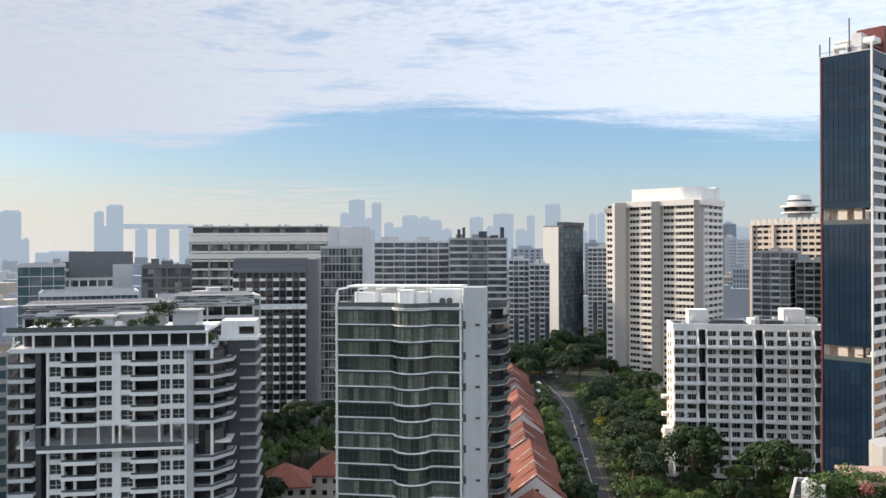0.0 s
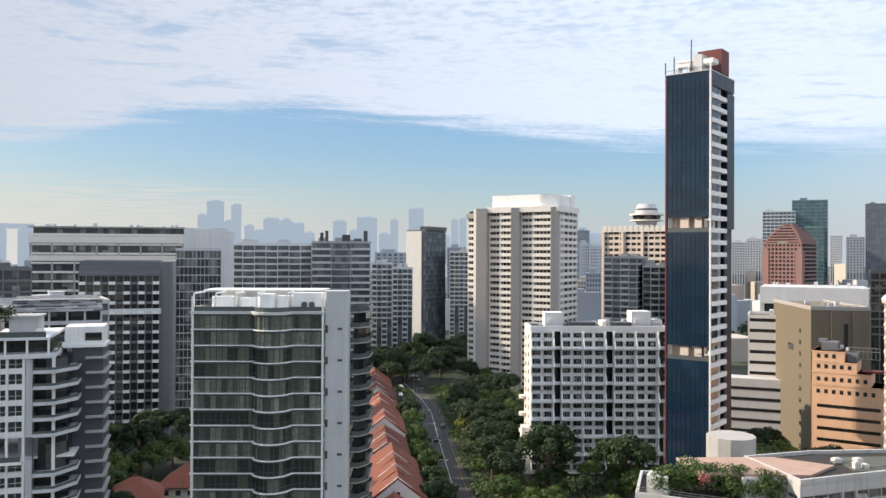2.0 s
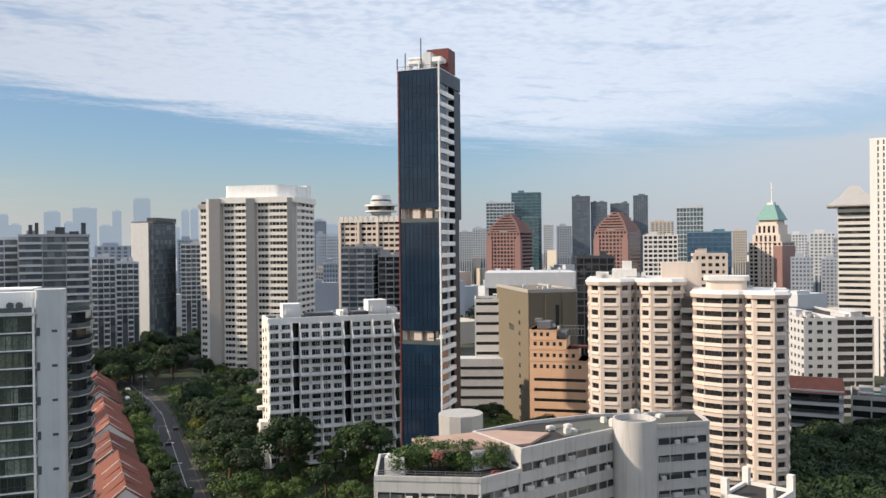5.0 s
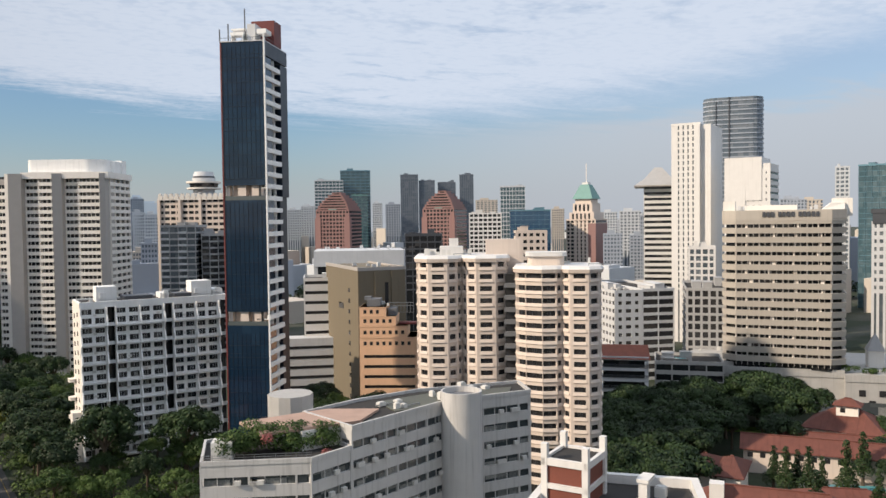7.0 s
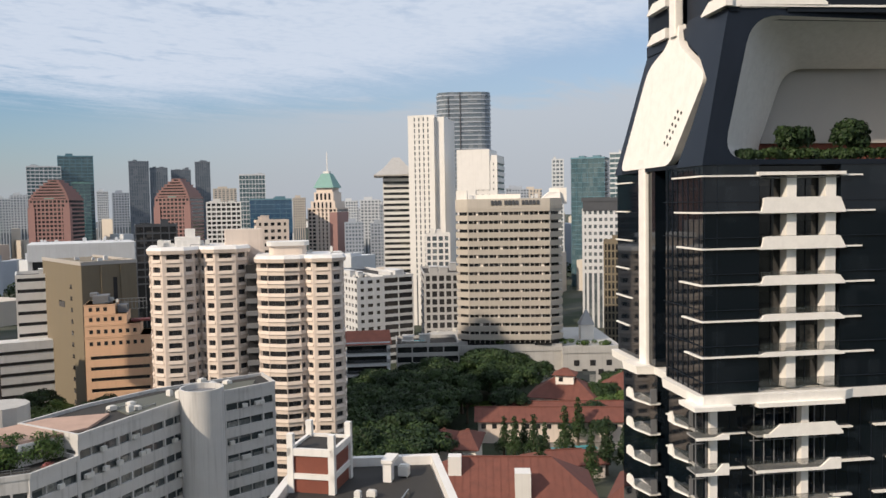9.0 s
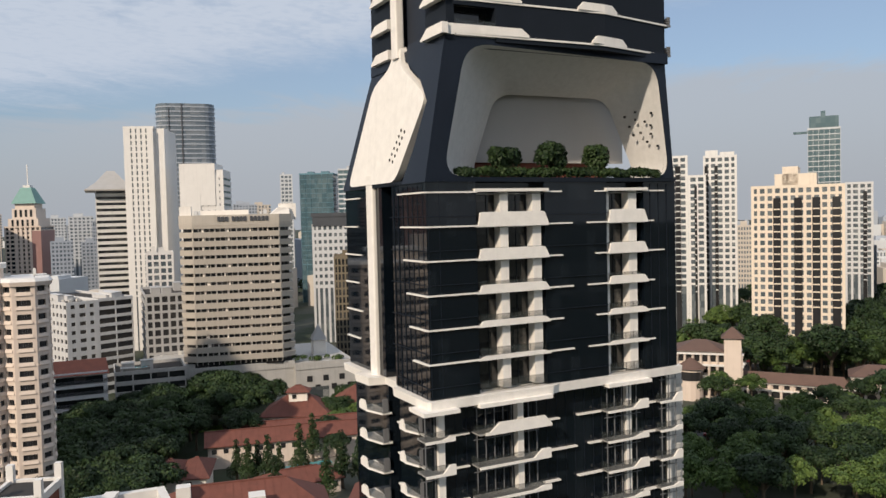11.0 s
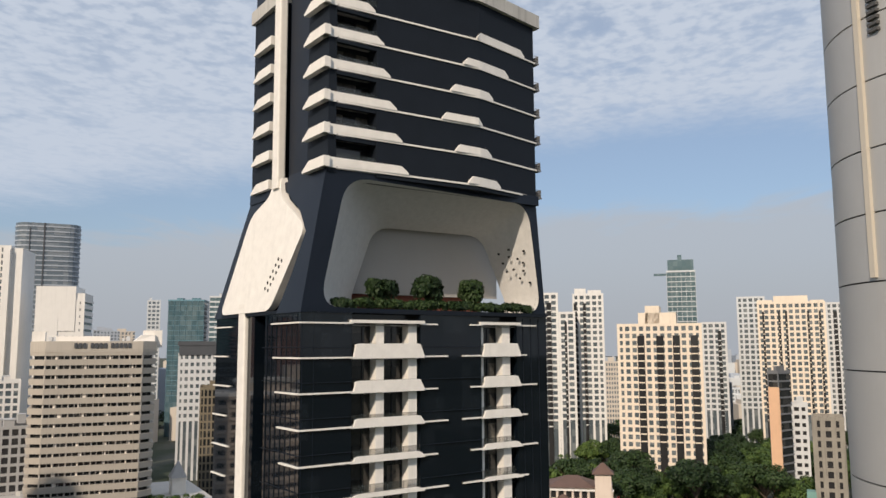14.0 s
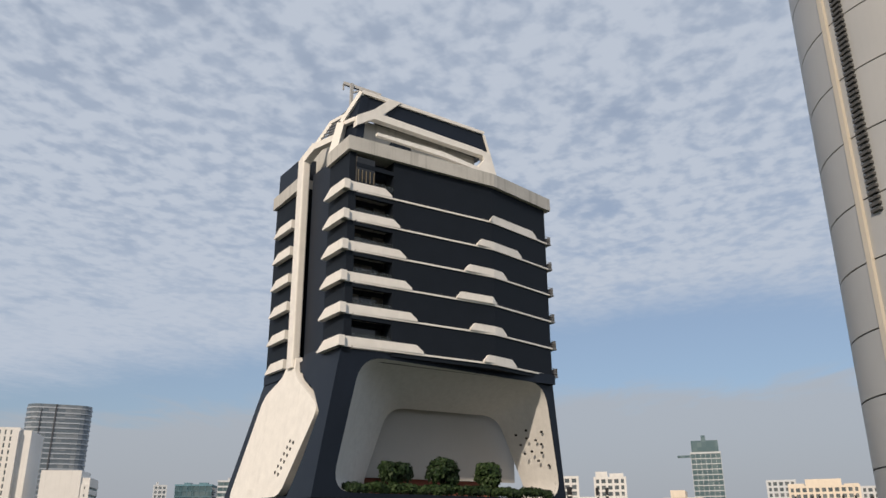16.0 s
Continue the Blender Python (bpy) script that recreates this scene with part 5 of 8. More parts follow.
for i in range(12):
    z = 46.1 - FH * (i + 1)
    if z < 2:
        break
    for q in ((-1.5, 3.2, 1.95, 2.4), (12.8, 15.0 + 2.4 * (i % 2), 2.0, 2.5), (17.6 + 1.6 * (i % 2), 21.0, 2.1, 2.6), (27.2, 29.4, 2.3, 2.8), (-1.5, -1.0, 2.4, 10.6)):
        bt("podium_slab", boxes("podium_slab", [(*q, z, z + 0.16)]), "white_concrete", "thin white slab edge line")
    for s_, (x0, x1, y0) in enumerate(((3.8, 12.2, 0.2), (21.4, 26.8, 0.9), (-2.4, 0.4, 0.4), (29.8, 32.6, 1.4))):
        if s_ == 0 and i % 4 == 0:
            prof = [(x0 + 0.5, 0.0), (x1 + 0.5, 0.0), (x1 + 0.5, 0.25), (x1 - 0.4, 1.25), (x0 + 2.2, 1.25), (x0 + 1.0, 0.3), (x0 + 0.5, 0.3)]
        else:
            k = min(1.6, (x1 - x0) * 0.35)
            rise = 1.1 if (i + s_) % 2 else 0.55
            prof = [(x0 - 0.3, 0.0), (x1 + 0.3, 0.0), (x1 + 0.3, rise), (x1 + 0.3 - k * 0.7, rise), (x1 - k * 1.2, 0.24), (x0 - 0.3, 0.24)]
        n = len(prof)
        v = [(a, y0, z + b) for a, b in prof] + [(a, y0 + 0.25, z + b) for a, b in prof]
        f = [tuple(range(n)), tuple(range(2 * n - 1, n - 1, -1))] + [(j, n + j, n + (j + 1) % n, (j + 1) % n) for j in range(n)]
        bt("podium_balcony", mesh_of("podium_balcony", v, f), "white_concrete", "angular white balcony front")
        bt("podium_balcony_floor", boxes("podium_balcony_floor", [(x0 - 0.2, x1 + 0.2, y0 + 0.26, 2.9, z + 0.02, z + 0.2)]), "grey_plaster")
        bt("podium_pier", boxes("podium_pier", [(x0 + (x1 - x0) * 0.62, x0 + (x1 - x0) * 0.62 + 0.75, y0 + 1.3, 2.8, z + 0.2, z + FH)]), "white_concrete")
        bt("podium_rail", boxes("podium_rail", [(x0 - 0.2, x1 - 0.4, y0 + 0.28, y0 + 0.32, z + 0.24, z + 1.1), (x0 - 0.2, x1 + 0.1, y0 + 0.27, y0 + 0.33, z + 1.1, z + 1.17), (x0 - 0.24, x0 - 0.2, y0 + 0.3, 2.4, z + 0.2, z + 1.15)]), "rail_glass")
        bt("podium_window_frame", boxes("podium_window_frame", [(px - 0.04, px + 0.04, 2.1, 2.2, z + 0.2, z + FH) for px in np.arange(x0 + 0.4, x1, 1.1)] + [(x0, x1, 2.1, 2.2, z + 2.7, z + 2.78)]), "dark_grey")
    for y0, y1, xo in ((14.6, 20.0, -2.5), (4.5, 8.2, -2.3)):
        ym = y0 + 0.5 * (y1 - y0)
        bt("flank_balcony", prism("flank_balcony", [(xo, y1 - 0.3), (xo, ym), (-1.7, y0), (-0.4, y0), (-0.4, y1), (xo + 0.4, y1)], z, z + 0.2), "white_concrete", "angular white balcony slab")
        up = [(ym - 0.1, 0.0), (y1 - 0.1, 0.0), (y1 - 0.1, 0.75), (y1 - 0.7, 1.2), (ym + 0.9, 1.2), (ym + 0.35, 0.25)]
        m = len(up)
        v = [(xo - 0.05, a, z + b) for a, b in up] + [(xo + 0.15, a, z + b) for a, b in up]
        bt("flank_upturn", mesh_of("flank_upturn", v, [tuple(range(m - 1, -1, -1)), tuple(range(m, 2 * m))] + [(j, (j + 1) % m, m + (j + 1) % m, m + j) for j in range(m)]), "white_concrete", "upturned white balcony front")
        bt("flank_rail", prism("flank_rail", [(xo + 0.1, ym + 0.4), (-1.6, y0 + 0.1), (-1.5, y0 + 0.1), (xo + 0.2, ym + 0.4)][::-1], z + 0.2, z + 1.15), "rail_glass")
        bt("flank_screen", boxes("flank_screen", [(-1.6, -0.9, y0 - 0.05, y0 + 0.05, z + 0.2, z + 1.9)]), "dark_grey")
bt("pipe_screen", boxes("pipe_screen", [(32.9, 34.6, 3.4, 6.0, 0, 46.0)] + [(32.8, 34.7, 3.3, 3.45, 0.9 * q, 0.9 * q + 0.5) for q in range(50)]), "parapet_grey", "pale slatted pipe screen")
for x0, x1, y0 in ((3.4, 12.6, -0.2), (20.8, 27.2, 0.4), (-3.4, 0.8, -0.6)):
    bt("canopy", boxes("canopy", [(x0, x1, y0, 3.0, 45.7, 46.1)]), "white_concrete")

# the open sky garden: black portal with a flared white lining
opening = round_line([(0.1, 70.0), (31.4, 69.95), (29.15, 83.35), (2.75, 83.7)], 2.7, 6)
ox, oz = 15.2, 76.5
edge_poly = [(-2.0, 69.55), (32.2, 69.55), (30.6, 84.6), (0.4, 84.6)]


def to_edge(x, z):
    """Where the way from the opening's middle through (x, z) meets the portal's outer edge."""
    best = None
    dx, dz = x - ox, z - oz
    for i in range(4):
        (ax, az), (bx, bz) = edge_poly[i], edge_poly[(i + 1) % 4]
        ex, ez = bx - ax, bz - az
        det = dx * (-ez) + ex * dz
        if abs(det) < 1e-9:
            continue
        s = ((ax - ox) * (-ez) + ex * (az - oz)) / det
        u = (dx * (az - oz) - dz * (ax - ox)) / det
        if s > 0 and -1e-6 <= u <= 1 + 1e-6 and (best is None or s < best):
            best = s
    return ox + dx * best, oz + dz * best


def portal_y(x, z):
    """Depth of the portal's face: it leans from the shaft below to the bent front above."""
    base, head = 0.75 + 0.028 * x, (-0.05 * x if x < 20 else -0.8 + (x - 20) * 2.1 / 10.6) + 0.1
    return base + (head - base) * (z - 69.5) / 15.1


n = len(opening)
lean = [portal_y(x, z) for x, z in opening]
verts = [(x, y - 0.02, z) for (x, z), y in zip(opening, lean)]
outer = [to_edge(x, z) for x, z in opening]
verts += [(x, portal_y(x, z), z) for x, z in outer]
verts += [(x, y + 0.6, z) for (x, y, z) in verts]
faces = []
for i in range(n):
    j = (i + 1) % n
    faces += [(i, n + i, n + j, j), (2 * n + i, 2 * n + j, 3 * n + j, 3 * n + i), (n + i, 3 * n + i, 3 * n + j, n + j)]
corners = [(i, outer[i]) for i in range(n)]
bt("portal_frame", mesh_of("portal_frame", verts, faces), "black_panel", "black portal frame round the sky garden")
inner = round_line([(7.6, 70.3), (32.0, 70.3), (27.3, 80.2), (11.2, 80.1)], 2.2, 6)
DEEP = 8.5
loft, lf, rings = [], [], 7
for k in range(rings):
    s = k / (rings - 1)
    e = s * s * (3 - 2 * s) * 0.5 + s * 0.5
    for (a, b), y, (c, d) in zip(opening, lean, inner):
        loft.append((a + (c - a) * e, y + (DEEP - y) * s, b + (d - b) * e))
for k in range(rings - 1):
    for i in range(n):
        j = (i + 1) % n
        lf.append((k * n + i, k * n + j, (k + 1) * n + j, (k + 1) * n + i))
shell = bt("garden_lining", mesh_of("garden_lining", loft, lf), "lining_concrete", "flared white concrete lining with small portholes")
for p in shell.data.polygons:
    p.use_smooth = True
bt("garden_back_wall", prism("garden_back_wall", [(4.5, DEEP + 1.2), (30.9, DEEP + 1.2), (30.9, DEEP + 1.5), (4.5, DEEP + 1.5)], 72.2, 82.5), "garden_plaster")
bt("garden_core", boxes("garden_core", [(5, 28, DEEP + 2.5, 20, 69.6, 84.4)]), "black_panel")
bt("garden_bar", boxes("garden_bar", [(6, 28.5, DEEP + 1.7, DEEP + 2.4, 70.3, 72.2)]), "brick_red")
bt("garden_floor", boxes("garden_floor", [(-1.4, 31.8, 1.0, 24, 69.5, 69.9)]), "black_slat")
bt("portal_soffit", boxes("portal_soffit", [(0.6, 30.4, 0.6, 20.8, 83.4, 84.6)]), "black_panel")
rg = random.Random(12)
v, f = leaves(rg, [(2.6 + 0.36 * k, 1.7 + rg.uniform(-0.2, 0.4), 70.45 + rg.uniform(-0.1, 0.25), rg.uniform(0.5, 0.72), 0.85) for k in range(75)], 420, 0.19)
part("hedge", mesh_of("hedge", v, f), MATS["leaf_dark"], BT, "clipped green hedge along the garden edge", kind="stuff")
for gx, gs in ((9.2, 1.75), (15.0, 1.95), (21.6, 1.8)):
    v, f = leaves(rg, [(gx + rg.uniform(-1.3, 1.3) * gs * 0.6, 3.4 + rg.uniform(-0.6, 0.6), 71.2 + gs * rg.uniform(0.2, 1.1), gs * rg.uniform(0.45, 0.7), 0.8) for _ in range(12)], 230, 0.25)
    a, b = tube([(gx, 3.4, 69.9), (gx + 0.1, 3.4, 72.5)], [0.12, 0.07])
    part("garden_bush", mesh_of("garden_bush", v + a, f + [tuple(len(v) + q for q in face) for face in b]), MATS["leaf_dark"], BT, "rounded dark green bush")
# back wall edges round the lining
for sx, lean_x in ((1, 5.4), (-1, 27.4)):
    for k, (u, v) in enumerate(((0.22, 0.22), (0.30, 0.42), (0.38, 0.30), (0.36, 0.62), (0.46, 0.45), (0.50, 0.66), (0.58, 0.42), (0.62, 0.56), (0.28, 0.55), (0.48, 0.78), (0.24, 0.74), (0.66, 0.72))):
        z = 72.2 + 7.6 * v
        yy = 0.8 + (DEEP - 0.8) * u
        e = u * u * (3 - 2 * u) * 0.5 + u * 0.5
        fr = (z - 70.2) / 12.8
        xa = (0.1 + 2.65 * fr) if sx > 0 else (31.4 - 2.25 * fr)
        xb = (6.4 + 3.2 * fr) if sx > 0 else (29.7 - 4.1 * fr)
        cyl = []
        m = 8
        cx = xa + (xb - xa) * e
        v3 = [(cx - 0.08, yy + 0.15 * math.cos(2 * math.pi * q / m), z + 0.15 * math.sin(2 * math.pi * q / m)) for q in range(m)]
        v3 += [(cx + 0.12, a[1], a[2]) for a in v3]
        ff = [tuple(range(m)), tuple(range(2 * m - 1, m - 1, -1))] + [(q, m + q, m + (q + 1) % m, (q + 1) % m) for q in range(m)]
        bt("porthole", mesh_of("porthole", v3, ff), "hole_dark", parent=shell)

# flank of the garden storey: dark leg of the portal, white leg behind it
def flank(name, pts, x_top, x_low, thick, material, label=""):
    """A plate over an outline (depth, height) that leans inwards with height."""
    def xx(z):
        return x_low + (x_top - x_low) * (z - 69.5) / 15.1
    v = [(xx(b), a, b) for a, b in pts] + [(xx(b) + thick, a, b) for a, b in pts]
    m = len(pts)
    f = [tuple(range(m - 1, -1, -1)), tuple(range(m, 2 * m))] + [(j, (j + 1) % m, m + (j + 1) % m, m + j) for j in range(m)]
    return bt(name, mesh_of(name, v, f), material, label)


flank("dark_leg", [(0.7, 69.5), (6.6, 69.5), (4.4, 73.5), (2.6, 78.0), (5.0, 80.6), (9.4, 83.4), (9.4, 85.2), (0.1, 85.2)][::-1], 0.45, -2.0, 0.8, "black_panel")
flank("dark_leg", [(22.8, 69.5), (27.2, 69.5), (20.2, 85.2), (16.0, 85.2)], 0.9, -1.2, 0.8, "black_panel")
leg = round_line([(9.4, 69.9), (24.2, 69.9), (18.4, 81.6), (13.6, 83.3), (12.6, 85.4), (10.8, 85.4), (10.3, 82.9), (2.9, 78.6)], 1.5, 6)
flank("white_leg", leg[::-1], 0.15, -1.6, 0.9, "white_concrete", "splayed white concrete leg with portholes")
flank("dark_web", [(4.4, 80.0), (11.0, 82.9), (11.0, 85.2), (4.4, 85.2)], 1.0, 0.4, 1.0, "black_panel")
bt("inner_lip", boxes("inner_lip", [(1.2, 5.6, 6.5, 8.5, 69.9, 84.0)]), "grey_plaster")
bt("leg_core", boxes("leg_core", [(1.5, 6.0, 15.0, 20.0, 69.5, 84.6)]), "black_panel")
for k in range(12):
    a, b = 10.4 + (k % 2) * 0.9 + 0.35 * (k // 2), 72.2 + 0.62 * (k // 2) + 0.25 * (k % 2)
    a -= 0.55 * (k // 2) * 1.6
    m = 8
    v3 = [(-1.4 + 0.115 * (b - 69.5) - 0.03 - 0.2, a + 0.2 * math.cos(2 * math.pi * q / m), b + 0.2 * math.sin(2 * math.pi * q / m)) for q in range(m)]
    v3 += [(p + 0.3, q, r) for p, q, r in v3]
    ff = [tuple(range(m)), tuple(range(2 * m - 1, m - 1, -1))] + [(q, m + q, m + (q + 1) % m, (q + 1) % m) for q in range(m)]
    bt("porthole", mesh_of("porthole", v3, ff), "hole_dark")

# upper shaft
up_plan = [(0.5, 0.0), (1.4, -0.05), (1.4, 1.9), (6.2, 1.7), (6.2, -0.25), (20.0, -0.8), (30.6, 1.3), (30.6, 21), (0.9, 21), (0.9, 12.2), (3.6, 12.2), (3.6, 5.2), (0.7, 5.2)]
bt("upper_shaft", prism("upper_shaft", up_plan, 84.0, 106.9), "black_slat", "black slatted upper facade")
UF = 3.55
ends = (10.1, 9.3, 8.6, 7.8, 7.0, 5.9)
mids = ((18.2, 23.6), (16.4, 22.0), (14.6, 20.4), (15.8, 22.4), (17.6, 25.4), (19.6, 28.6))


def front_y(x):
    return -0.05 * x if x < 20 else -0.8 + (x - 20) * 2.1 / 10.6


def band(name, x0, x1, z, tall, slope0, slope1, label=""):
    """A white band on the front face with sloping ends."""
    xs = [x0, x0 + slope0] + [q for q in (20.0,) if x0 + slope0 < q < x1 - slope1] + [x1 - slope1, x1]
    low_v = [(x, front_y(x) - 0.14, z) for x in xs]
    up_v = [(x, front_y(x) - 0.14, z + (0.22 if (i == 0 and slope0) or (i == len(xs) - 1 and slope1) else tall)) for i, x in enumerate(xs)]
    m = len(xs)
    v = low_v + up_v + [(x, y + 0.75, q) for x, y, q in low_v + up_v]
    f = []
    for i in range(m - 1):
        f += [(i, i + 1, m + i + 1, m + i), (2 * m + i, 3 * m + i, 3 * m + i + 1, 2 * m + i + 1), (m + i, m + i + 1, 3 * m + i + 1, 3 * m + i), (i, 2 * m + i, 2 * m + i + 1, i + 1)]
    f += [(0, m, 3 * m, 2 * m), (m - 1, 3 * m - 1, 4 * m - 1, 2 * m - 1)]
    return bt(name, mesh_of(name, v, f), "white_concrete", label)


for i in range(6):
    z = 84.45 + i * 3.53
    band("slab_line", -0.1, 30.9, z, 0.2, 0, 0)
    band("white_parapet", 0.1, ends[i], z + 0.2, 0.9, 0, 0.9, "white parapet band with sloping end")
    band("white_parapet", mids[i][0], mids[i][1], z + 0.2, 0.85, 0.6, 0.8, "white parapet band with sloping end")
    # flank returns of the bands
    for y0, y1, xx, slant in ((-0.5, 4.6, 0.05, 1.6), (14.2, 19.5, 0.4, 1.6)):
        v = [(xx - 0.3, y0, z), (xx - 0.3, y1, z), (xx - 0.3, y1, z + 0.2), (xx - 0.3, y1 - slant, z + 1.1), (xx - 0.3, y0, z + 1.1)]
        v += [(a + 0.7, b, c) for a, b, c in v]
        f = [(4, 3, 2, 1, 0), (5, 6, 7, 8, 9)] + [(j, (j + 1) % 5, 5 + (j + 1) % 5, 5 + j) for j in range(5)]
        bt("flank_parapet", mesh_of("flank_parapet", v, f), "white_concrete")
    bt("balcony_lintel", boxes("balcony_lintel", [(1.3, 6.3, -0.2, 0.3, z + UF - 0.5, z + UF)]), "black_slat")
    bt("balcony_rail", boxes("balcony_rail", [(1.4, 6.2, -0.22, -0.16, z + 1.05, z + 1.55), (1.4, 6.2, -0.26, -0.12, z + 1.55, z + 1.6)]), "rail_glass")
    bt("balcony_floor", boxes("balcony_floor", [(1.4, 6.2, -0.2, 1.8, z - 0.1, z + 0.15)]), "grey_plaster")
    bt("balcony_window", boxes("balcony_window", [(1.5, 6.1, 1.55, 1.72, z + 0.2, z + 2.8)]), "flat_interior")
    bt("end_railing", boxes("end_railing", [(30.7, 31.5, 1.3, 1.36, z + 0.2 + 0.3 * q, z + 0.26 + 0.3 * q) for q in range(4)] + [(31.44, 31.5, 1.3, 4.5, z + 0.2, z + 1.2), (30.7, 31.5, 1.2, 5.0, z, z + 0.2)]), "dark_grey")
bt("white_spine", prism("white_spine", round_line([(-0.25, 10.9), (0.8, 10.9), (0.8, 12.5), (-0.25, 12.5)], 0.25), 84.0, 110.4), "white_concrete", "white vertical spine strip")
bt("spine_slot", boxes("spine_slot", [(1.0, 3.4, 5.3, 10.5, 84.6, 108.0)]), "black_panel")
cap = [(0.1, -0.5), (20.1, -1.3), (31.4, 0.9), (31.4, 21.4), (0.5, 21.4), (0.3, 13.2), (3.6, 13.2), (3.6, 5.4), (0.3, 5.4)]
bt("roof_parapet", prism("roof_parapet", cap, 106.9, 108.6), "parapet_grey", "weathered grey roof parapet")
def beam(name, a, b, w, material, parent=None):
    a, b = Vector(a), Vector(b)
    d = (b - a).normalized()
    s = d.cross(Vector((0, 0, 1)))
    s = s.normalized() if s.length > 1e-3 else Vector((1, 0, 0))
    t = s.cross(d).normalized()
    v = [p + s * (i * w / 2) + t * (j * w / 2) for p in (a, b) for i, j in ((-1, -1), (1, -1), (1, 1), (-1, 1))]
    return part(name, mesh_of(name, v, [(0, 1, 2, 3), (7, 6, 5, 4), (0, 4, 5, 1), (1, 5, 6, 2), (2, 6, 7, 3), (3, 7, 4, 0)]), MATS[material], parent or BT)


# crown: a black box wrapped by a folded white frame, on the roof behind the parapet
def front_plate(name, pts, y, thick, material, label=""):
    """A plate over an outline (x, z), standing across the front at depth y."""
    m = len(pts)
    v = [(a, y, b) for a, b in pts] + [(a, y + thick, b) for a, b in pts]
    f = [tuple(range(m)), tuple(range(2 * m - 1, m - 1, -1))] + [(j, m + j, m + (j + 1) % m, (j + 1) % m) for j in range(m)]
    return bt(name, mesh_of(name, v, f), material, label)


def side_plate(name, pts, thick, material):
    """A plate over points (x, y, z) of the crown's flank, thickened inwards."""
    m = len(pts)
    v = [tuple(p) for p in pts] + [(a + thick, b, c) for a, b, c in pts]
    f = [tuple(range(m - 1, -1, -1)), tuple(range(m, 2 * m))] + [(j, (j + 1) % m, m + (j + 1) % m, m + j) for j in range(m)]
    return bt(name, mesh_of(name, v, f), material)


bt("crown_core", prism("crown_core", [(2.6, 3.6), (20.8, 3.6), (20.8, 16), (2.6, 16)], 108.6, 113.4), "parapet_grey", "grey recessed machine storey")
front_plate("crown_panel", [(5.9, 113.9), (8.1, 116.4), (21.2, 116.1), (22.2, 113.3), (21.0, 113.0)], 2.25, 12.0, "black_panel", "black sloping crown panel")
front_plate("crown_panel", [(2.9, 112.9), (3.4, 116.2), (7.2, 116.5)], 2.3, 9.0, "black_panel", "black sloping crown panel")
front_plate("crown_edge", round_line([(2.7, 116.1), (21.3, 116.0), (21.5, 116.4), (3.0, 116.6)], 0.2, 3), 2.0, 0.5, "white_concrete", "thin white crown edge")
front_plate("crown_beam", [(2.3, 111.6), (4.6, 113.1), (20.8, 112.7), (21.0, 113.5), (5.8, 114.0), (8.4, 116.5), (6.8, 116.5), (4.6, 114.4), (2.3, 112.9)], 1.9, 0.9, "white_concrete", "folded white crown beam")
front_plate("crown_beam", [(20.6, 113.4), (22.2, 113.4), (23.4, 109.6), (20.4, 109.6), (20.2, 110.9), (21.2, 112.2)], 1.9, 0.9, "white_concrete", "folded white crown beam")
front_plate("crown_edge", [(21.2, 115.9), (21.5, 115.9), (22.4, 113.3), (22.1, 113.3)], 2.05, 0.4, "white_concrete")
front_plate("crown_rail", [(5.0, 110.9), (14.5, 110.7), (20.6, 110.2), (20.6, 110.7), (14.5, 111.4), (5.0, 111.3)], 1.7, 0.5, "white_concrete")
front_plate("crown_window", [(6.6, 109.4), (11.6, 109.4), (10.6, 112.0), (8.2, 112.0)], 3.5, 0.2, "black_glass")
front_plate("crown_window", [(18.6, 109.4), (20.4, 109.4), (20.4, 111.9), (18.6, 111.9)], 3.5, 0.2, "black_glass")
side_plate("crown_flank", [(2.3, 2.3, 108.6), (2.2, 5.2, 108.6), (2.2, 5.2, 112.4), (2.6, 2.3, 112.9)], 1.0, "black_panel")
side_plate("crown_flank", [(2.4, 2.2, 112.9), (1.9, 4.8, 113.0), (3.0, 2.2, 116.1)], 1.0, "black_panel")
for a, b, w in (((3.0, 2.2, 116.3), (1.7, 4.6, 112.9), 0.55), ((1.7, 4.6, 112.7), (1.1, 5.3, 108.6), 0.95), ((1.4, 5.2, 111.0), (0.6, 9.4, 111.2), 0.8),
                ((0.7, 9.2, 111.3), (0.25, 11.7, 110.0), 1.0), ((1.9, 4.8, 112.8), (2.4, 2.4, 112.6), 0.5)):
    beam("crown_strut", a, b, w, "white_concrete")
# open truss behind the flank
for a, b, w in (((0.7, 9.6, 111.6), (2.2, 8.6, 114.8), 0.4), ((2.2, 8.6, 114.8), (2.9, 6.4, 115.0), 0.4)):
    beam("crown_truss", a, b, w, "white_concrete")
for k in range(5):
    q = k / 5
    beam("truss_bar", (0.9 + 1.3 * q, 9.4 - 0.8 * q, 112.0 + 2.7 * q), (1.6 + 1.3 * q, 6.4, 112.0 + 2.7 * q), 0.14, "dark_grey")
bt("rear_box", boxes("rear_box", [(0.6, 5.0, 13.2, 20.0, 108.6, 111.4)]), "black_panel")
beam("crane_mast", (4.9, 8.6, 115.6), (4.9, 8.6, 121.4), 0.35, "grey_render")
beam("crane_arm", (4.1, 9.4, 121.6), (8.6, 7.4, 120.2), 0.4, "grey_render")
beam("crane_arm", (4.9, 8.6, 120.0), (6.6, 8.2, 120.9), 0.22, "grey_render")
beam("crane_hook", (4.1, 9.4, 121.5), (4.1, 9.4, 120.6), 0.18, "grey_render")
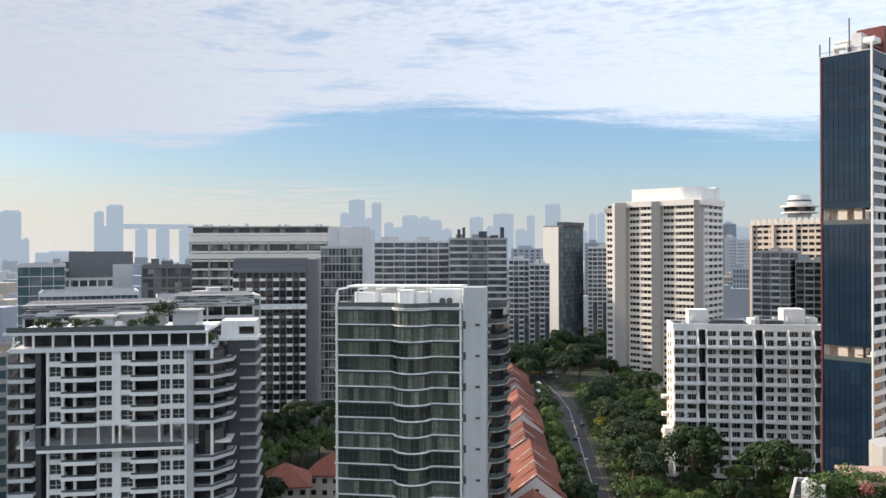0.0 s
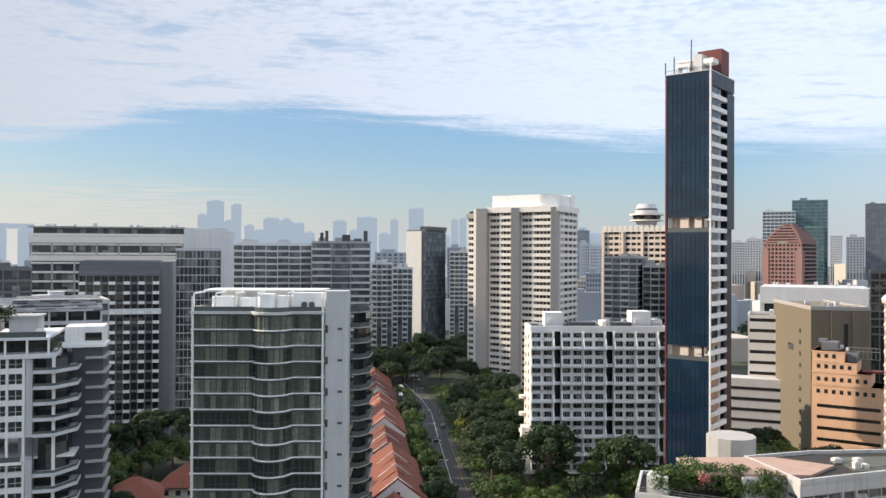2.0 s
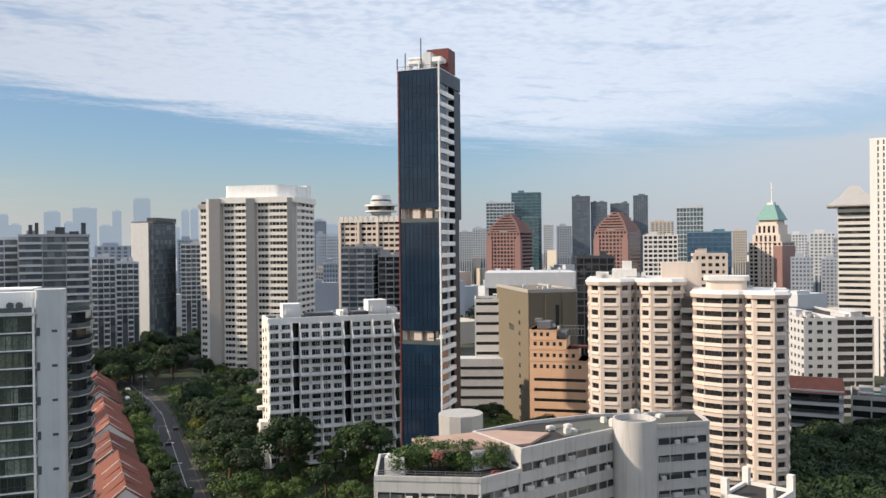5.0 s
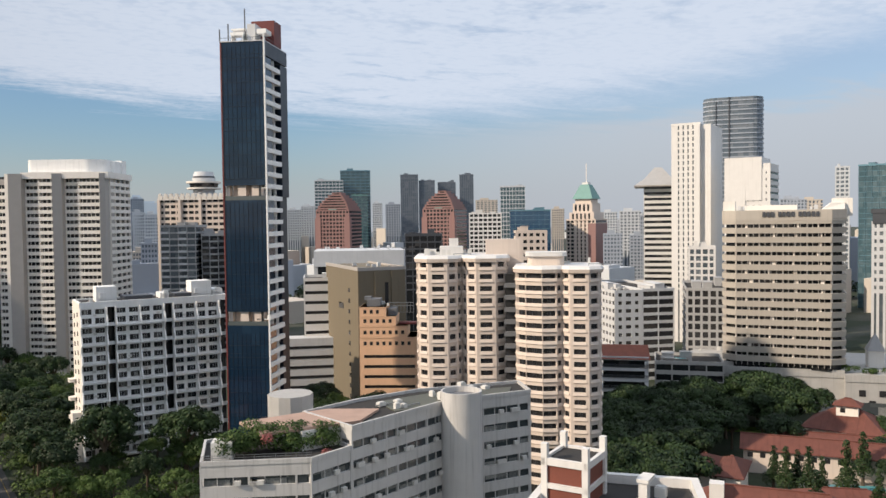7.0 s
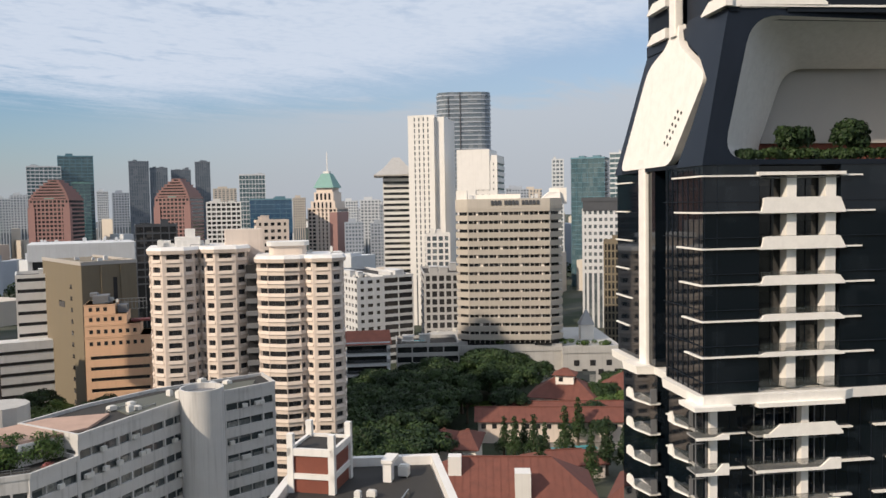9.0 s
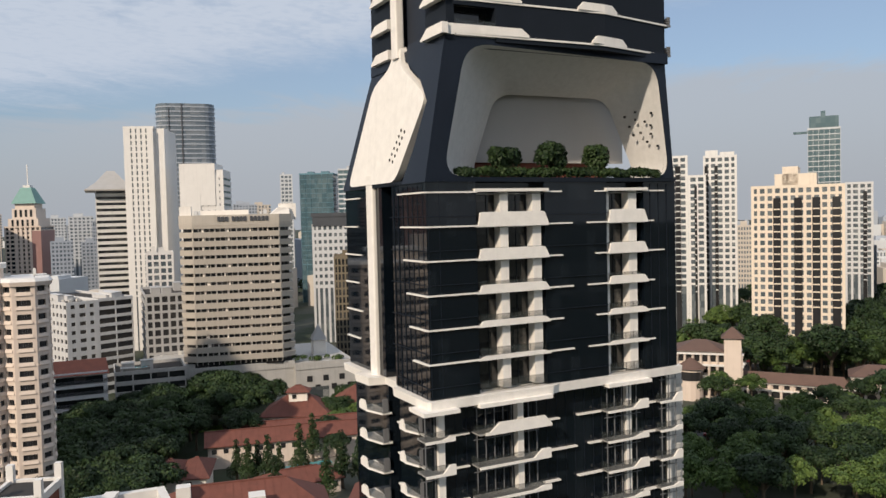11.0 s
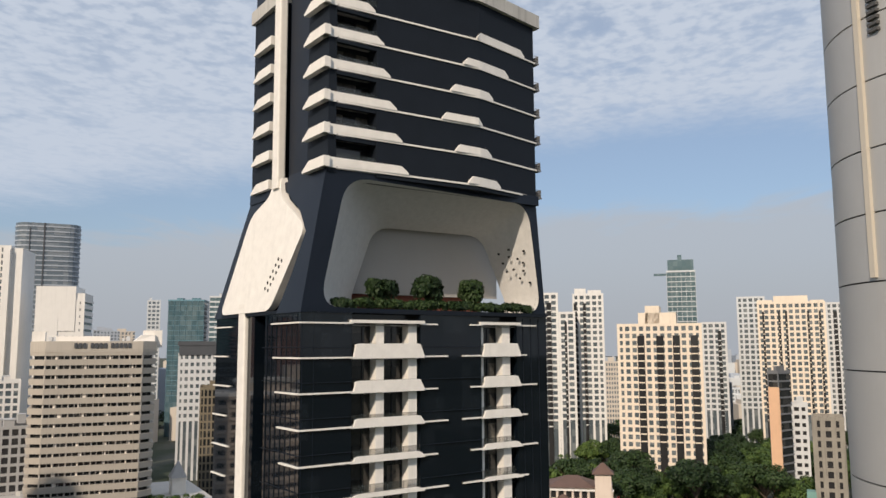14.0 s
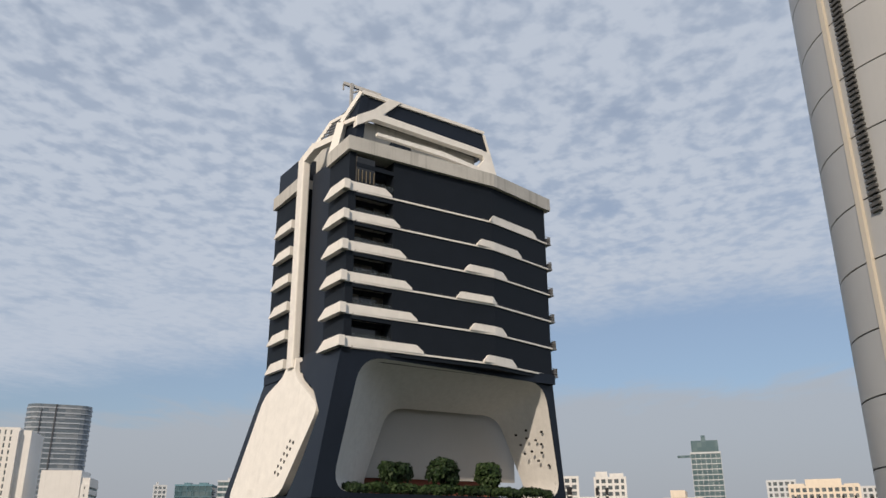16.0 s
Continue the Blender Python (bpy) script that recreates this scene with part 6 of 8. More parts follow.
# railed balcony under the roof parapet
bt("top_balcony", boxes("top_balcony", [(1.3, 3.7, -0.16, 1.6, 103.2, 106.4)]), "flat_interior")
for k in range(5):
    bt("top_post", boxes("top_post", [(1.5 + 0.5 * k, 1.58 + 0.5 * k, -0.3, -0.22, 103.4, 104.8)]), "khaki_render")

# ---------------------------------------------------------------- clad column close by
mat("aluminium_clad", (0.43, 0.43, 0.425), 0.45, metal=0.15, vary=0.05, scale=0.8, fine=2.0, bump=0.05)
mat("seam_strip", (0.55, 0.50, 0.42), 0.5, vary=0.05)
mat("joint_dark", (0.08, 0.08, 0.08), 0.8, vary=0.0, bump=0)
_az, _dd, _rad = radians(-122.1), 14.0, 2.2
COL = thing("clad_column", "round column clad in curved pale aluminium panels with dark joints", "column", -math.sin(_az) * _dd, math.cos(_az) * _dd, 0)
steps = 120
circle = [(_rad * math.cos(2 * math.pi * k / steps), _rad * math.sin(2 * math.pi * k / steps)) for k in range(steps)]
part("core", prism("core", grow(circle, -0.04), 0, 112), MATS["joint_dark"], COL)
inner_c = grow(circle, -0.03)
# tall panels below, shorter ones from eye level upwards
joints = [55.09, 56.89, 58.69, 60.49, 62.29, 64.09, 65.62, 66.85, 67.8, 68.7, 69.66, 70.57] + [70.57 + k for k in range(1, 22)]
for z0, z1 in zip(joints[:-1], joints[1:]):
    part("panel_ring", ring("panel_ring", circle, inner_c, z0 + 0.012, z1 - 0.012), MATS["aluminium_clad"], COL)
part("shaft_panels", ring("shaft_panels", circle, inner_c, 0, joints[0] - 0.012), MATS["aluminium_clad"], COL)
part("seam_rib", boxes("seam_rib", [(_rad - 0.02, _rad + 0.05, -0.05, 0.05, 66.9, 92)]), MATS["seam_strip"], COL, "pale vertical seam strip", turn=1.831)
part("vent_louvre", boxes("vent_louvre", [(_rad - 0.03, _rad + 0.03, 0.2, 0.38, 70.3 + 0.09 * k, 70.345 + 0.09 * k) for k in range(60)]), MATS["joint_dark"], COL, "dark louvred vent strip", turn=1.831, kind="stuff")

# ---------------------------------------------------------------- cream towers and their neighbours
mat("clear_white", (0.70, 0.685, 0.66), 0.6, vary=0.05, streak=0.08)
mat("window_tint", (0.03, 0.03, 0.032), 0.1, vary=0.2, bump=0, spec=0.6)
mat("pool_water", (0.10, 0.36, 0.40), 0.08, vary=0.1, bump=0.2, spec=0.5)
mat("paving", (0.20, 0.19, 0.17), 0.9, vary=0.2)
mat("grey_cladding", (0.54, 0.53, 0.515), 0.55, vary=0.08, streak=0.28)
mat("terrace_tile", (0.42, 0.29, 0.23), 0.85, vary=0.2)
mat("olive_roof", (0.10, 0.105, 0.085), 0.6, vary=0.3)
mat("lawn", (0.10, 0.17, 0.03), 0.9, vary=0.3)


def facet_tower(name, label, x, y, turn, plan, h, fl, wall, pane, win=0.62, win_h=1.25, sill=1.05, flare=0.28, cap=1.6, wide=0):
    """A tower over a many-sided plan: one window a facet and floor, bulging sills between them."""
    t = thing(name, label, "apartment tower", x, y, 0, turn)
    part("glazing", prism("glazing", grow(plan, -0.35), 0, h - 0.3), pane, t)
    n = int(h / fl)
    for i in range(n):
        z = h - (i + 1) * fl
        part("spandrel", prism("spandrel", plan, 0, fl - win_h) if i == 0 else bpy.data.meshes[SP[name]], wall, t, at=(0, 0, z))
        if i == 0:
            SP[name] = t.children[-1].data.name
    for (a, b), (c, d) in zip(plan, plan[1:] + plan[:1]):
        length = math.hypot(c - a, d - b)
        if length < 1.2:
            continue
        ang = math.atan2(d - b, c - a)
        side = length * (1 - (0.97 if wide and a < wide and b < 6 else win)) / 2
        me = boxes("pier", [(-0.02, side, -0.03, 0.5, 0, h), (length - side, length + 0.02, -0.03, 0.5, 0, h)])
        part("pier", me, wall, t, at=(a, b, 0), turn=ang)
        sill_me = prism("sill_bulge", [(side - 0.25, -flare), (length - side + 0.25, -flare), (length - side + 0.1, 0.1), (side - 0.1, 0.1)], 0, 0.75, [(side - 0.1, -0.04), (length - side + 0.1, -0.04), (length - side + 0.05, 0.1), (side - 0.05, 0.1)])
        bar = boxes("window_bar", [(length * q - 0.03, length * q + 0.03, 0.2, 0.3, fl - win_h, fl) for q in (0.4, 0.5, 0.6)])
        if b < 9:
            for i in range(n):
                z = h - (i + 1) * fl
                part("sill_bulge", sill_me, wall, t, at=(a, b, z + fl - win_h - 0.75), turn=ang)
                part("window_bar", bar, M["slate_panel"], t, at=(a, b, z), turn=ang)
    part("roof_cap", prism("roof_cap", grow(plan, 0.5), h, h + 0.9, grow(plan, 0.7)), wall, t)
    part("roof_cap", prism("roof_cap", grow(plan, 0.7), h + 0.9, h + cap, grow(plan, 0.1)), M["clear_white"], t)
    return t


SP = {}
lobes = [(0, 6), (0.6, 2.6), (3.2, 0.4), (8.0, 0.0), (10.4, 1.8), (11.6, 4.2), (12.8, 1.8), (15.2, 0.0), (20.0, 0.0), (22.8, 2.2), (23.4, 6), (23.4, 18), (0, 18)]
cl = facet_tower("cream_tower", "cream apartment tower with lobed bays and arched sills", 124.5, 156.6, -41.8, lobes, 55.6, 3.02, M["cream_paint"], M["window_tint"])
part("plant_room", boxes("plant_room", [(6, 12, 6, 12, 56, 59.4), (3, 5, 7, 11, 56, 58.6), (8.4, 10.8, 8, 11, 59, 61.4)]), M["clear_white"], cl)
part("link_block", boxes("link_block", [(18, 27, 8, 14, 0, 61.0)]), M["cream_paint"], cl)
lobes2 = [(1.0, 6.6), (1.5, 4.2), (3.6, 2.4), (7.6, 0.8), (11.0, 1.4), (12.4, 2.6), (14.2, 0.6), (18.6, 0.0), (21.2, 1.8), (21.8, 6), (21.8, 18), (1.0, 18)]
cr = facet_tower("cream_tower", "cream apartment tower with lobed bays and curved corner balconies", 136.3, 135.2, -48.5, lobes2, 53.2, 3.02, M["cream_paint"], M["window_tint"], wide=11)
part("recess_glazing", boxes("recess_glazing", [(-1.6, 1.2, 7.6, 15, 0, 52.6)]), M["window_tint"], cr)
# these balconies are coloured dark grey for the shade they sit in
rb = boxes("recess_balcony", [(-1.8, 1.2, 6.2, 7.8, 0, 1.05)])
for i in range(17):
    part("recess_balcony", rb, M["dark_grey"], cr, at=(0, 0, 1.0 + 3.02 * i))
part("plant_room", prism("plant_room", round_line([(4, 6), (13, 6), (13, 13), (4, 13)], 2), 54, 57.0), M["cream_paint"], cr)
part("plant_roof", prism("plant_roof", round_line([(3.4, 5.4), (13.6, 5.4), (13.6, 13.6), (3.4, 13.6)], 2), 57.0, 58.0), M["clear_white"], cr)

kh = thing("khaki_block", "windowless khaki rendered tower block with narrow slots", "building", 148.0, 216.2, 0, -18.1)
part("wall", boxes("wall", [(0, 16.4, 0, 42, 0, 50.4)]), M["khaki_render"], kh)
part("roof_edge", boxes("roof_edge", [(-0.15, 16.6, -0.15, 0.4, 50.0, 51.1), (-0.15, 0.4, 0.4, 42, 50.0, 51.1), (16.2, 16.6, 0.4, 42, 50, 51.1)]), M["taupe_tile"], kh)
part("rib_wall", boxes("rib_wall", [(5.6, 8.4, -0.5, 0.1, 0, 49.6), (11.4, 14.2, -0.5, 0.1, 0, 49.6)]), M["khaki_render"], kh)
slot = boxes("slot_window", [(-0.08, 0.1, 10, 11.6, 0, 1.1), (-0.14, 0.0, 9.7, 11.9, -0.2, 0)])
for i in range(12):
    part("slot_window", slot, M["window_tint"], kh, at=(0, 0, 3 + 3.6 * i))
part("large_window", boxes("large_window", [(-0.08, 0.1, 18, 24, 36, 38)]), M["window_tint"], kh)
part("tall_slot", boxes("tall_slot", [(9.2, 10.4, -0.1, 0.2, 38, 46)]), M["window_tint"], kh)

og = thing("orange_block", "stepped orange office block with ribbon windows", "building", 136.8, 199.5, 0, -42.6)
part("glazing", boxes("glazing", [(0.4, 16.6, 0.4, 12, 0, 27.8)]), M["window_tint"], og)
for i in range(10):
    z = 27.9 - 3.05 * i
    part("ribbon_band", boxes("ribbon_band", [(0, 17.2, 0, 12.3, z - 2.05, z), (0, 1.3, -0.02, 12.3, z - 3.05, z - 2.05)]), M["orange_render"], og)
for x0, x1, z0, z1, y0 in ((0, 17.2, 27.9, 31.2, 0.05), (0, 14.4, 31.2, 34.6, 0.3), (0, 11.0, 34.6, 37.4, 0.5), (0, 8.0, 37.4, 40.2, 0.7)):
    part("upper_wall", boxes("upper_wall", [(x0, x1, y0, 12, z0, z1), (x0 - 0.1, x1 + 0.1, y0 - 0.1, 12.1, z1 - 0.35, z1)]), M["orange_render"], og)
    for k in range(int((x1 - 1) / 1.9)):
        part("small_window", boxes("small_window", [(1.2 + 1.9 * k, 2.1 + 1.9 * k, y0 - 0.04, y0 + 0.3, z0 + 0.9, z0 + 2.0)]), M["window_tint"], og)
part("roof_plant", boxes("roof_plant", [(2, 6, 3, 9, 40.2, 42.4), (8.5, 11, 3, 8, 37.4, 39.6), (1, 3, 5, 8, 42, 43)]), M["dark_grey"], og)
part("roof_rail", boxes("roof_rail", [(8, 16.1, 6, 6.1, 38.0, 38.1), (8, 16.1, 6, 6.1, 40, 40.15), (8, 16, 6, 6.1, 41, 41.15)] + [(8 + k, 8.1 + k, 6, 6.1, 38, 41) for k in range(9)]), M["steel_rail"], og)
part("red_canopy", boxes("red_canopy", [(12, 17, 2, 5, 34.8, 35.4)]), M["red_panel"], og)

# long strip block with the round stair
st = thing("strip_block", "grey white strip windowed block with round stair tower and roof garden", "building", 0, 0, 0)
front = [(47.4, 110.0), (60.4, 100.9), (68.5, 102.3), (78.5, 104.0), (90.5, 105.8), (107.5, 101.6)]
back = [(112, 109), (93, 116.5), (80, 117.5), (68, 116), (53, 121)]


def strip_plan(i0, i1, b0, b1):
    return front[i0:i1 + 1] + back[b0:b1 + 1]


low_part = [front[0], front[1], front[2], (68, 116), (53, 121)]
high_part = [front[2], front[3], front[4], front[5], back[0], back[1], back[2], (68, 116)]
for pl, top_z in ((low_part, 31.0), (high_part, 34.0)):
    part("glazing", prism("glazing", grow(pl, -0.4), 0, top_z - 0.4), M["room_glass_light"], st)
    for i in range(11):
        z = top_z - 3.05 * i
        part("spandrel", prism("spandrel", pl, max(z - 1.75, 0), z), M["grey_cladding"], st)
        if z - 3.05 < 0:
            break
    for (a, b), (c, d) in zip(pl[:4], pl[1:5]):
        length = math.hypot(c - a, d - b)
        for k in range(int(length / 2.2) + 1):
            s = k / max(1, int(length / 2.2))
            part("pier", boxes("pier", [(-0.14, 0.14, -0.02, 0.5, 0, top_z)] if k % 3 == 0 else [(-0.05, 0.05, 0.2, 0.5, 0, top_z)]), M["grey_cladding"], st, at=(a + (c - a) * s, b + (d - b) * s, 0), turn=math.atan2(d - b, c - a))
        rr = random.Random(int(a * 3))
        for k in range(int(length * 0.7)):
            s, i = rr.random(), rr.randrange(5)
            part("ac_unit", boxes("ac_unit", [(-0.45, 0.45, -0.45, 0.1, 0, 0.65)]), M["ac_unit"], st, at=(a + (c - a) * s, b + (d - b) * s, top_z - 3.05 * i - 2.9), turn=math.atan2(d - b, c - a))
    part("parapet", ring("parapet", grow(pl, 0.1), grow(pl, -0.3), top_z, top_z + 0.7), M["grey_cladding"], st)
    part("roof", prism("roof", grow(pl, -0.3), top_z, top_z + 0.15), M["roof_felt"], st)
part("stair_tower", disc(92.5, 103.9, 3.6, 0, 35.4, n=48), M["grey_cladding"], st, "smooth round grey stair tower")
part("stair_hollow", disc(92.5, 103.9, 3.1, 35.4, 35.5, n=48), M["dark_grey"], st)
part("stair_rim", ring("stair_rim", [(92.5 + 3.6 * math.cos(k * math.pi / 24), 103.9 + 3.6 * math.sin(k * math.pi / 24)) for k in range(48)], [(92.5 + 3.3 * math.cos(k * math.pi / 24), 103.9 + 3.3 * math.sin(k * math.pi / 24)) for k in range(48)], 35.4, 36.4), M["grey_cladding"], st)
part("roof_panel", prism("roof_panel", [(80, 106.5), (105, 104.5), (108, 107), (93, 113.5), (82, 114.5)], 34.16, 34.3), M["olive_roof"], st)
part("terrace_house", prism("terrace_house", [(62, 106.2), (71, 105.4), (71, 114), (62, 114.5)], 31, 34.2), M["clear_white"], st)
part("terrace_roof", prism("terrace_roof", [(56, 108.0), (71.6, 104.6), (78.5, 109), (72, 115), (57, 117)], 34.2, 34.6), M["terrace_tile"], st)
part("water_tank", disc(69.4, 122.6, 3.9, 26, 36.4, n=12), M["concrete"], st, "grey concrete drum shaped water tank")
part("terrace_rail", boxes("terrace_rail", [(0, 15.8, 0, 0.05, 31.7 + 0.35 * q, 31.76 + 0.35 * q) for q in range(3)] + [(k * 1.5, k * 1.5 + 0.06, 0, 0.06, 31.2, 32.5) for k in range(11)]), M["steel_rail"], st, at=(47.6, 110.1, 0), turn=math.atan2(-9.1, 13.0))
part("terrace_shed", boxes("terrace_shed", [(0, 3, 0, 3, 31, 34.0)]), M["clear_white"], st, at=(49.2, 110.4, 0), turn=math.atan2(-9.1, 13.0))
rg = random.Random(31)
v, f = leaves(rg, [(51.5 + s * 16 + rg.uniform(-0.6, 0.6), 109.6 - s * 5.6 + rg.uniform(0.2, 3.4), 32.0 + rg.uniform(0, 2.8), rg.uniform(1.0, 1.9), 0.95) for s in [k / 44 for k in range(45)]], 95, 0.22)
part("roof_garden", mesh_of("roof_garden", v, f), M["leaf_mid"], st, "thick green roof garden planting", kind="stuff")
v, f = leaves(rg, [(64.5 + rg.uniform(-1.2, 1.2), 102.6 + rg.uniform(-0.6, 0.8), 31.0 + rg.uniform(-1.4, 0.6), 0.7, 1.0) for _ in range(5)] + [(56 + rg.uniform(-1, 1), 107, 34.0, 0.8, 1) for _ in range(3)], 90, 0.18)
mat("bougainvillea", (0.30, 0.10, 0.09), 0.7, vary=0.3)
part("red_creeper", mesh_of("red_creeper", v, f), M["bougainvillea"], st, "reddish flowering creeper", kind="stuff")

# brick lift tower and flat roof close below
bx = thing("brick_roof_block", "flat roofed block with white framed red brick lift tower", "building", 67.4, 55.3, -0.5, 19)
deck = [(-14, 4), (-2, -14), (13.0, -8.4), (8.6, 7.4)]
part("wall", prism("wall", grow(deck, -0.3), 0, 34.6), M["clear_white"], bx)
part("roof", prism("roof", grow(deck, -0.8), 34.6, 35.0), M["roof_felt"], bx)
part("parapet", ring("parapet", grow(deck, 0.3), grow(deck, -0.6), 34.0, 36.0), M["clear_white"], bx)
part("brick_core", boxes("brick_core", [(0.3, 6.0, 0.3, 5.2, 34.8, 39.4)]), M["brick_red"], bx, "red brick infill panel")
part("white_frame", boxes("white_frame", [(0, 0.7, 0, 0.7, 34.8, 41.6), (5.6, 6.3, 0, 0.7, 34.8, 41.6), (0, 0.7, 4.8, 5.5, 34.8, 41.6), (5.6, 6.3, 4.8, 5.5, 34.8, 41.6),
                                          (0, 6.3, 0.05, 0.45, 39.2, 40.0), (0, 6.3, 0.05, 0.45, 36.6, 37.2), (0.05, 0.45, 0.4, 5.2, 39.2, 40.0), (0.05, 0.45, 0.4, 5.2, 36.6, 37.2), (5.85, 6.25, 0.4, 5.2, 39.2, 40), (5.85, 6.25, 0.4, 5.2, 36.6, 37.2), (0, 6.3, 5.05, 5.45, 39.2, 40)]), M["clear_white"], bx)
part("tower_roof", boxes("tower_roof", [(0.4, 6, 0.4, 5.2, 39.5, 39.7)]), M["roof_felt"], bx)
part("roof_vent", boxes("roof_vent", [(5, 6.2, -5, -4, 35, 37.2), (4.8, 7.6, -5.2, -3.8, 37.2, 37.6)]), M["clear_white"], bx)
for k in range(5):
    part("frame_column", boxes("frame_column", [(-0.3, 0.3, -0.3, 0.3, 0, 34)]), M["clear_white"], bx, at=(13.0 - k * 1.0, -8.4 + 3.6 * k, 0))

# ---------------------------------------------------------------- banded mall tower and podium
mt = thing("mall_tower", "beige tower of stacked horizontal bands above a shopping podium", "building", 254.7, 148.9, 0, -63.2)
mp = [(0, 3.0), (4.5, 0.2), (34.4, 0.0), (38.9, 3.4), (38.9, 24), (0, 24)]
part("glazing", prism("glazing", grow(mp, -1.2), 14, 67), M["shadow_glass"], mt)
mat("mall_tile", (0.47, 0.43, 0.375), 0.7, vary=0.06, streak=0.1)
bandm = prism("floor_band", mp, 0, 1.95, grow(mp, 0.25))
for i in range(16):
    part("floor_band", bandm, M["mall_tile"], mt, at=(0, 0, 16.2 + 3.15 * i))
part("top_wall", prism("top_wall", grow(mp, 0.2), 64.6, 68.2), M["mall_tile"], mt)
post = boxes("window_post", [(-0.08, 0.08, 0.35, 0.95, 15, 65)])
for k in range(17):
    part("window_post", post, M["taupe_tile"], mt, at=(4.6 + 1.85 * k, 0, 0))
rm = random.Random(31)
blind_me = [boxes("window_blind", [(0, q, 0.8, 1.05, 1.95, 3.15)]) for q in (0.45, 0.7, 1.1)]
for i in range(16):
    for k in range(9):
        part("window_blind", blind_me[0 if k % 2 == 0 else rm.randrange(3)], M["warm_white"], mt, at=(4.3 + 3.75 * k + (0 if k % 2 == 0 else rm.uniform(-0.8, 0.8)), 0, 16.2 + 3.15 * i))
for k in range(12):
    sx = 13 + 1.35 * k + (0.9 if k > 2 else 0) + (0.9 if k > 6 else 0)
    part("sign_bar", boxes("sign_bar", [(sx, sx + 0.95, -0.5, -0.1, 66.0, 67.6)]), M["slate_panel"], mt, "dark sign bar")
part("roof_room", prism("roof_room", [(31.5, 3), (38.5, 4), (38.5, 18), (31.5, 18)], 68, 70.5, [(34.5, 4), (38.5, 5), (38.5, 16), (34.5, 16)]), M["beige_tile"], mt)
part("roof_room", boxes("roof_room", [(35, 41, 6, 14, 66, 72.0), (0, 4, 5, 12, 66, 71.5), (6, 24, 8, 16, 68, 70)]), M["beige_tile"], mt)
pdm = thing("mall_podium", "low grey shopping podium with roof planting", "building", 261.1, 147.7, 0, -57.6)
part("wall", boxes("wall", [(-14, 56, -6, 40, 0, 13.2), (34, 56, -9, 6, 0, 12.6), (-15, 4, -3, 20, 13, 15.4), (18, 26, -5, 1, 13, 18.4)]), M["concrete"], pdm)
part("parapet", boxes("parapet", [(-14.2, 34.2, -6.3, -5.8, 11.8, 14.4), (33.8, 56.3, -9.3, -8.8, 11.2, 13.8)]), M["concrete"], pdm)
for k in range(6):
    part("window", boxes("window", [(38 + 3 * k, 40 + 3 * k, -9.1, -8.8, 6.5 - 3.4 * (k % 2), 8.6 - 3.4 * (k % 2))]), M["window_tint"], pdm)
part("glass_front", boxes("glass_front", [(36, 46, -9.15, -8.9, 0.5, 4.5)]), M["room_glass_light"], pdm)
rp = random.Random(3)
v, f = leaves(rp, [(rp.uniform(0, 40), rp.uniform(-5, -1), 14.4 + rp.uniform(0, 0.8), rp.uniform(0.8, 1.5), 0.7) for _ in range(34)] + [(rp.uniform(38, 54), rp.uniform(-6, 0), 14.0, 1.3, 0.7) for _ in range(12)], 60, 0.3)
part("roof_planting", mesh_of("roof_planting", v, f), M["leaf_mid"], pdm, kind="stuff")
part("cone_house", prism("cone_house", [(44, 8), (49, 8), (49, 13), (44, 13)], 13, 19), M["beige_tile"], pdm)
part("cone_roof", prism("cone_roof", [(43.6, 7.6), (49.4, 7.6), (49.4, 13.4), (43.6, 13.4)], 19, 25, [(46.4, 10.4), (46.6, 10.4), (46.6, 10.6), (46.4, 10.6)]), M["grey_render"], pdm)

# ---------------------------------------------------------------- offices and hotels beyond
def stepped(name, label, x, y, turn, w, d, h, tops):
    t = block(name, label, x, y, turn, w, d, h, 3.6, 3.4, 1.5, 1.1, M["pink_granite"], M["shadow_glass"], plant=False, category="office tower")
    z = h
    for k, q in enumerate(tops):
        part("roof_step", boxes("roof_step", [(q, w - q, q, d - q, z, z + 2.2), (q - 0.35, w - q + 0.35, q - 0.35, d - q + 0.35, z + 2.2, z + 2.7)]), M["pink_granite"], t)
        part("step_window", boxes("step_window", [(q + 2, w - q - 2, q - 0.1, q + 0.2, z + 0.7, z + 1.8), (q - 0.1, q + 0.2, q + 2, d - q - 2, z + 0.7, z + 1.8)]), M["shadow_glass"], t)
        z += 2.7
    for a0, b0 in ((-0.8, -0.8), (w - 5.2, -0.8), (-0.8, d - 5.2)):
        part("corner_pier", boxes("corner_pier", [(a0, a0 + 6, b0, b0 + 6, 0, h - 7), (a0 + 1, a0 + 5, b0 + 1, b0 + 5, h - 7, h - 3)]), M["pink_granite"], t)
    part("skylight", boxes("skylight", [(w * .38, w * .62, 0.6, 2.6, h, h + 2.2)]), M["copper_green"], t)
    return t


stepped("pink_office_tower", "pink granite office tower with stepped pyramid roof", 424.4, 692.2, -52.7, 34.8, 40, 77, (0.8, 1.8, 3.2, 5.0, 7.2, 9.8, 12.6))
stepped("pink_office_tower", "pink granite office tower with stepped pyramid roof", 498.6, 614.4, -60.2, 32.7, 40, 77, (0.8, 1.8, 3.2, 5.0, 7.2, 9.6, 12.2))
block("glass_office_tower", "teal and white office tower", 495.7, 810.4, -32.5, 33.3, 30, 114, 3.8, 4, 1.0, 0.5, M["hazed_white"], M["teal_glass"], category="office tower")
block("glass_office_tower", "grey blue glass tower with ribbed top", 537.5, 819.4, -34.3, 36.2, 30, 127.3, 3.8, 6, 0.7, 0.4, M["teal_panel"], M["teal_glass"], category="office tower")
